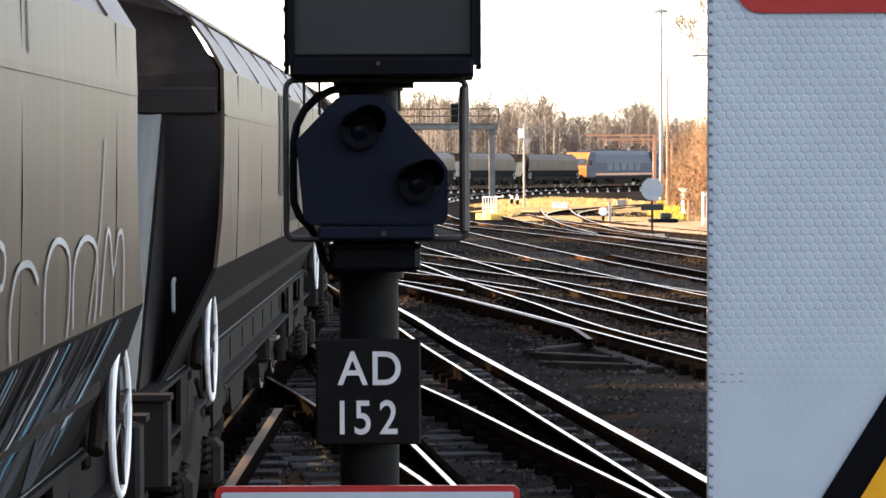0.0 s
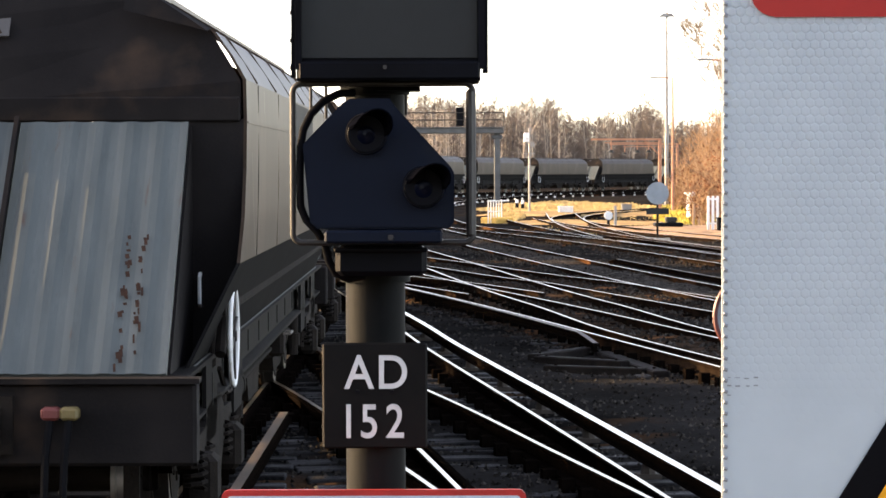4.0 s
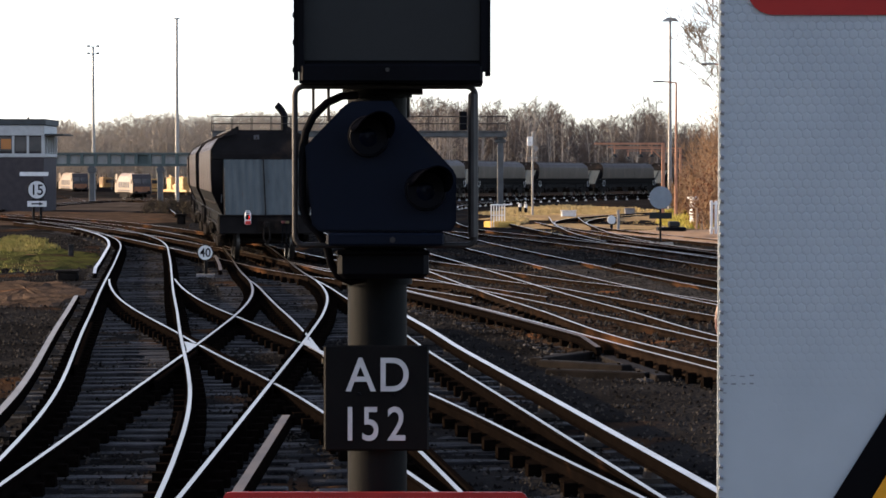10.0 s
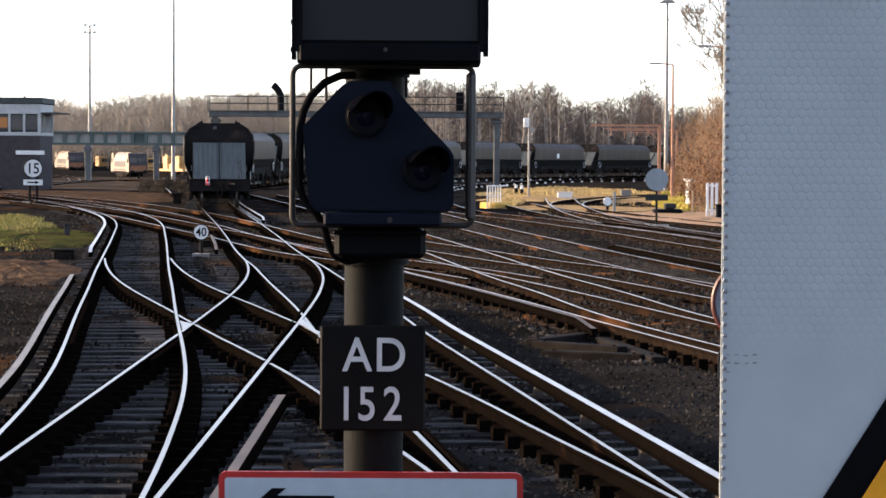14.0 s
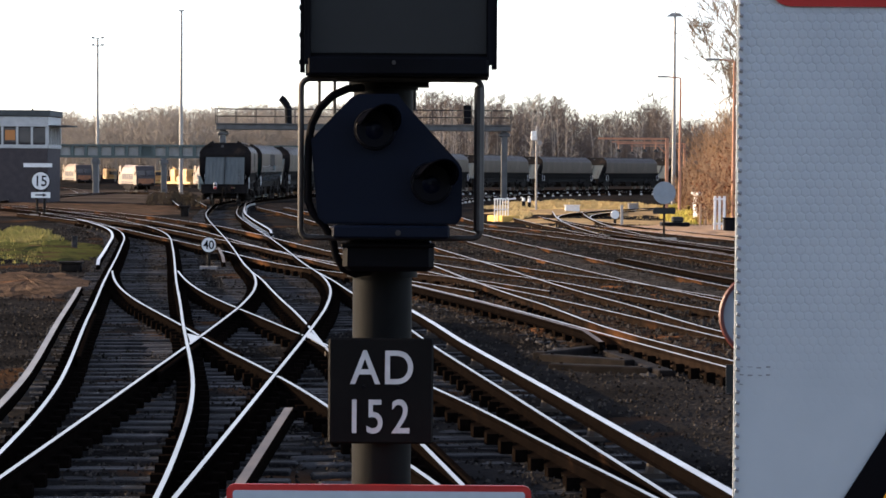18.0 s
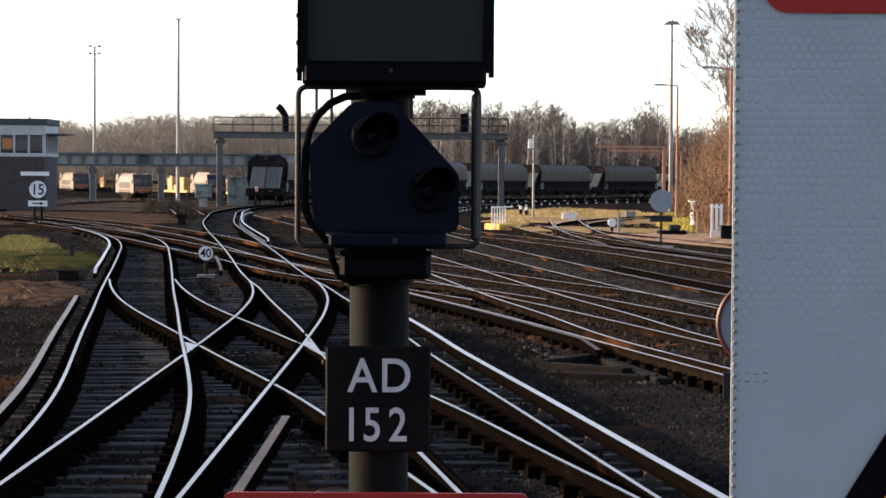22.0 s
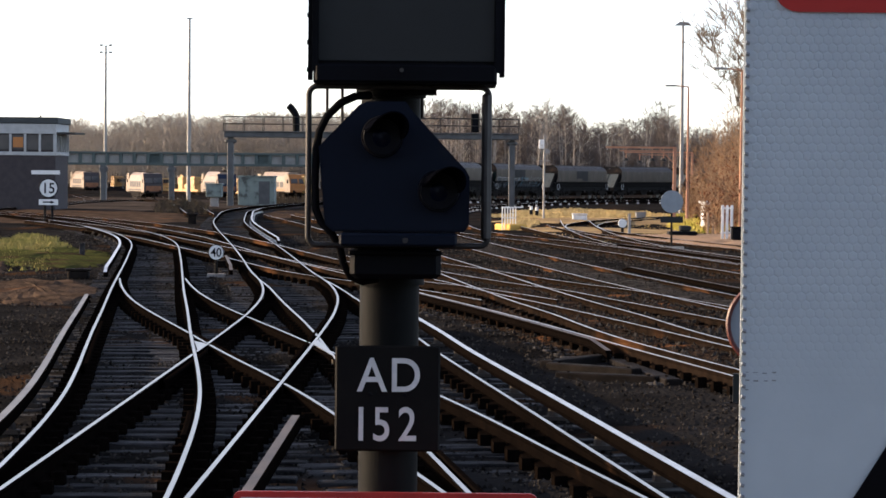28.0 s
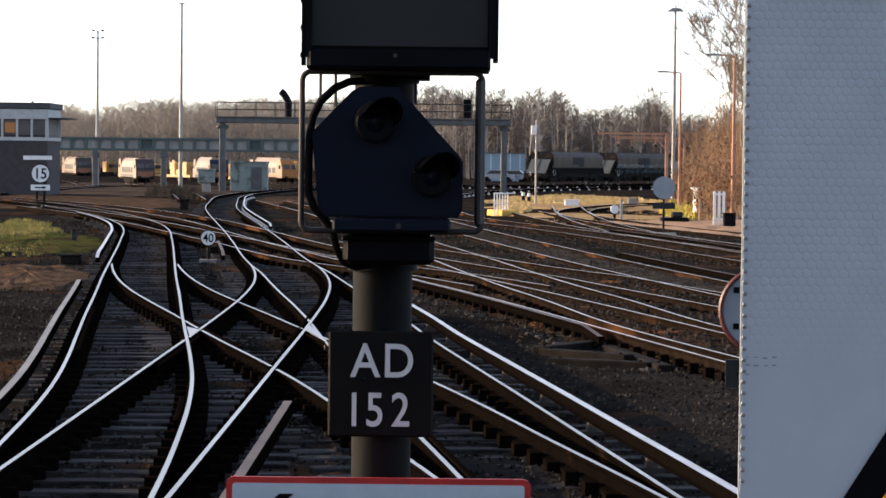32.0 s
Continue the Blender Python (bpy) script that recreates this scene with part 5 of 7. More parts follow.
        for k in range(9):
            part("rivet_plate", Mesh().box((s * 1.033, -5.2 + 1.3 * k, 0.985), (0.008, 0.12, 0.2), bevel=0.003), "wagon_low", root)
    part("hopper_floor", Mesh().box((0, 0, 3.0), (2.1, 14.2, 0.04)).box((0, 0, 1.8), (2.4, 14.4, 0.8)), "under", root)
    for yy in (-3.6, 0.0, 3.6):
        part("discharge_hopper", Mesh().prism_x([(yy - 1.5, 1.2), (yy + 1.5, 1.2), (yy + 0.6, 0.32), (yy - 0.6, 0.32)], -0.9, 0.9), "under", root)
    for e in (-1, 1):
        bogie(root, e * 6.75)
        wagon_end(root, e)
    return root


def face_and(self, s, yy, w, z0, z1):
    """A thin upright seam strip on the side sheet."""
    zs = [z0, 2.2, z1]
    vs, fs = [], []
    for z in zs:
        x = side_x(z)
        vs += [(s * (x + 0.004), yy - w / 2, z), (s * (x + 0.004), yy + w / 2, z), (s * (x - 0.01), yy + w / 2, z), (s * (x - 0.01), yy - w / 2, z)]
    for i in range(2):
        a, b = 4 * i, 4 * i + 4
        fs += [(a, a + 1, b + 1, b), (a + 1, a + 2, b + 2, b + 1), (a + 3, a, b, b + 3)]
    fs += [(0, 3, 2, 1), (8, 9, 10, 11)]
    self.face_set(vs, fs)
    return self


Mesh.face_and = face_and


def skin(y0, y1, z0, z1, lift=0.004, ragged=0.0, seed=0, n=14):
    """A thin sheet of paint lying on the right-hand side sheet, with a ragged lower edge."""
    rr = random.Random(seed)
    me, vs, fs = Mesh(), [], []
    m = 4
    for i in range(n + 1):
        lo = z0 + rr.uniform(0, ragged)
        for j in range(m + 1):
            z = lo + (z1 - lo) * j / m
            vs.append((side_x(z) + lift, y0 + (y1 - y0) * i / n, z))
    for i in range(n):
        for j in range(m):
            a = i * (m + 1) + j
            fs.append((a, a + m + 1, a + m + 2, a + 1))
    me.face_set(vs, fs)
    return me


def stroke(pts, w, lift):
    """A ribbon of paint through (y, z) points on the right-hand side of a wagon."""
    me, vs, fs = Mesh(), [], []
    P = [Vector(p) for p in pts]
    for i, p in enumerate(P):
        d = (P[min(i + 1, len(P) - 1)] - P[max(i - 1, 0)]).normalized()
        q = Vector((-d.y, d.x)) * w / 2
        for e in (p + q, p - q):
            x = side_x(e.y) if e.y > 1.735 else 1.327 - (1.735 - e.y) * 0.44
            vs.append((x + lift, e.x, e.y))
    for i in range(len(P) - 1):
        fs.append((2 * i, 2 * i + 2, 2 * i + 3, 2 * i + 1))
    me.face_set(vs, fs)
    return me


def curve_through(pts, n=4):
    """Rounds a polyline of (y, z) points."""
    P = [Vector(p) for p in pts]
    out = []
    for i in range(len(P) - 1):
        p0, p1, p2, p3 = P[max(i - 1, 0)], P[i], P[i + 1], P[min(i + 2, len(P) - 1)]
        for j in range(n):
            u = j / n
            q = 0.5 * (2 * p1 + (p2 - p0) * u + (2 * p0 - 5 * p1 + 4 * p2 - p3) * u * u + (3 * p1 - p0 - 3 * p2 + p3) * u ** 3)
            out.append((q.x, q.y))
    return out + [tuple(P[-1])]


SHAPES = (((0.88, 0.8), (0.6, 1.0), (0.2, 0.95), (0.04, 0.5), (0.1, 0.0)), ((0.08, 0.0), (0.12, 0.95), (0.5, 1.0), (0.9, 0.95), (0.88, 0.66), (0.55, 0.6), (0.6, 0.0)),
          ((0.0, 0.0), (0.14, 0.95), (0.3, 0.98), (0.48, 0.5), (0.64, 0.96), (0.88, 0.92), (1.0, 0.0)), ((0.06, 0.0), (0.03, 0.75), (0.38, 1.0), (0.88, 0.86), (0.96, 0.3), (0.9, 0.0)))


def graffiti(root):
    """Bold outlined shapes at the rear, pale blue flames amidships, thin loops ahead, slanting streaks on the slope below."""
    rr = random.Random(11)
    lo, y, k = 1.745, -7.1, 0
    while y < 6.4:
        bold = y < -0.6
        w = rr.uniform(1.15, 1.5) if bold else rr.uniform(0.55, 0.8)
        top = rr.uniform(2.02, 2.12) if bold else rr.uniform(1.98, 2.1)
        if -0.6 <= y < 2.4:
            zig = [(y, lo), (y + 0.1, 1.9), (y + 0.25, 1.84), (y + 0.38, 2.0 + rr.uniform(0, 0.08)), (y + 0.5, 1.86), (y + 0.66, 2.05), (y + 0.8, 1.86), (y + w + 0.1, lo + 0.05)]
            part("painted_fill", stroke([(y + 0.45, lo), (y + 0.46, 1.88)], w * 0.9, 0.005), "paint_grey", root)
            part("painted_outline", stroke(zig, 0.05, 0.007), "paint_white", root)
            for q in (0.34, 0.66):
                part("painted_flash", stroke([(y + q, 1.9), (y + q + 0.02, 2.05), (y + q + 0.01, 2.05 + rr.uniform(0.05, 0.14))], 0.09, 0.009), "paint_blue", root)
        else:
            shape = SHAPES[(k * 3 + k // 4) % 4]
            pts = [(y + w * a, lo + (top - lo) * b + rr.uniform(0.0, 0.025)) for a, b in shape]
            if bold:
                part("painted_fill", stroke([(y + w * 0.5, lo), (y + w * 0.5, top - 0.1)], w * 0.7, 0.005), "paint_dark" if k % 2 else "paint_grey", root)
            part("painted_outline", stroke(curve_through(pts, 3), 0.05 if bold else 0.022, 0.007), "paint_white", root)
        part("painted_wash", stroke([(y - 0.25, 1.2), (y + 0.1, 1.72)], w * 0.85, 0.004), "paint_grey", root)
        for j in range(9 if bold else 6):
            o = rr.uniform(-0.1, w)
            mt = rr.choice(["paint_white", "paint_dark", "paint_blue", "paint_dark", "paint_grey", "paint_dark", "paint_dark"])
            st = [(y + o - 0.34 + rr.uniform(-0.08, 0.08), 1.18 + rr.uniform(0, 0.2)), (y + o - 0.2 + rr.uniform(-0.06, 0.06), 1.4), (y + o - 0.06, 1.58), (y + o, 1.72)]
            part("painted_streak", stroke(curve_through(st, 2), rr.uniform(0.015, 0.06), 0.006 + 0.0008 * j), mt, root)
        y += w + rr.uniform(0.02, 0.12)
        k += 1


WAGONS = []
base_wagon = hopper_wagon()
base_wagon.scale = (1.03, 1.0, 1.0)
NW = 17
for k in range(NW):
    WAGONS.append(base_wagon if k == NW - 1 else copy_thing(base_wagon, pose(0, 0, 0)))
# the last three carry overpainted patches, the last but one graffiti
for w, y0 in ((WAGONS[0], -1.8), (WAGONS[1], -1.8), (WAGONS[2], -1.8)):
    part("overpaint_patch", skin(y0 + 1.7, y0 + 3.3, 1.82, 2.82, 0.008, 0.018, 1), "patch", w, "dark grey overpainted patch")
    part("overpaint_patch", skin(y0, y0 + 1.7, 2.05, 2.82, 0.008, 0.02, 2), "patch", w)
for w in WAGONS[:6]:
    for yy, ln in ((4.3, 0.2), (-5.7, 0.17), (0.3, 0.12), (-2.4, 0.2)):
        part("scrape_mark", skin(yy, yy + 0.05, 2.81 - ln, 2.81, 0.007, 0.03, 5, 2), "scrape", w)
    for yy, d in ((-6.9, 0.5), (6.2, -0.4), (2.6, 0.25)):
        part("scrape_mark", stroke([(yy, 2.4), (yy + 0.3 * d, 2.1), (yy + d, 1.76)], 0.03, 0.006), "scrape", w)
graffiti(WAGONS[1])
# the last wagon has no brake wheel at its leading right-hand corner
for c in [c for c in WAGONS[0].children if c.name.startswith(("brake_wheel", "brake_bracket", "release_lever"))]:
    v = c.data.vertices[0].co
    if v.x > 0 and v.y > 0:
        for sub_part in list(c.children):
            bpy.data.objects.remove(sub_part)
        bpy.data.objects.remove(c)
part("sprayed_plate", Mesh().prism([(0.99, 1.0), (0.99, 2.58), (1.31, 2.58), (1.3, 1.74), (1.05, 1.15), (1.02, 1.0)], -BODY - 0.006, -BODY - 0.002), "overspray", WAGONS[1], "corner plate with dark green overspray")
tagged(WAGONS[1], "grey-brown bogie hopper wagon with white and blue graffiti along its side")
tagged(WAGONS[0], "last hopper wagon of the train, carrying a red tail lamp")
for w in WAGONS[9:10]:
    part("data_panel", skin(-1.0, -0.3, 1.9, 2.35, 0.008, 0, 3, 2), "white", w, "white data panel")


# ---------------------------------------------------------------- tail lamp on the last wagon
def tail_lamp():
    root = thing("tail_lamp", "white tail lamp with red reflector on the last wagon", "lamp")
    part("lamp_body", Mesh().box((0, 0, 0.17), (0.16, 0.12, 0.32), bevel=0.025), "white", root)
    part("lamp_handle", Mesh().pipe([(-0.05, 0, 0.32), (-0.05, 0, 0.36), (0.05, 0, 0.36), (0.05, 0, 0.32)], 0.01, n=6), "white", root)
    part("lens_rim", Mesh().tube((0, -0.075, 0.2), (0, -0.055, 0.2), 0.068, n=20), "black", root)
    part("red_reflector", Mesh().box((0, -0.062, 0.06), (0.14, 0.012, 0.09)), "tail_red", root, "red reflector panel")
    part("top_panel", Mesh().box((0, -0.062, 0.3), (0.09, 0.006, 0.035)), "black", root)
    # a shutter drum that turns its lit face outward for the flash
    sh = Mesh()
    n = 20
    for yy, slot in ((-0.004, 0), (0.004, 1)):
        vs = [(0.058 * math.cos(2 * math.pi * i / n), yy, 0.058 * math.sin(2 * math.pi * i / n)) for i in range(n)]
        sh.face_set(vs, [tuple(range(n)) if slot == 0 else tuple(range(n - 1, -1, -1))], slot)
    s = part("shutter", sh, ["lens", "tail_glow"], root, "lamp shutter, dark on one face and lit red on the other")
    return root, s


TAIL, SHUTTER = tail_lamp()


# ---------------------------------------------------------------- locomotive at the head of the train
def locomotive(paint, roof, ends, length=20.2, label="", name="locomotive", height=3.85):
    root = thing(name, label, "locomotive")
    h = length / 2
    sec = [(1.32, 1.1), (1.34, 2.5), (1.1, 3.35), (0.6, height - 0.06), (-0.6, height - 0.06), (-1.1, 3.35), (-1.34, 2.5), (-1.32, 1.1)]
    part("body", Mesh().prism(sec, -h + 2.4, h - 2.4), paint, root)
    part("roof", Mesh().prism([(1.13, 3.36), (0.62, height), (-0.62, height), (-1.13, 3.36), (-1.0, 3.3), (1.0, 3.3)], -h + 2.5, h - 2.5), roof, root)
    for e in (-1, 1):
        cab = [(e * (h - 2.4), 1.0), (e * h, 1.0), (e * (h + 0.05), 2.0), (e * (h - 0.5), 3.1), (e * (h - 0.9), 3.6), (e * (h - 2.4), 3.65)]
        c = part("cab", Mesh().prism_x(cab, -1.33, 1.33), paint, root)
        nose = [(e * h, 1.0), (e * (h + 0.04), 1.0), (e * (h + 0.09), 2.02), (e * (h - 0.46), 3.12), (e * (h - 0.86), 3.62), (e * (h - 0.9), 3.6), (e * (h - 0.5), 3.1), (e * (h + 0.05), 2.0)]
        if paint == "cream":
            part("warning_panel", Mesh().box((0, e * (h + 0.07), 1.5), (2.2, 0.06, 0.75)), "orange" if ends == "orange" else "front_orange", c)
        part("nose_panel", Mesh().prism_x(nose, -1.31, 1.31), ends, c)
        part("windscreen", Mesh().box((-0.62, e * (h - 0.16), 2.62), (0.98, 0.12, 0.72), rx=e * 26.6).box((0.62, e * (h - 0.16), 2.62), (0.98, 0.12, 0.72), rx=e * 26.6), "pane" if paint == "cream" else "glass", c)
        for s in (-1, 1):
            part("cab_window", Mesh().box((s * 1.335, e * (h - 1.1), 2.55), (0.02, 0.7, 0.55)), "glass", c)
            part("buffer", Mesh().tube((s * 0.87, e * h, 1.05), (s * 0.87, e * (h + 0.55), 1.05), 0.1, n=10).tube((s * 0.87, e * (h + 0.5), 1.05), (s * 0.87, e * (h + 0.56), 1.05), 0.24, n=14), "under", root)
        bogie(root, e * (h - 4.2))
    part("underframe", Mesh().box((0, 0, 0.95), (2.5, length - 0.4, 0.3), bevel=0.03), "under", root)
    part("fuel_tank", Mesh().box((0, 0, 0.55), (2.4, 5.2, 0.6), bevel=0.08), "under", root)
    for s in (-1, 1):
        for k in range(5):
            part("side_grille", Mesh().box((s * 1.335, -4.2 + 2.0 * k, 2.1), (0.03, 1.5, 0.8)), "loco_roof" if paint == "loco_blue" else "brown", root)
        part("waist_stripe", Mesh().box((s * 1.336, 0, 1.3), (0.012, length - 5, 0.18)), ends, root)
    for k in range(4):
        part("roof_fan", Mesh().tube((0, -5 + 2.4 * k, height - 0.02), (0, -5 + 2.4 * k, height + 0.08), 0.55, n=16), "under", root)
    return root


LOCO = locomotive("loco_blue", "loco_roof", "orange", 21.0, "blue and orange diesel locomotive heading the hopper train")

# ---------------------------------------------------------------- how the train runs
RUN_T, RUN_S = (0, 4.5, 7, 9, 13, 19, 32), (-24.4, 20.3, 44.2, 62.9, 101.2, 159.0, 287.5)
NUDGE = {58: 0.12, 64: 0.17, 74: 0.14, 84: 0.08}          # the wagons lean out a little where the line swings left
path_pts, path_head = spline([(x + NUDGE.get(y, 0.0), y) for x, y in TRAIN_PATH], 0.5)
path_len = np.r_[0, np.cumsum(np.hypot(*np.diff(path_pts, axis=0).T))]
path_s0 = float(np.interp(0.0, path_pts[:, 1], path_len))


def rear_at(t):
    return float(spline_at(t))


def spline_at(t):
    d = np.gradient(np.array(RUN_S), np.array(RUN_T))
    i = min(max(int(np.searchsorted(RUN_T, t, side="right")) - 1, 0), len(RUN_T) - 2)
    h = RUN_T[i + 1] - RUN_T[i]
    u = (t - RUN_T[i]) / h
    return (2 * u**3 - 3 * u**2 + 1) * RUN_S[i] + (u**3 - 2 * u**2 + u) * h * d[i] + (-2 * u**3 + 3 * u**2) * RUN_S[i + 1] + (u**3 - u**2) * h * d[i + 1]


def on_path(s):
    s = s + path_s0
    x, y = np.interp(s, path_len, path_pts[:, 0]), np.interp(s, path_len, path_pts[:, 1])
    return Vector((x, y, float(fall(x, y))))


def on_track(mid, half):
    a, b = on_path(mid - half), on_path(mid + half)
    c, d = (a + b) / 2, b - a
    return pose(c.x, c.y, c.z - 0.003, math.degrees(math.atan2(d.z, math.hypot(d.x, d.y))), 0, math.degrees(math.atan2(d.y, d.x)) - 90)


def motions():
    times = [0.5 * i for i in range(65)]
    for k, w in enumerate(WAGONS):
        walk(w, [(t, on_track(rear_at(t) + HALF + PITCH * k, 6.75)) for t in times])
    walk(TAIL, [(t, on_track(rear_at(t) + HALF, 6.75) @ pose(-0.47, -HALF - 0.09, 0.9)) for t in times])
    walk(LOCO, [(t, on_track(rear_at(t) + PITCH * NW + 10.9, 6.3)) for t in times])
    # wheels of the last three wagons roll on the rails
    fine = [32.0 * i / 500 for i in range(501)]
    for w in WAGONS[:3]:
        for ax in [c for c in w.children if c.name.startswith("wheelset")]:
            y = ax.matrix_basis.translation.y
            walk(ax, [(t, pose(0, y, 0.46, -math.degrees((rear_at(t) + 30.0) / 0.46) % 360.0, 0, 0)) for t in fine])
    # the tail lamp flashes about twice a second: the shutter turns in steps of one film frame
    step, flash = 1.0 / FPS, [(0, 0)]
    for k in range(26):
        c = 5.07 + 0.53 * k
        flash += [(c - 3 * step, 0), (c - 2 * step, 60), (c - step, 120), (c, 180), (c + 3 * step, 180), (c + 4 * step, 240), (c + 5 * step, 300), (c + 6 * step, 360)]
    flash.append((32, 0))
    walk(SHUTTER, [(t, pose(0, -0.082, 0.2, 0, 0, a)) for t, a in flash])


# ---------------------------------------------------------------- gantry, girder, masts
def eye_z(D, py, px=784):
    """Height of a sight line py units down, px units across, at distance D; the view leans a little."""
    return 2.3 - (py - 300 - 0.007 * (px - 784)) * D / 5000.0


def eye_x(D, px):
    return (px - 784) * D / 5000.0


def signal_gantry():
    D = 196.0
    xl, xr = eye_x(D, 386), eye_x(D, 884)
    g0 = float(ground_level((xl + xr) / 2, D))
    root = thing("signal_gantry", "grey steel signal gantry with railed walkway across the tracks", "gantry", pose(0, D, g0))
    z = lambda py: eye_z(D, py, 635) - g0
    beam0, beam1 = z(241), z(231)
    part("beam", Mesh().box(((xl + xr) / 2, 0, (beam0 + beam1) / 2), (xr - xl + 0.9, 1.2, beam1 - beam0), bevel=0.04), "steel", root)
    part("walkway", Mesh().box(((xl + xr) / 2, 0, beam1 + 0.03), (xr - xl + 1.0, 1.5, 0.06)), "steel", root)
    for x in (xl, xr):
        part("column", Mesh().box((x, 0, beam0 / 2), (0.42, 0.5, beam0), bevel=0.03).box((x, 0, beam0 - 0.25), (0.8, 0.6, 0.3), bevel=0.1), "steel", root)
    for yy in (-0.7, 0.7):
        for k, zz in enumerate((1.05, 0.55)):
            part("hand_rail", Mesh().tube((xl - 0.5, yy, beam1 + zz), (xr + 0.5, yy, beam1 + zz), 0.03, n=6), "tube", root)
        n = 15
        for i in range(n + 1):
            x = xl - 0.45 + (xr - xl + 0.9) * i / n
            part("rail_post", Mesh().tube((x, yy, beam1), (x, yy, beam1 + 1.08), 0.028, n=6), "tube", root)
    xs = eye_x(D, 818)
    part("signal_cage", Mesh().box((xs, -0.5, beam1 + 0.75), (0.55, 0.4, 1.3), bevel=0.04), "black", root)
    xp = eye_x(D, 501)
    part("elbow_pipe", Mesh().pipe([(xp + 0.05, -0.4, beam1), (xp + 0.05, -0.4, z(203)), (xp - 0.05, -0.4, z(197)), (xp - 0.3, -0.4, z(188)), (xp - 0.5, -0.4, z(184))], 0.25, n=12), "black", root,
         "dark bent pipe on the walkway", smooth=True)
    return root


signal_gantry()


def pipe_bridge():
    D = 262.0
    x0, x1 = eye_x(D, 96), eye_x(D, 600)
    g0 = float(ground_level((x0 + x1) / 2, D))
    root = thing("girder_bridge", "long green panelled girder carried on grey columns", "bridge", pose(0, D, g0))
    z = lambda py: eye_z(D, py, 330) - g0
    zt, zb = z(268), z(288)
    part("top_chord", Mesh().box(((x0 + x1) / 2, 0, zt), (x1 - x0, 0.5, 0.2), bevel=0.02), "green", root)
    part("bottom_chord", Mesh().box(((x0 + x1) / 2, 0, zb), (x1 - x0, 0.5, 0.22), bevel=0.02), "green", root)
    n = 21
    for i in range(n + 1):
        x = x0 + (x1 - x0) * i / n
        part("upright", Mesh().box((x, -0.05, (zt + zb) / 2), (0.3, 0.44, zt - zb - 0.18)), "green", root)
        if i < n:
            part("panel", Mesh().box((x + 0.5 * (x1 - x0) / n, 0.1, (zt + zb) / 2), ((x1 - x0) / n - 0.28, 0.05, zt - zb - 0.2)), "green" if i in (6, 14) else "infill", root)
    for px in (161, 282):
        x = eye_x(D, px)
        part("column", Mesh().box((x, 0, zb / 2 - 0.05), (0.5, 0.5, zb - 0.1), bevel=0.03).box((x, 0, zb - 0.5), (0.8, 0.6, 0.5), bevel=0.1), "steel", root)
    return root


pipe_bridge()


def mast(px, top, D, r, head, name="lighting_mast", label="tall grey floodlight mast in the yard", mat="mast"):
    x = eye_x(D, px)
    g0 = float(ground_level(x, D))
    zt = eye_z(D, top, px) - g0
    root = thing(name, label, "light mast", pose(x, D, g0))
    part("pole", Mesh().tube((0, 0, -0.1), (0, 0, zt), r, r * 0.55, n=12), mat, root, smooth=True)
    part("base_plate", Mesh().box((0, 0, 0.08), (6 * r, 6 * r, 0.2), bevel=0.03), "concrete", root)
    if head == "tee":
        part("cross_arm", Mesh().box((0, 0, zt), (1.2, 0.1, 0.08)).box((0, 0, zt - 0.75), (1.2, 0.1, 0.08)), mat, root)
        for s in (-0.5, 0.5):
            for dz in (0.08, -0.68):
                part("floodlight", Mesh().box((s, 0, zt + dz), (0.34, 0.25, 0.16), rx=20, bevel=0.03), "mast", root)
    elif head == "pan":
        part("lamp_head", Mesh().prism([(-0.55, 0.0), (0.5, 0.02), (0.3, 0.22), (-0.2, 0.24)], -0.25, 0.25), "mast", root, m=pose(0, 0, zt))
    elif head == "small":
        part("lamp_head", Mesh().box((0, 0, zt), (0.6, 0.3, 0.12), bevel=0.03), "mast", root)
    elif head == "arm":
        part("arm", Mesh().tube((0, 0, zt), (-0.75, 0, zt + 0.06), 0.035, n=8), mat, root)
        part("lantern", Mesh().box((-0.95, 0, zt + 0.06), (0.6, 0.2, 0.1), bevel=0.03), "mast", root)
    return root


mast(312, 29, 270, 0.2, "small")
mast(164, 78, 300, 0.2, "tee")
mast(1184, 40, 176, 0.14, "pan", label="white floodlight mast beside the bank")
mast(1195, 148, 150, 0.09, "arm", label="rust-coloured lamp post with side arm", mat="rustpole", name="lamp_post")
mast(1290, 118, 120, 0.1, "arm", label="rust-coloured lamp post among branches", mat="rustpole", name="lamp_post")


def lamp_gallows(px, ptop, pbase, D, reach, lamps):
    x = eye_x(D, px)
    g0 = float(ground_level(x, D))
    root = thing("lamp_gallows", "rusty steel gallows with hanging yard lamps", "lamp frame", pose(x, D, g0))
    zt = eye_z(D, ptop, px) - g0
    part("post", Mesh().box((0, 0, zt / 2), (0.17, 0.17, zt), bevel=0.02), "rustpole", root)
    L = reach * D / 5000.0
    part("beam", Mesh().box((-L / 2, 0, zt - 0.05), (L, 0.1, 0.1)).box((-L * 0.4, 0, zt - 0.22), (L * 0.8, 0.05, 0.05)), "rustpole", root)
    part("brace", Mesh().tube((0, 0, zt - 0.9), (-0.8, 0, zt - 0.1), 0.03, n=6), "rustpole", root)
    for q in lamps:
        xx = (q - px) * D / 5000.0
        lp = part("hanger", Mesh().tube((xx, 0, zt - 0.1), (xx, 0, zt - 0.62), 0.025, n=6), "rustpole", root)
        part("lamp_shade", Mesh().tube((xx, 0, zt - 0.74), (xx, 0, zt - 0.6), 0.16, 0.06, n=12), "signal_back", lp)
    return root


lamp_gallows(1172, 254, 460, 148, 122, (1086, 1132, 1152))
lamp_gallows(1203, 263, 420, 190, 120, (1110,))


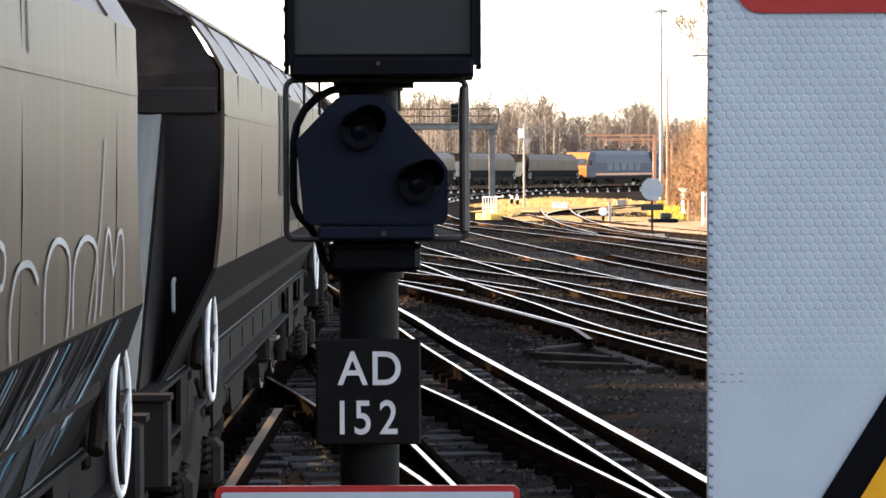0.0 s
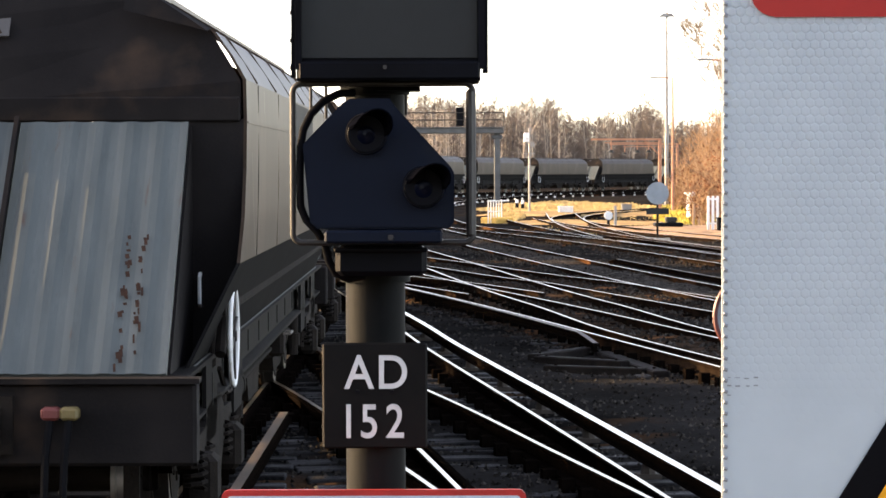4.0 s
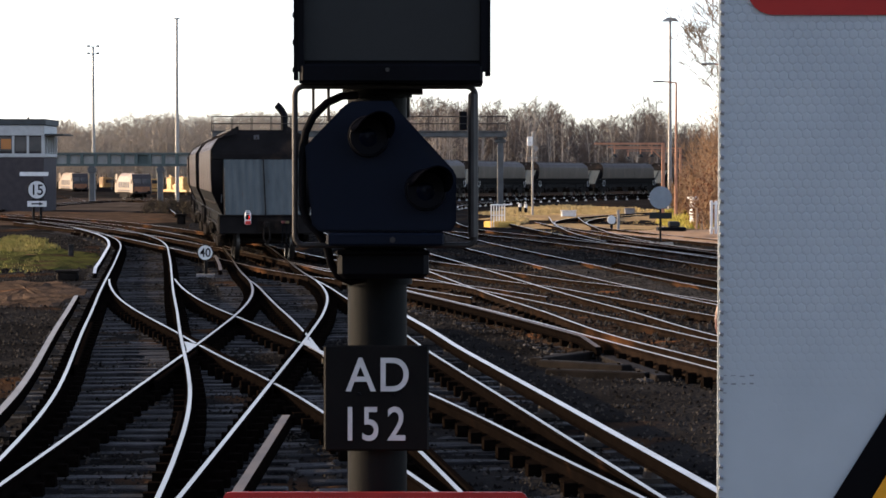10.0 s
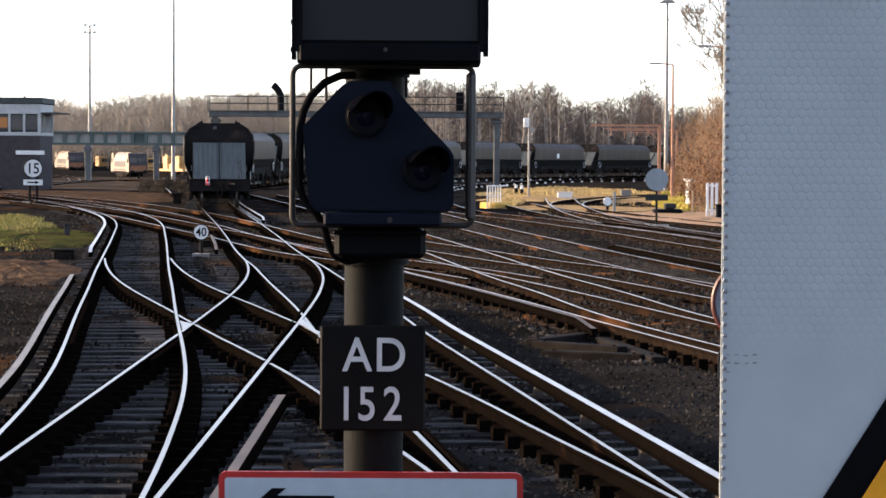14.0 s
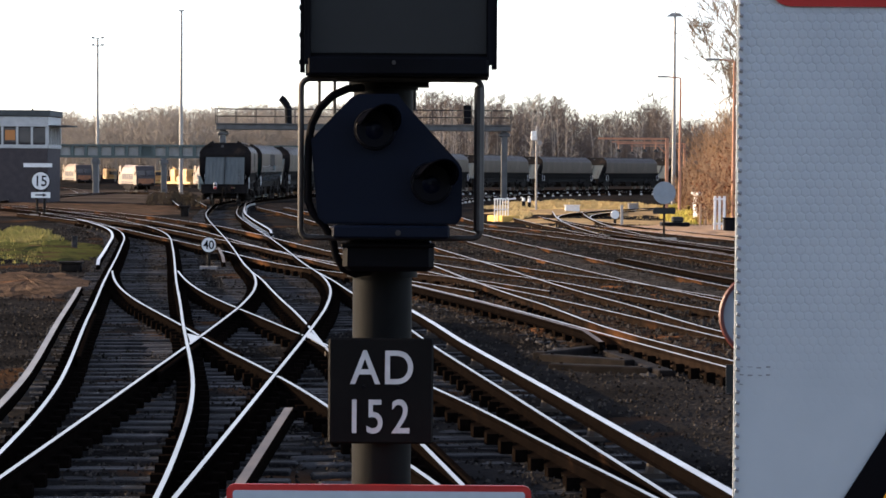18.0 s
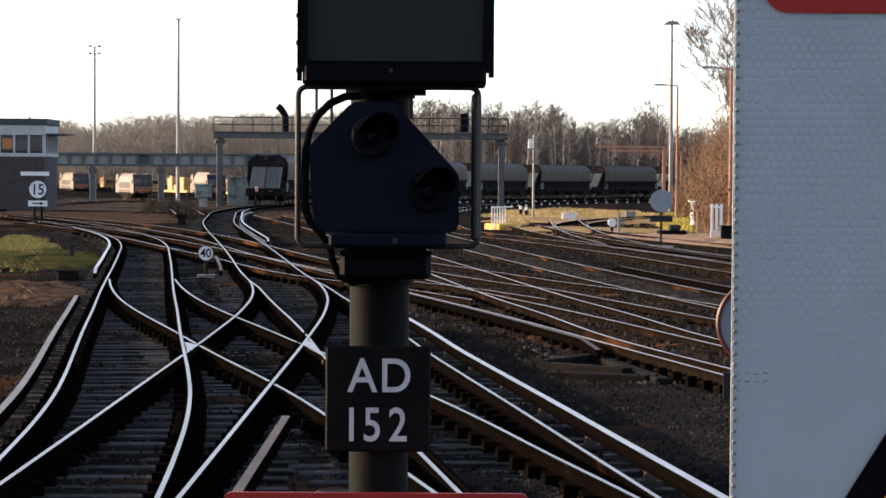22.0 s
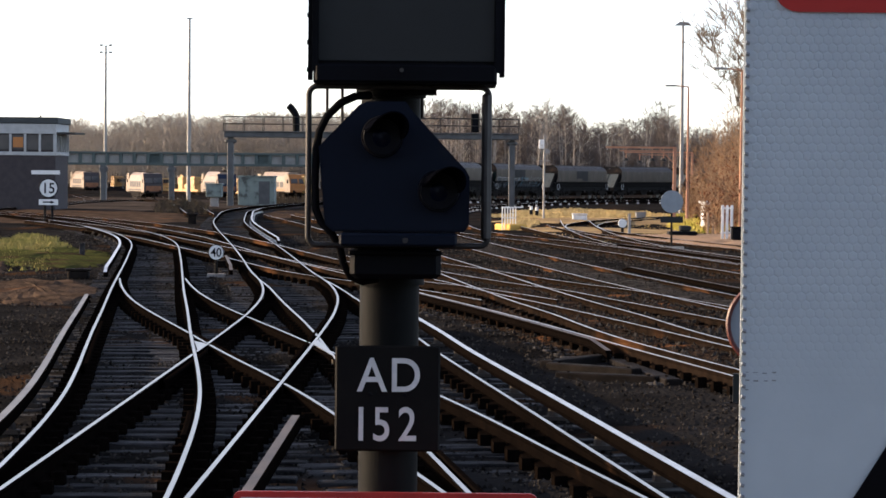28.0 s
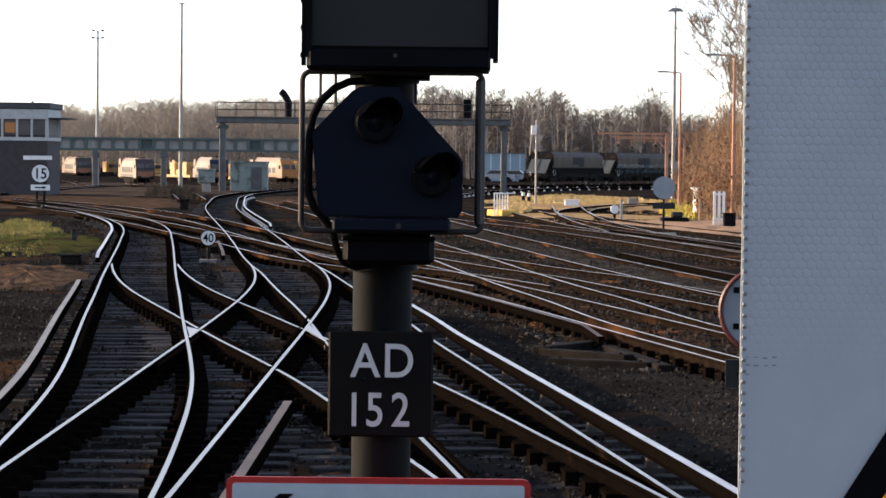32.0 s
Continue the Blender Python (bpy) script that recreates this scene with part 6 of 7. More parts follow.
# ---------------------------------------------------------------- signal box and huts
def signal_box():
    D = 168.0
    xr = eye_x(D, 76)
    W, DEPTH = 8.0, 5.4
    g0 = float(ground_level(xr - 3, D))
    root = thing("signal_box", "dark brick signal box with white boarding and glazed upper floor", "building", pose(xr - W / 2, D + DEPTH / 2, g0))
    z = lambda py: eye_z(D, py, 50) - g0
    part("brick_base", Mesh().box((0, 0, z(272) / 2), (W, DEPTH, z(272)), bevel=0.01), "brick", root)
    part("sill_band", Mesh().box((0, 0, z(269)), (W + 0.12, DEPTH + 0.12, 0.22), bevel=0.02), "boarding", root)
    part("core", Mesh().box((0, 0, (z(266) + z(234)) / 2), (W - 0.3, DEPTH - 0.3, z(234) - z(266))), "brick", root)
    part("fascia", Mesh().box((0, 0, (z(234) + z(216)) / 2), (W + 0.1, DEPTH + 0.1, z(216) - z(234)), bevel=0.02), "boarding", root)
    part("roof", Mesh().box((0, 0, z(210)), (W + 0.3, DEPTH + 0.3, z(205) - z(216)), bevel=0.03), "roof", root)
    part("canopy", Mesh().box((W / 2 + 0.5, -0.3, z(232)), (1.3, DEPTH - 0.8, 0.08)), "roof", root)
    n = 9
    for i in range(n + 1):
        x = -W / 2 + 0.06 + (W - 0.12) * i / n
        part("window_post", Mesh().box((x, -DEPTH / 2, (z(266) + z(234)) / 2), (0.13, 0.14, z(234) - z(266))), "boarding", root)
        if i < n:
            w = part("window", Mesh().box((x + 0.5 * (W - 0.12) / n, -DEPTH / 2 + 0.06, (z(262) + z(236)) / 2), ((W - 0.12) / n - 0.1, 0.05, z(236) - z(262))), "pane", root)
            if i == n - 3:
                part("blind", Mesh().box((x + 0.45, -DEPTH / 2 + 0.02, (z(258) + z(240)) / 2), (0.6, 0.02, z(240) - z(258))), "orange", w)
    for i in range(6):
        y = -DEPTH / 2 + DEPTH * i / 5
        part("window_post", Mesh().box((W / 2, y, (z(266) + z(234)) / 2), (0.14, 0.13, z(234) - z(266))), "boarding", root)
        if i < 5:
            part("window", Mesh().box((W / 2 - 0.06, y + DEPTH / 10, (z(262) + z(236)) / 2), (0.05, DEPTH / 5 - 0.12, z(236) - z(262))), "pane", root)
    part("name_board", Mesh().box((eye_x(D, 59) - (xr - W / 2), -DEPTH / 2 - 0.06, z(302)), (1.7, 0.05, 0.24)), "white", root, "blank white name board")
    part("roof_vent", Mesh().tube((W / 2 - 1.3, 0, z(206)), (W / 2 - 1.3, 0, z(200)), 0.06, n=8), "roof", root)
    return root


signal_box()


def box_hut(px0, px1, ptop, pbot, D, name, label, mat, door=True, turn=0.0, stand=0.0):
    x0, x1 = eye_x(D, px0), eye_x(D, px1)
    g0 = float(ground_level((x0 + x1) / 2, D))
    zt = eye_z(D, ptop, px0) - g0
    root = thing(name, label, "hut" if door else "cabinet", pose((x0 + x1) / 2, D, g0, 0, 0, turn))
    w = x1 - x0
    part("body", Mesh().box((0, 0, (zt + stand) / 2), (w, min(w, 2.2), zt - stand), bevel=0.02), mat, root)
    if stand:
        part("stand", Mesh().box((0, 0, stand / 2 - 0.05), (w * 0.5, min(w, 2.2) * 0.6, stand + 0.1), bevel=0.02), "concrete", root)
    part("roof", Mesh().box((0, 0, zt + 0.04), (w + 0.15, min(w, 2.2) + 0.15, 0.1), bevel=0.02), mat, root)
    if door:
        part("door", Mesh().box((w * 0.22, -min(w, 2.2) / 2 - 0.02, zt * 0.45), (w * 0.3, 0.04, zt * 0.8)), "steel", root)
        for k in range(3):
            part("wall_panel", Mesh().box((-w * 0.38 + k * w * 0.2, -min(w, 2.2) / 2 - 0.012, zt * 0.5), (w * 0.17, 0.02, zt * 0.85)), mat, root)
    else:
        part("door", Mesh().box((0, -min(w, 2.2) / 2 - 0.012, (zt + stand) / 2), (w * 0.8, 0.02, (zt - stand) * 0.85)), mat, root)
    return root


box_hut(402, 466, 309, 362, 205, "relay_hut", "grey-green concrete relay hut", "hut")
box_hut(344, 372, 323, 345, 190, "equipment_case", "grey equipment case on a narrow concrete stand", "hut", False, 0, 0.75)
box_hut(1221, 1233, 353, 384, 128, "equipment_case", "white trackside equipment case", "white", False, 38)
box_hut(312, 326, 377, 394, 131, "trackside_box", "small dark trackside box", "under", False)


# ---------------------------------------------------------------- trackside signs
def disc_sign(px, py, r, D, text, label, arrow=False, back=False, plate=False, posts=1):
    x, zc = eye_x(D, px), eye_z(D, py, px)
    g0 = float(ground_level(x, D))
    R = r * D / 5000.0
    root = thing("speed_sign" if not back else "sign_back", label, "sign", pose(x, D, g0))
    zc -= g0
    d = part("disc", Mesh().tube((0, -0.02, zc), (0, 0.0, zc), R, n=32), "sign_grey" if back else "white", root)
    if not back:
        ring = [(R * 0.96 * math.cos(2 * math.pi * i / 32), -0.022, zc + R * 0.96 * math.sin(2 * math.pi * i / 32)) for i in range(32)]
        part("rim", Mesh().pipe(ring, R * 0.05, n=6, closed=True), "black" if text else "sign_red", d)
    for k in range(posts):
        o = 0.0 if posts == 1 else (-0.35 + 0.7 * k) * R * 1.1
        part("post", Mesh().tube((o, 0.04, -0.1), (o, 0.04, zc + (R * 0.8 if back else 0)), 0.035 if D < 100 else 0.06, n=8), "post", root)
    part("post_foot", Mesh().box((0, 0.04, 0.05), (R * 2.2, 0.3, 0.08)), "concrete", root)
    if text:
        cu = bpy.data.curves.new("sign_text", "FONT")
        cu.body, cu.size, cu.extrude, cu.align_x = text, R * 1.55, 0.002, "CENTER"
        cu.offset = R * 0.02
        dg = new("tmp_text", cu)
        bpy.context.view_layer.update()
        me = bpy.data.meshes.new_from_object(dg.evaluated_get(bpy.context.evaluated_depsgraph_get()))
        bpy.data.objects.remove(dg)
        me.materials.clear()
        me.materials.append(M["black"])
        part("number", me, None, d, m=pose(0, -0.025, zc - R * 0.52, 90, 0, 0) @ Matrix.Diagonal((0.9, 1, 1, 1)))
    if arrow:
        zp = zc - R - 0.2
        pl = part("arrow_plate", Mesh().box((0, -0.01, zp), (R * 2, 0.02, 0.26)), "white", root)
        part("arrow", Mesh().prism([(-0.25, zp - 0.03), (0.1, zp - 0.03), (0.1, zp - 0.08), (0.28, zp), (0.1, zp + 0.08), (0.1, zp + 0.03), (-0.25, zp + 0.03)], -0.026, -0.021), "black", pl)
    if plate:
        part("lower_plate", Mesh().box((0, -0.01, zc - R - 0.22), (R * 2.0, 0.03, 0.2)), "signal_back", root)
    return root


disc_sign(64, 330, 17, 128, "15", "white round 15 speed sign with arrow plate below", arrow=True, posts=2)
disc_sign(362, 443, 14, 67, "40", "white round 40 speed sign on a short post")
disc_sign(1168, 351, 20, 92, "", "plain grey back of a round sign on a post", back=True, plate=True)


def ringed_sign():
    D = 14.0
    x = eye_x(D, 1344)
    root = thing("ringed_sign", "white round sign with red rim and black marks", "sign", pose(x, D, float(ground_level(x, D))))
    g0 = root.matrix_basis.translation.z
    zc, R = eye_z(D, 568, 1344) - g0, 77 * D / 5000.0
    d = part("disc", Mesh().tube((0, -0.01, zc), (0, 0, zc), R, n=40), "sign_grey", root)
    ring = [(R * 0.96 * math.cos(2 * math.pi * i / 40), -0.012, zc + R * 0.96 * math.sin(2 * math.pi * i / 40)) for i in range(40)]
    part("rim", Mesh().pipe(ring, R * 0.06, n=6, closed=True), "dull_red", d)
    part("mark", Mesh().box((-0.13, -0.013, zc + 0.1), (0.03, 0.004, 0.03)).box((-0.13, -0.013, zc - 0.08), (0.03, 0.004, 0.03)), "black", d)
    pl = part("chevron_plate", Mesh().box((0.03, -0.01, zc - R - 0.1), (0.42, 0.014, 0.14)), "signal_back", root)
    part("chevron", Mesh().prism([(-0.13, zc - R - 0.1), (-0.03, zc - R - 0.03), (0.05, zc - R - 0.03), (-0.05, zc - R - 0.1), (0.05, zc - R - 0.17), (-0.03, zc - R - 0.17)], -0.02, -0.016), "black", pl)
    part("post", Mesh().tube((0, 0.03, -0.1), (0, 0.03, zc + R * 0.5), 0.03, n=10), "tube", root)


ringed_sign()


def box_post():
    D = 152.0
    x = eye_x(D, 941)
    g0 = float(ground_level(x, D))
    z = lambda py: eye_z(D, py) - g0
    root = thing("signal_mast", "slim grey signal mast with white box at its top", "railway signal", pose(x, D, g0))
    part("mast", Mesh().tube((0, 0, -0.1), (0, 0, z(232)), 0.06, 0.05, n=10), "mast", root)
    part("white_box", Mesh().box((-0.15, -0.08, z(249)), (0.3, 0.25, 0.5), bevel=0.03), "white", root)
    part("lamp", Mesh().tube((0.18, -0.1, z(262)), (0.18, 0.15, z(262)), 0.13, n=10).box((0.05, 0, z(258)), (0.3, 0.08, 0.06)), "mast", root)
    part("bracket", Mesh().box((0, 0, z(278)), (0.6, 0.2, 0.06)), "mast", root)


box_post()


def white_railing(px0, px1, ptop, pbot, D, n, name="white_railing", label="short white-painted railing on a kerb"):
    x0, x1 = eye_x(D, px0), eye_x(D, px1)
    g0 = float(ground_level(x0, D))
    root = thing(name, label, "railing", pose((x0 + x1) / 2, D, g0))
    zt, w = eye_z(D, ptop, px0) - g0, x1 - x0
    for i in range(n + 1):
        part("upright", Mesh().tube((-w / 2 + w * i / n, 0.35 * i / n, 0), (-w / 2 + w * i / n, 0.35 * i / n, zt), 0.03, n=6), "white", root)
    for k in (1.0, 0.55):
        part("bar", Mesh().tube((-w / 2, 0, zt * k), (w / 2, 0.35, zt * k), 0.028, n=6), "white", root)
    for e in (0, 1):
        part("side_bar", Mesh().tube((-w / 2 + w * e, 0.35 * e, zt), (-w / 2 + w * e + 0.35, 1.6, zt), 0.03, n=6), "white", root)
    part("kerb", Mesh().box((0.1, 0.5, 0.12), (w + 0.3, 1.4, 0.34), rz=28, bevel=0.04), "kerb_yellow", root)
    return root


white_railing(868, 892, 362, 398, 124, 5)


def slat_barrier():
    D = 104.0
    x0 = eye_x(D, 1266)
    g0 = float(ground_level(x0, D))
    zt = eye_z(D, 357, 1266) - g0
    root = thing("slat_barrier", "tall white slatted barrier beside the path", "barrier", pose(x0, D, g0))
    for k in range(3):
        part("slat", Mesh().box((-0.17 + 0.17 * k, 0, zt / 2), (0.1, 0.04, zt), bevel=0.01), "white", root)
    for q in (0.25, 0.92):
        part("cross_bar", Mesh().box((0, 0.03, zt * q), (0.46, 0.04, 0.07)), "white", root)


slat_barrier()


def by_base(px, py):
    """Distance and plan x of a thing whose foot shows at (px, py)."""
    D = 2.53 * 5000 / (py - 300 - 0.007 * (px - 784))
    return D, eye_x(D, px)


def small_thing(name, label, category, px, ptop, pbase, w, mat, shape="box", group=""):
    D, x = by_base(px, pbase)
    g0 = float(ground_level(x, D))
    u = D / 5000.0
    h = (pbase - ptop) * u
    root = thing(name, label, category, pose(x, D, g0), group)
    if shape == "box":
        part("body", Mesh().box((0, 0, h / 2), (w * u, max(0.3, w * u * 0.6), h), bevel=min(0.04, h * 0.2)), mat, root)
        part("lid", Mesh().box((0, 0, h + 0.02), (w * u + 0.06, max(0.3, w * u * 0.6) + 0.06, 0.05), bevel=0.01), mat, root)
    elif shape == "post":
        part("post", Mesh().box((0, 0, h / 2), (w * u, w * u, h), bevel=0.015), mat, root)
        part("cap", Mesh().box((0, 0, h), (w * u * 1.15, w * u * 1.15, 0.04), bevel=0.01), mat, root)
    elif shape == "bollard":
        part("base", Mesh().tube((0, 0, 0), (0, 0, h * 0.62), w * u / 2, n=12), "black", root)
        part("cap", Mesh().tube((0, 0, h * 0.62), (0, 0, h), w * u / 2, w * u * 0.42, n=12), "white", root)
    elif shape == "dwarf":
        part("stem", Mesh().tube((0, 0, 0), (0, 0, h * 0.6), 0.06, n=8), "post", root)
        part("lamp_face", Mesh().tube((0, -0.1, h * 0.7), (0, 0.12, h * 0.7), w * u / 2, n=18), "white", root)
    elif shape == "trolley":
        part("bed", Mesh().box((0, 0, h * 0.4), (w * u, 1.0, h * 0.35), bevel=0.02), mat, root)
        for s in (-1, 1):
            part("wheel", Mesh().tube((s * w * u * 0.35, -0.35, 0.12), (s * w * u * 0.35, 0.35, 0.12), 0.12, n=12), mat, root)
        part("load", Mesh().box((0.1, 0, h * 0.85), (w * u * 0.4, 0.6, h * 0.5), bevel=0.04), "signal_back", root)
    return root


small_thing("track_bollard", "short black and white bollard by the tracks", "bollard", 919, 360, 376, 6, "white", "bollard", "white-capped bollards")
small_thing("track_bollard", "short black and white bollard by the tracks", "bollard", 929, 360, 378, 6, "white", "bollard", "white-capped bollards")
small_thing("cable_box", "low white concrete cable box in dry grass", "box", 1005, 374, 387, 26, "white")
small_thing("cable_box", "low pale concrete cable box in dry grass", "box", 1113, 370, 381, 18, "concrete")
small_thing("dwarf_signal", "white round-faced dwarf signal on a stem", "railway signal", 1081, 384, 410, 15, "white", "dwarf")
small_thing("marker_post", "grey concrete marker post", "post", 1093, 375, 411, 5, "concrete", "post")
small_thing("trolley", "low black trackside trolley with a small load", "trolley", 1187, 397, 416, 50, "black", "trolley")
small_thing("crate", "dark crate beside the white barrier", "crate", 1284, 400, 426, 22, "black")
for k, px in enumerate((1232, 1241, 1247)):
    small_thing("fence_stake", "short weathered wooden fence stake", "post", px, 372 + 5 * k, 412 - 3 * k, 4, "earth", "post", "fence stakes")
small_thing("wooden_stump", "short weathered wooden post by the line", "post", 124, 428, 452, 9, "timber", "post")
small_thing("stone_block", "small pale stone block by the line", "stone", 71, 388, 395, 7, "white")
small_thing("point_machine", "flat dark point machine beside the main line", "machine", 118, 476, 492, 38, "under")
small_thing("point_machine", "flat dark point machine between the tracks", "machine", 375, 462, 471, 22, "under")


# ---------------------------------------------------------------- locos and plant in the yard, far building
def yard_loco(px0, px1, D, heading, paint, ends, label, h=3.75):
    x = eye_x(D, (px0 + px1) / 2)
    z = float(fall(x, D))
    lo = locomotive(paint, "cream", ends, 16.0, label, "stabled_locomotive", h)
    lo.matrix_basis = pose(x, D, z, 0, 0, heading)
    return lo


yard_loco(205, 262, 402, 15.5, "cream", "brown", "cream and orange-brown electric locomotive stabled in the yard")
yard_loco(106, 150, 480, 16, "cream", "brown", "cream electric locomotive standing behind others")
yard_loco(338, 392, 410, 14, "cream", "loco_blue", "cream locomotive with blue front stabled by a hut", 3.95)
yard_loco(440, 512, 420, 22, "cream", "orange", "pale-roofed locomotive with orange end behind the hut", 3.95)


def plant_machine(px, D, seed, label):
    rr = random.Random(seed)
    x = eye_x(D, px)
    root = thing("track_machine", label, "track machine", pose(x, D, float(fall(x, D)) - 0.05, 0, 0, 34))
    part("chassis", Mesh().box((0, 0, 0.9), (2.3, 5.2, 0.4), bevel=0.05), "yellow", root)
    part("cab", Mesh().box((0, -1.5 + rr.uniform(0, 1.5), 2.0), (2.0, 1.7, 1.7 + rr.uniform(-0.2, 0.8)), bevel=0.15), "yellow", root)
    part("cab_window", Mesh().box((0, -2.46, 2.3), (1.5, 0.04, 0.6)), "glass", root)
    part("engine_cover", Mesh().box((0, 1.5, 1.5), (2.0, 1.9, 0.9), bevel=0.15), "under" if seed % 2 else "yellow", root)
    part("jib", Mesh().box((0.3, 0.4, 2.6 + rr.uniform(-0.4, 0.5)), (0.3, 2.6, 0.3), rx=rr.uniform(6, 22), bevel=0.05), "yellow", root)
    part("mast_rail", Mesh().tube((-0.6, 1.0, 1.1), (-0.6, 1.0, 3.4), 0.12, n=8), "cream", root)
    for yy in (-1.8, 1.8):
        for s in (-0.72, 0.72):
            part("wheel", Mesh().tube((s - 0.06, yy, 0.42), (s + 0.06, yy, 0.42), 0.42, n=18), "under", root)


for px, D, sd in ((134, 490, 1), (148, 500, 2), (181, 495, 3), (262, 470, 4), (304, 460, 5), (326, 455, 6), (398, 430, 7), (514, 415, 8)):
    plant_machine(px, D, sd, "yellow on-track machine parked in the yard")


def blue_building():
    D = 360.0
    x0, x1 = eye_x(D, 835), eye_x(D, 920)
    g0 = float(ground_level((x0 + x1) / 2, D))
    root = thing("clad_building", "low pale blue metal-clad building beyond the train", "building", pose((x0 + x1) / 2, D, g0))
    w, h = x1 - x0, eye_z(D, 291) - g0
    part("wall", Mesh().box((0, 0, h / 2), (w, 6, h), bevel=0.02), "pale_blue", root)
    part("roof", Mesh().box((0, 0, h + 0.05), (w + 0.3, 6.3, 0.14)), "steel", root)
    for k in range(5):
        part("cladding_rib", Mesh().box((-w / 2 + w * (k + 0.5) / 5, -3.02, h / 2), (0.08, 0.05, h)), "white", root)


blue_building()


def parked_car(px, D, mat):
    x = eye_x(D, px)
    root = thing("parked_car", "pale parked car beyond the tracks", "car", pose(x, D, float(ground_level(x, D)), 0, 0, 80))
    part("body", Mesh().prism_x([(-2.1, 0.3), (-2.1, 0.8), (-1.2, 0.92), (-0.6, 1.42), (0.9, 1.42), (1.6, 0.95), (2.1, 0.85), (2.1, 0.3)], -0.85, 0.85), mat, root)
    part("windows", Mesh().prism_x([(-1.05, 0.95), (-0.55, 1.36), (0.85, 1.36), (1.4, 0.95)], -0.87, 0.87), "glass", root)
    for yy in (-1.3, 1.3):
        for s in (-0.8, 0.8):
            part("wheel", Mesh().tube((s - 0.09, yy, 0.31), (s + 0.09, yy, 0.31), 0.31, n=14), "black", root)


parked_car(875, 345, "cladding")
parked_car(905, 346, "cladding")
parked_car(935, 348, "sign_grey")


# ---------------------------------------------------------------- trees, bushes, grass
def branch_tree(seed, height, spread=0.5, levels=5, lean=0.0, twigs=3):
    """Segments of a bare tree: start, end, radii."""
    rr = random.Random(seed)
    segs = []

    def grow(p, d, length, r, lv):
        n = 3 if lv < 2 else 2
        for _ in range(n):
            q = p + d * (length / n)
            segs.append((p, q, r, r * 0.82))
            p, r = q, r * 0.82
            d = (d + Vector((rr.uniform(-1, 1), rr.uniform(-1, 1), rr.uniform(-0.4, 0.7))) * 0.16).normalized()
            if lv > 0 and lv < levels and rr.random() < 0.6:
                side = (d + Vector((rr.uniform(-1, 1), rr.uniform(-1, 1), rr.uniform(-0.1, 0.8))) * (spread + 0.35)).normalized()
                grow(p, side, length * rr.uniform(0.45, 0.65), r * 0.55, lv + 1)
        if lv < levels:
            for _ in range(rr.choice((2, 2, 3)) if lv else 3):
                side = (d + Vector((rr.uniform(-1, 1), rr.uniform(-1, 1), rr.uniform(-0.2, 0.6))) * spread).normalized()
                grow(p, side, length * rr.uniform(0.55, 0.78), r * 0.66, lv + 1)

    grow(Vector((0, 0, 0)), Vector((lean, 0, 1)).normalized(), height * 0.34, height * 0.012, 0)
    return segs


def with_sprays(V, F, segs, n, length, width, seed):
    """Adds fine twig sprays, single slivers, at the outer branch ends."""
    q = np.random.RandomState(seed)
    thin = np.quantile([s[3] for s in segs], 0.55)
    tips = np.array([s[1] for s in segs if s[3] <= thin])
    dirs = np.array([(s[1] - s[0]).normalized() for s in segs if s[3] <= thin])
    tips, dirs = np.repeat(tips, n, axis=0), np.repeat(dirs, n, axis=0)
    d = dirs + q.uniform(-0.9, 0.9, dirs.shape)
    d /= np.linalg.norm(d, axis=1)[:, None]
    side = np.cross(d, q.uniform(-1, 1, d.shape))
    side *= width / (np.linalg.norm(side, axis=1)[:, None] + 1e-6)
    L = length * q.uniform(0.4, 1.0, (len(tips), 1))
    W = np.stack([tips - side, tips + side, tips + d * L], axis=1).reshape(-1, 3)
    G = np.arange(len(W)).reshape(-1, 3) + len(V)
    return np.concatenate([V, W]), [tuple(f) for f in F] + [tuple(g) for g in G]


def segs_mesh(segs, minr=0.0):
    a = np.array([s[0] for s in segs]), np.array([s[1] for s in segs]), np.array([max(s[2], minr) for s in segs]), np.array([max(s[3], minr) for s in segs])
    d = a[1] - a[0]
    d /= np.linalg.norm(d, axis=1)[:, None] + 1e-9
    u = np.cross(d, np.array([0.31, 0.77, 0.55]))
    u /= np.linalg.norm(u, axis=1)[:, None] + 1e-9
    w = np.cross(d, u)
    vs = []
    for k in range(3):
        c, s = math.cos(2.094 * k), math.sin(2.094 * k)
        o = u * c + w * s
        vs += [a[0] + o * a[2][:, None], a[1] + o * a[3][:, None]]
    V = np.stack(vs, axis=1).reshape(-1, 3)
    n = len(segs)
    b = (np.arange(n) * 6)[:, None]
    F = np.concatenate([b + np.array([0, 2, 3, 1]), b + np.array([2, 4, 5, 3]), b + np.array([4, 0, 1, 5])], axis=0)
    return V, F


def np_object(name, V, F, mat, parent=None):
    me = bpy.data.meshes.new(name)
    me.from_pydata(V, [], F)
    me.materials.append(M[mat])
    me.update()
    ob = new(name, me)
    if parent:
        ob.parent = parent
    return ob


def merge(pieces):
    vs, fs, k = [], [], 0
    for V, F in pieces:
        vs.append(V)
        fs.append(F + k)
        k += len(V)
    return np.concatenate(vs), np.concatenate(fs)


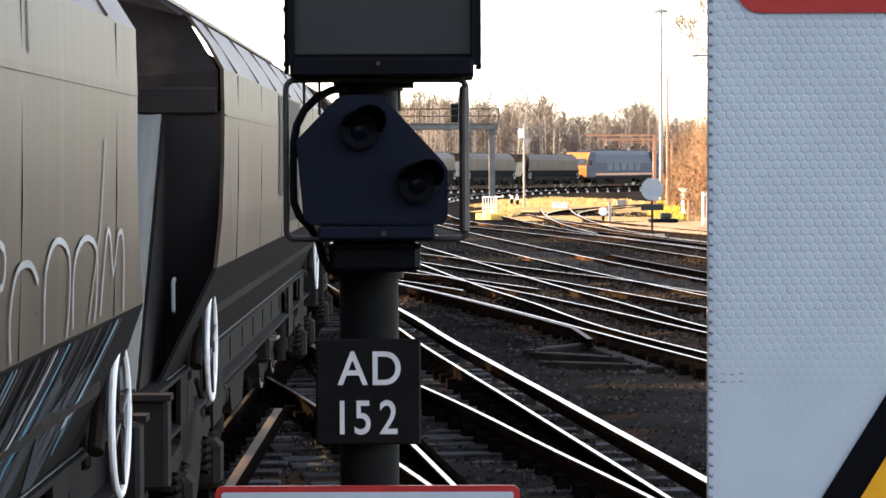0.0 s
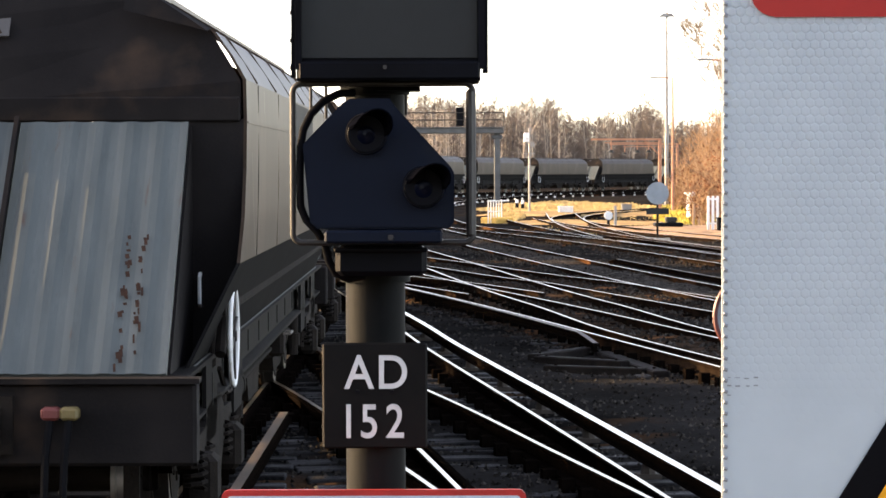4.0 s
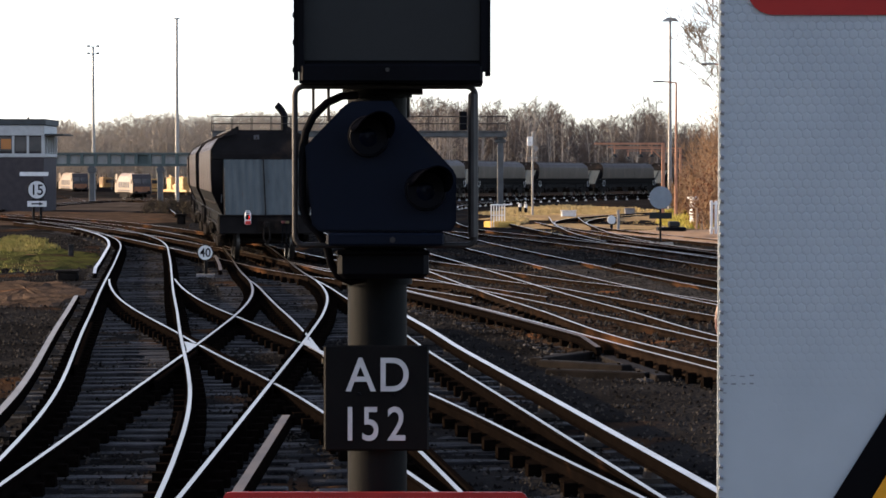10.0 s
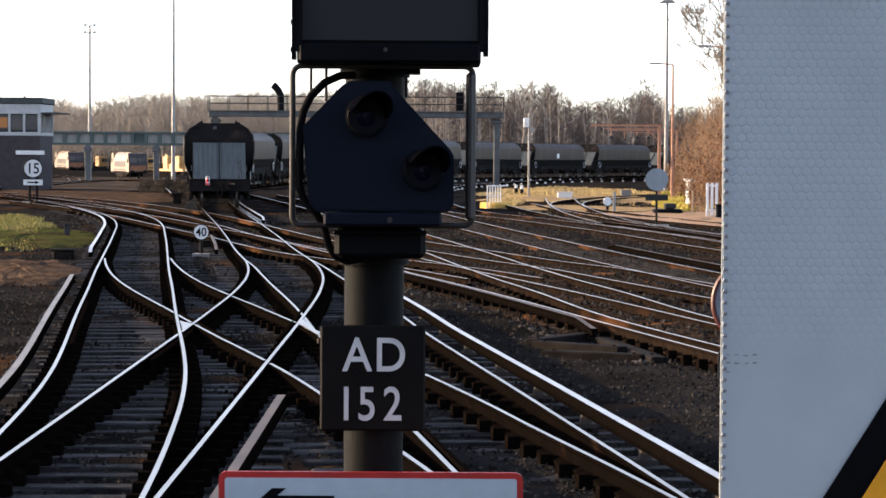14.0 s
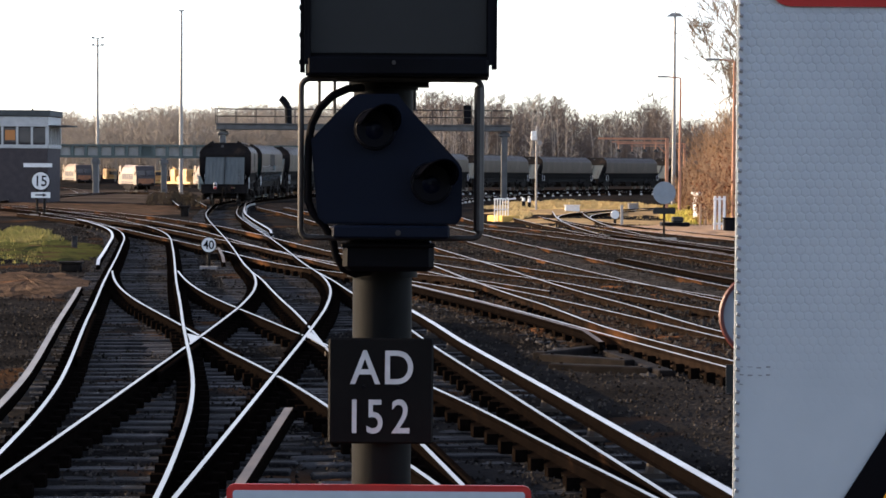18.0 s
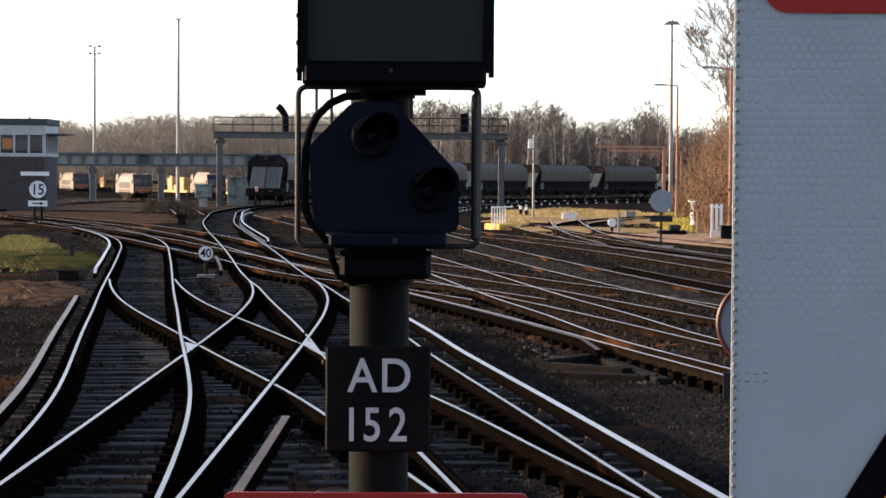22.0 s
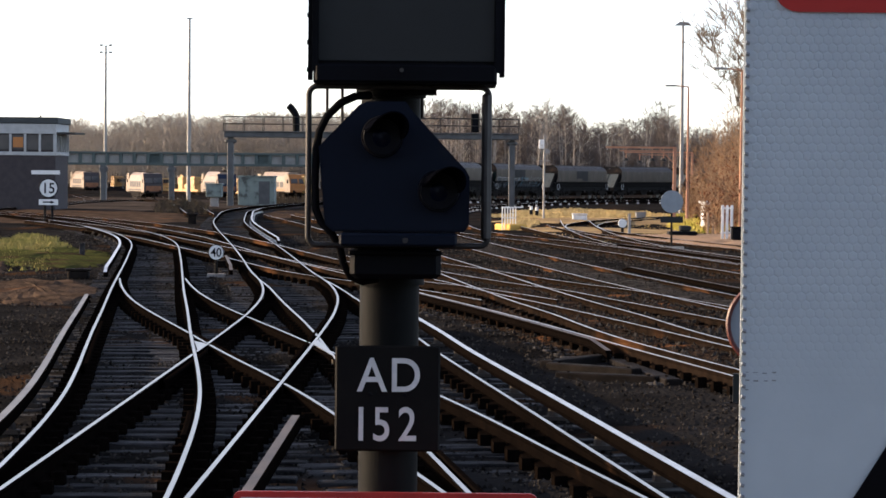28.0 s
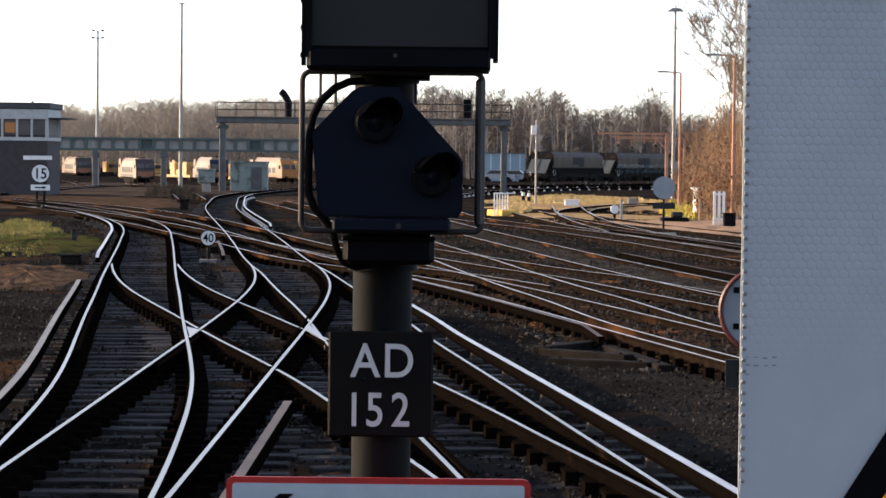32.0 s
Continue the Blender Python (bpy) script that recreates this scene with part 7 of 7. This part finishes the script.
def birch(seed, width, low, n=34, sprays=10):
    """A slim bare tree ten metres high: trunk, upswept limbs from low down, fine twig slivers; triangles only."""
    q = np.random.RandomState(seed)
    zs = np.linspace(0, 10, 7)
    ax = np.c_[np.cumsum(q.uniform(-0.16, 0.16, 7)), np.cumsum(q.uniform(-0.16, 0.16, 7)), zs]
    segs = [(Vector(ax[i]), Vector(ax[i + 1]), 0.1 * (1 - zs[i] / 10) + 0.014, 0.1 * (1 - zs[i + 1] / 10) + 0.014) for i in range(6)]
    V, F = segs_mesh(segs)
    tri = [np.concatenate([F[:, [0, 1, 2]], F[:, [0, 2, 3]]])]
    t = q.uniform(low, 0.99, n)
    root = np.c_[np.interp(t * 10, zs, ax[:, 0]), np.interp(t * 10, zs, ax[:, 1]), t * 10]
    az, up = q.uniform(0, 6.283, n), q.uniform(0.35, 1.15, n)
    d = np.c_[np.cos(az) * np.cos(up), np.sin(az) * np.cos(up), np.sin(up)]
    L = (width * np.sqrt(np.clip(1.02 - t, 0, 1)) + 0.35) * q.uniform(0.6, 1.15, n)
    tip = root + d * L[:, None]

    def slivers(p0, p1, w):
        s = np.cross(p1 - p0, q.uniform(-1, 1, p0.shape))
        s *= w / (np.linalg.norm(s, axis=1)[:, None] + 1e-6)
        return np.stack([p0 - s, p0 + s, p1], axis=1).reshape(-1, 3)

    vs = [V, slivers(root, tip, 0.04)]
    u = q.uniform(0.25, 1.0, (n, sprays, 1))
    p0 = (root[:, None] + (tip - root)[:, None] * u).reshape(-1, 3)
    e = np.repeat(d, sprays, axis=0) + q.uniform(-0.8, 0.8, (n * sprays, 3))
    p1 = p0 + e * q.uniform(0.35, 1.0, (n * sprays, 1))
    vs.append(slivers(p0, p1, 0.019))
    k = len(V)
    m = len(vs[1]) + len(vs[2])
    tri.append(np.arange(m).reshape(-1, 3) + k)
    W = np.concatenate(vs)
    return W * (10.0 / W[:, 2].max()), np.concatenate(tri)


TALL = [birch(s, 1.5 + 0.3 * (s % 3), 0.16) for s in range(8)]
BROAD = [birch(20 + s, 3.0 + 0.4 * (s % 3), 0.1, 40) for s in range(8)]


def placed(k, x, y, z, h, rz, kinds):
    V, F = kinds[k % len(kinds)]
    c, s = math.cos(rz), math.sin(rz)
    q = h / 10.0
    return np.c_[(V[:, 0] * c - V[:, 1] * s) * q + x, (V[:, 0] * s + V[:, 1] * c) * q + y, V[:, 2] * q + z], F


def woodland(seed, n, px0, px1, D0, D1, skyline, kinds, mat, label):
    """A belt of bare trees; the skyline gives the height of the tallest along it."""
    q = random.Random(seed)
    out = []
    for i in range(n):
        px, D = q.uniform(px0, px1), q.uniform(D0, D1)
        x = eye_x(D, px)
        g0 = float(ground_level(x, D))
        full = eye_z(D, float(np.interp(px, [p for p, _ in skyline], [t for _, t in skyline])), px) - g0
        k = q.choice((1.0, 0.93, 0.86, 0.8, 0.75, 0.72, 0.66, 0.55, 0.45, 0.35)) * q.uniform(0.94, 1.04)
        out.append(placed(i, x, D, g0 - 0.2, max(3.0, full * k), q.uniform(0, 6.28), kinds))
    V, F = merge(out)
    return tagged(np_object("bare_woodland", V, F, mat), label, "woodland", kind="stuff")


WOOD_EAST = [(690, 184), (730, 156), (800, 158), (850, 172), (880, 158), (905, 180), (935, 162), (975, 168), (1010, 195), (1110, 196), (1135, 160), (1165, 172), (1185, 212), (1330, 205)]
WOOD_WEST = [(50, 218), (100, 198), (130, 196), (152, 212), (180, 200), (215, 188), (240, 183), (305, 181), (328, 196), (345, 187), (385, 182), (410, 186), (450, 182), (560, 184), (640, 175), (730, 170)]
woodland(5, 1250, 680, 1345, 400, 520, WOOD_EAST, TALL, "twig", "bare brown winter birch wood beyond the tracks")
woodland(7, 110, 690, 1180, 385, 420, WOOD_EAST, [birch(40 + k, 1.2, 0.35, 16, 5) for k in range(5)], "birch_bark", "pale-barked birches at the edge of the wood")
woodland(6, 1400, 50, 730, 480, 650, WOOD_WEST, BROAD, "hazed_twig", "brown wooded rise behind the yard, distance haze in its colour")


def thicket(name, px0, px1, ptop, D0, D1, n, seed, mat, label, leaf="leaf", size=0.06):
    """A bank of dense leafless shoots with clinging dead leaves."""
    q = random.Random(seed)
    segs, lv, lf = [], [], []
    for i in range(n):
        px, D = q.uniform(px0, px1), q.uniform(D0, D1)
        x = eye_x(D, px)
        g0 = float(ground_level(x, D))
        h = (eye_z(D, ptop(px)) - g0) * q.uniform(0.45, 1.0)
        p, d = Vector((x, D, g0)), Vector((q.uniform(-0.35, 0.25), q.uniform(-0.3, 0.3), 1)).normalized()
        r, m = 0.03, 7
        for j in range(m):
            e = p + d * (h / m)
            segs.append((p, e, r, r * 0.75))
            p, r = e, r * 0.78
            d = (d + Vector((q.uniform(-0.3, 0.3), q.uniform(-0.3, 0.3), q.uniform(-0.1, 0.2)))).normalized()
            for _ in range(3):
                o = (d + Vector((q.uniform(-1, 1), q.uniform(-1, 1), q.uniform(-0.5, 0.6)))).normalized()
                t = p + o * q.uniform(0.25, 0.8) * min(1.0, h / 2.5)
                segs.append((p, t, 0.014, 0.008))
                for _ in range(1 if j > 3 else 2):
                    c = t + Vector((q.uniform(-0.2, 0.2), q.uniform(-0.2, 0.2), q.uniform(-0.2, 0.2)))
                    a, b = Vector((q.uniform(-1, 1), q.uniform(-1, 1), q.uniform(-1, 1))) * size, Vector((q.uniform(-1, 1), q.uniform(-1, 1), q.uniform(-1, 1))) * size
                    k = len(lv)
                    lv += [c - a, c + b, c + a]
                    lf.append((k, k + 1, k + 2))
    root = thing(name, label, "bush", kind="")
    V, F = segs_mesh(segs, 0.008)
    tagged(np_object("undergrowth", V, F, mat, root), kind="stuff")
    tagged(np_object("withered_foliage", [tuple(v) for v in lv], lf, leaf, root), kind="stuff")
    return root


thicket("bank_thicket", 1196, 1345, lambda px: 335 - 165 * min(1, max(0, (px - 1194) / 105)), 150, 200, 520, 21, "rust_twig", "sunlit rust-brown thicket on the bank")
thicket("bank_thicket", 1226, 1345, lambda px: 345 - 90 * min(1, max(0, (px - 1225) / 70)), 118, 146, 200, 22, "rust_twig", "dark red-brown brambles beside the path", "red_leaf", 0.07)


def bank_tree(px, D, x0, seed, height, spread, lean, fine, label):
    bt = thing("bank_tree", label, "tree", pose(eye_x(D, px), D, float(ground_level(x0, D))))
    segs = branch_tree(seed, height, spread, 5, lean)
    cutr = height * 0.0032
    np_object("trunk", *segs_mesh([g for g in segs if g[2] >= cutr]), "bank_twig", bt)
    thin = [g for g in segs if g[2] < cutr]
    V, F = with_sprays(*segs_mesh(thin, fine), thin, 2, 0.58, fine * 0.75, seed)
    tagged(np_object("crown", V, F, "bank_twig", bt), kind="stuff")


bank_tree(1335, 140, 15, 77, 12.0, 0.75, -0.12, 0.015, "bare spreading tree catching low sun")
bank_tree(1318, 132, 14, 81, 10.6, 0.8, -0.1, 0.014, "bare twiggy tree at the top of the bank")
bank_tree(1290, 175, 18, 78, 9.5, 0.65, -0.05, 0.018, "tall bare tree behind the bank")
bank_tree(1385, 150, 17, 83, 13.0, 0.7, -0.15, 0.016, "tall bare tree with arching branches")


def grass_patch(name, px0, px1, py0, py1, n, mat, seed, blade, label):
    q = random.Random(seed)
    vs, fs = [], []
    for i in range(n):
        a, r = q.uniform(0, 6.283), math.sqrt(q.random())
        r *= 0.86 + 0.14 * math.sin(3 * a + seed) + 0.1 * math.sin(7 * a)
        px, py = (px0 + px1) / 2 + 0.55 * (px1 - px0) * r * math.cos(a), (py0 + py1) / 2 + 0.55 * (py1 - py0) * r * math.sin(a)
        D = 2.53 * 5000 / (py - 300 - 0.007 * (px - 784))
        x = eye_x(D, px)
        g = float(ground_level(x, D)) - 0.01
        for _ in range(3):
            a, h = q.uniform(0, 6.28), blade * q.uniform(0.4, 1.1)
            w = 0.035 * D / 100
            ox, oy = q.uniform(-0.15, 0.15), q.uniform(-0.15, 0.15)
            k = len(vs)
            vs += [(x + ox - w * math.cos(a), D + oy - w * math.sin(a), g), (x + ox + w * math.cos(a), D + oy + w * math.sin(a), g), (x + ox + q.uniform(-0.5, 0.5) * h, D + oy + q.uniform(-0.5, 0.5) * h, g + h)]
            fs.append((k, k + 1, k + 2))
    return tagged(np_object(name, vs, fs, mat), label, "grass", kind="stuff")


grass_patch("grass_patch", -40, 96, 416, 446, 1700, "grass", 31, 0.16, "rough green grass beside the main line")
grass_patch("straw_grass", -40, 90, 436, 478, 200, "grass", 35, 0.12, "dry grass tufts on the brown cess")
grass_patch("straw_grass", 850, 1165, 366, 384, 3400, "straw", 32, 0.15, "dry straw-coloured grass inside the curve")
grass_patch("grass_patch", 1155, 1300, 374, 410, 1700, "sun_grass", 33, 0.3, "sunlit yellow-green grass along the bank foot")
grass_patch("straw_grass", 868, 930, 384, 400, 500, "straw", 34, 0.2, "dry grass round the white railing")

grass_patch("straw_grass", 950, 1320, 386, 432, 700, "straw", 36, 0.05, "scattered dry tufts on the trodden earth")


def earth_patch(name, cx, cy, rx, ry, rz, mat, seed, label, lift=0.03, h=0.05):
    """A low uneven spread of soil with a ragged rim."""
    q = random.Random(seed)
    n, rings = 40, 6
    vs, fs = [(cx, cy, float(ground_level(cx, cy)) + lift + h)], []
    wob = [q.uniform(0.75, 1.15) for _ in range(n)]
    c, s_ = math.cos(rz), math.sin(rz)
    for r in range(1, rings + 1):
        for i in range(n):
            a = 2 * math.pi * i / n
            k = (wob[i] + wob[i - 1] + wob[(i + 1) % n]) / 3 * r / rings
            ux, uy = rx * k * math.cos(a), ry * k * math.sin(a)
            x, y = cx + ux * c - uy * s_, cy + ux * s_ + uy * c
            z = float(ground_level(x, y)) + lift + h * (1 - (r / rings) ** 2) + q.uniform(-0.02, 0.02) - (0.12 if r == rings else 0)
            vs.append((x, y, z))
    fs += [(0, 1 + i, 1 + (i + 1) % n) for i in range(n)]
    for r in range(rings - 1):
        for i in range(n):
            a, b = 1 + r * n + i, 1 + r * n + (i + 1) % n
            fs.append((a, a + n, b + n, b))
    return tagged(np_object(name, vs, fs, mat), label, "ground", kind="structure")


earth_patch("earth_path", 11.0, 104, 5.0, 15.0, 0.1, "earth", 51, "bare trodden earth beside the bank", 0.03, 0.06)
earth_patch("earth_path", 6.2, 124, 4.2, 7.0, 0.4, "straw_ground", 52, "dry earth inside the curving sidings", 0.03, 0.08)
earth_patch("earth_path", 9.0, 150, 8.0, 10.0, 0.0, "straw_ground", 55, "dry straw-littered ground inside the curve", 0.03, 0.1)
earth_patch("earth_cess", -8.6, 58, 1.5, 7.0, 0.13, "cess", 53, "rusty brown cess with litter beside the main line", 0.02, 0.06)
earth_patch("earth_cess", -11.5, 80, 2.2, 11.0, 0.12, "turf", 54, "mossy ground beside the main line", 0.02, 0.08)

earth_patch("yard_ground", -38, 330, 26, 120, 0.1, "yard_dirt", 56, "brown trodden yard ground under the stabled locos", 0.05, 0.1)
earth_patch("earth_cess", -22, 152, 9.0, 30, 0.2, "cess", 59, "dark brown cindery ground between the sidings", 0.02, 0.08)
earth_patch("earth_cess", -13.5, 72, 2.6, 9, 0.16, "cess", 60, "brown littered cess below the grass", 0.03, 0.06)
earth_patch("yard_ground", -9.3, 163, 2.0, 16, 0.05, "cess", 57, "dark brown ground inside the curving line", 0.02, 0.08)
earth_patch("yard_ground", -25, 205, 11.0, 42, 0.15, "yard_dirt", 58, "brown scrubby ground beside the sidings", 0.03, 0.1)
thicket("low_scrub", 252, 345, lambda px: 360 - 9 * math.sin((px - 252) / 93 * 3.14), 160, 195, 150, 23, "scrub", "low dark scrub beside the sidings", "scrub_leaf", 0.05)
thicket("low_scrub", 405, 520, lambda px: 345, 212, 232, 120, 24, "scrub", "low dark scrub behind the relay hut", "scrub_leaf", 0.05)



def plank(x0, y0, x1, y1, w, label):
    g = float(ground_level((x0 + x1) / 2, (y0 + y1) / 2)) + 0.05
    root = thing("timber_plank", label, "plank", pose((x0 + x1) / 2, (y0 + y1) / 2, g, 0, 0, math.degrees(math.atan2(y1 - y0, x1 - x0))), "discarded planks")
    n = math.hypot(x1 - x0, y1 - y0)
    part("board", Mesh().box((0, 0, 0), (n, w, 0.12), bevel=0.015), "under", root)
    for e in (-0.4, 0.4):
        part("bolt", Mesh().tube((e * n, 0, 0.055), (e * n, 0, 0.075), 0.02, n=6), "chair", root)


for a in ((1.2, 36.4, 2.05, 37.9), (1.3, 34.9, 2.5, 34.3), (1.25, 36.2, 2.3, 35.2), (2.1, 38.0, 2.65, 33.9)):
    plank(*a, 0.2, "dark weathered timber plank discarded on the ballast")

# loose ballast stones in the six-foot and between the sleepers
q = random.Random(61)
vs, fs = [], []
for i in range(30000):
    y = 18 + 88 * q.random() ** 1.25
    x = q.uniform(-0.17 * y, 0.13 * y)
    r = q.uniform(0.014, 0.032) * (0.7 + y / 100)
    g = float(ground_level(x, y)) + 0.005
    k = len(vs)
    a = q.uniform(0, 6)
    for j in range(4):
        vs.append((x + r * q.uniform(0.7, 1.2) * math.cos(a + 1.57 * j), y + r * q.uniform(0.7, 1.2) * math.sin(a + 1.57 * j), g + q.uniform(-0.01, 0.01)))
    vs.append((x + q.uniform(-0.3, 0.3) * r, y + q.uniform(-0.3, 0.3) * r, g + r * q.uniform(0.8, 1.3)))
    fs += [(k + j, k + (j + 1) % 4, k + 4) for j in range(4)]
for trk, n in (("track_outer", 7000), ("track_fan", 4500), ("track_link", 4500), ("track_third", 3000), ("track_far", 3000)):
    line, heading = LINES[trk]
    near = np.nonzero((line[:, 1] > 34) & (line[:, 1] < 108))[0]
    for i in range(n):
        j = q.choice(near)
        o = q.uniform(-1.2, 1.2)
        x, y = line[j][0] - math.sin(heading[j]) * o + q.uniform(-0.2, 0.2), line[j][1] + math.cos(heading[j]) * o + q.uniform(-0.3, 0.3)
        r = q.uniform(0.02, 0.05)
        g = float(ground_level(x, y)) + 0.03
        k, a = len(vs), q.uniform(0, 6)
        for c in range(4):
            vs.append((x + r * q.uniform(0.7, 1.2) * math.cos(a + 1.57 * c), y + r * q.uniform(0.7, 1.2) * math.sin(a + 1.57 * c), g + q.uniform(-0.01, 0.01)))
        vs.append((x + q.uniform(-0.3, 0.3) * r, y + q.uniform(-0.3, 0.3) * r, g + r * q.uniform(0.8, 1.4)))
        fs += [(k + c, k + (c + 1) % 4, k + 4) for c in range(4)]
tagged(np_object("ballast_stones", vs, fs, "stone"), "loose dark ballast stones between the tracks", "ballast", kind="stuff")

# ---------------------------------------------------------------- plain unseen walls added behind the camera to keep sky light off the signal
wallm = Mesh().box((9.0, -15, 4.0), (19.6, 0.5, 9.0))
tagged(part("wall_station", wallm, "brick"), "plain dark brick wall, unseen, added to block sky light", "wall", kind="structure")
wallm = Mesh().box((-17.0, -15, 4.0), (24.0, 0.5, 9.0))
tagged(part("wall_station_2", wallm, "brick"), "plain dark brick wall, unseen, added to block sky light", "wall", kind="structure")


motions()
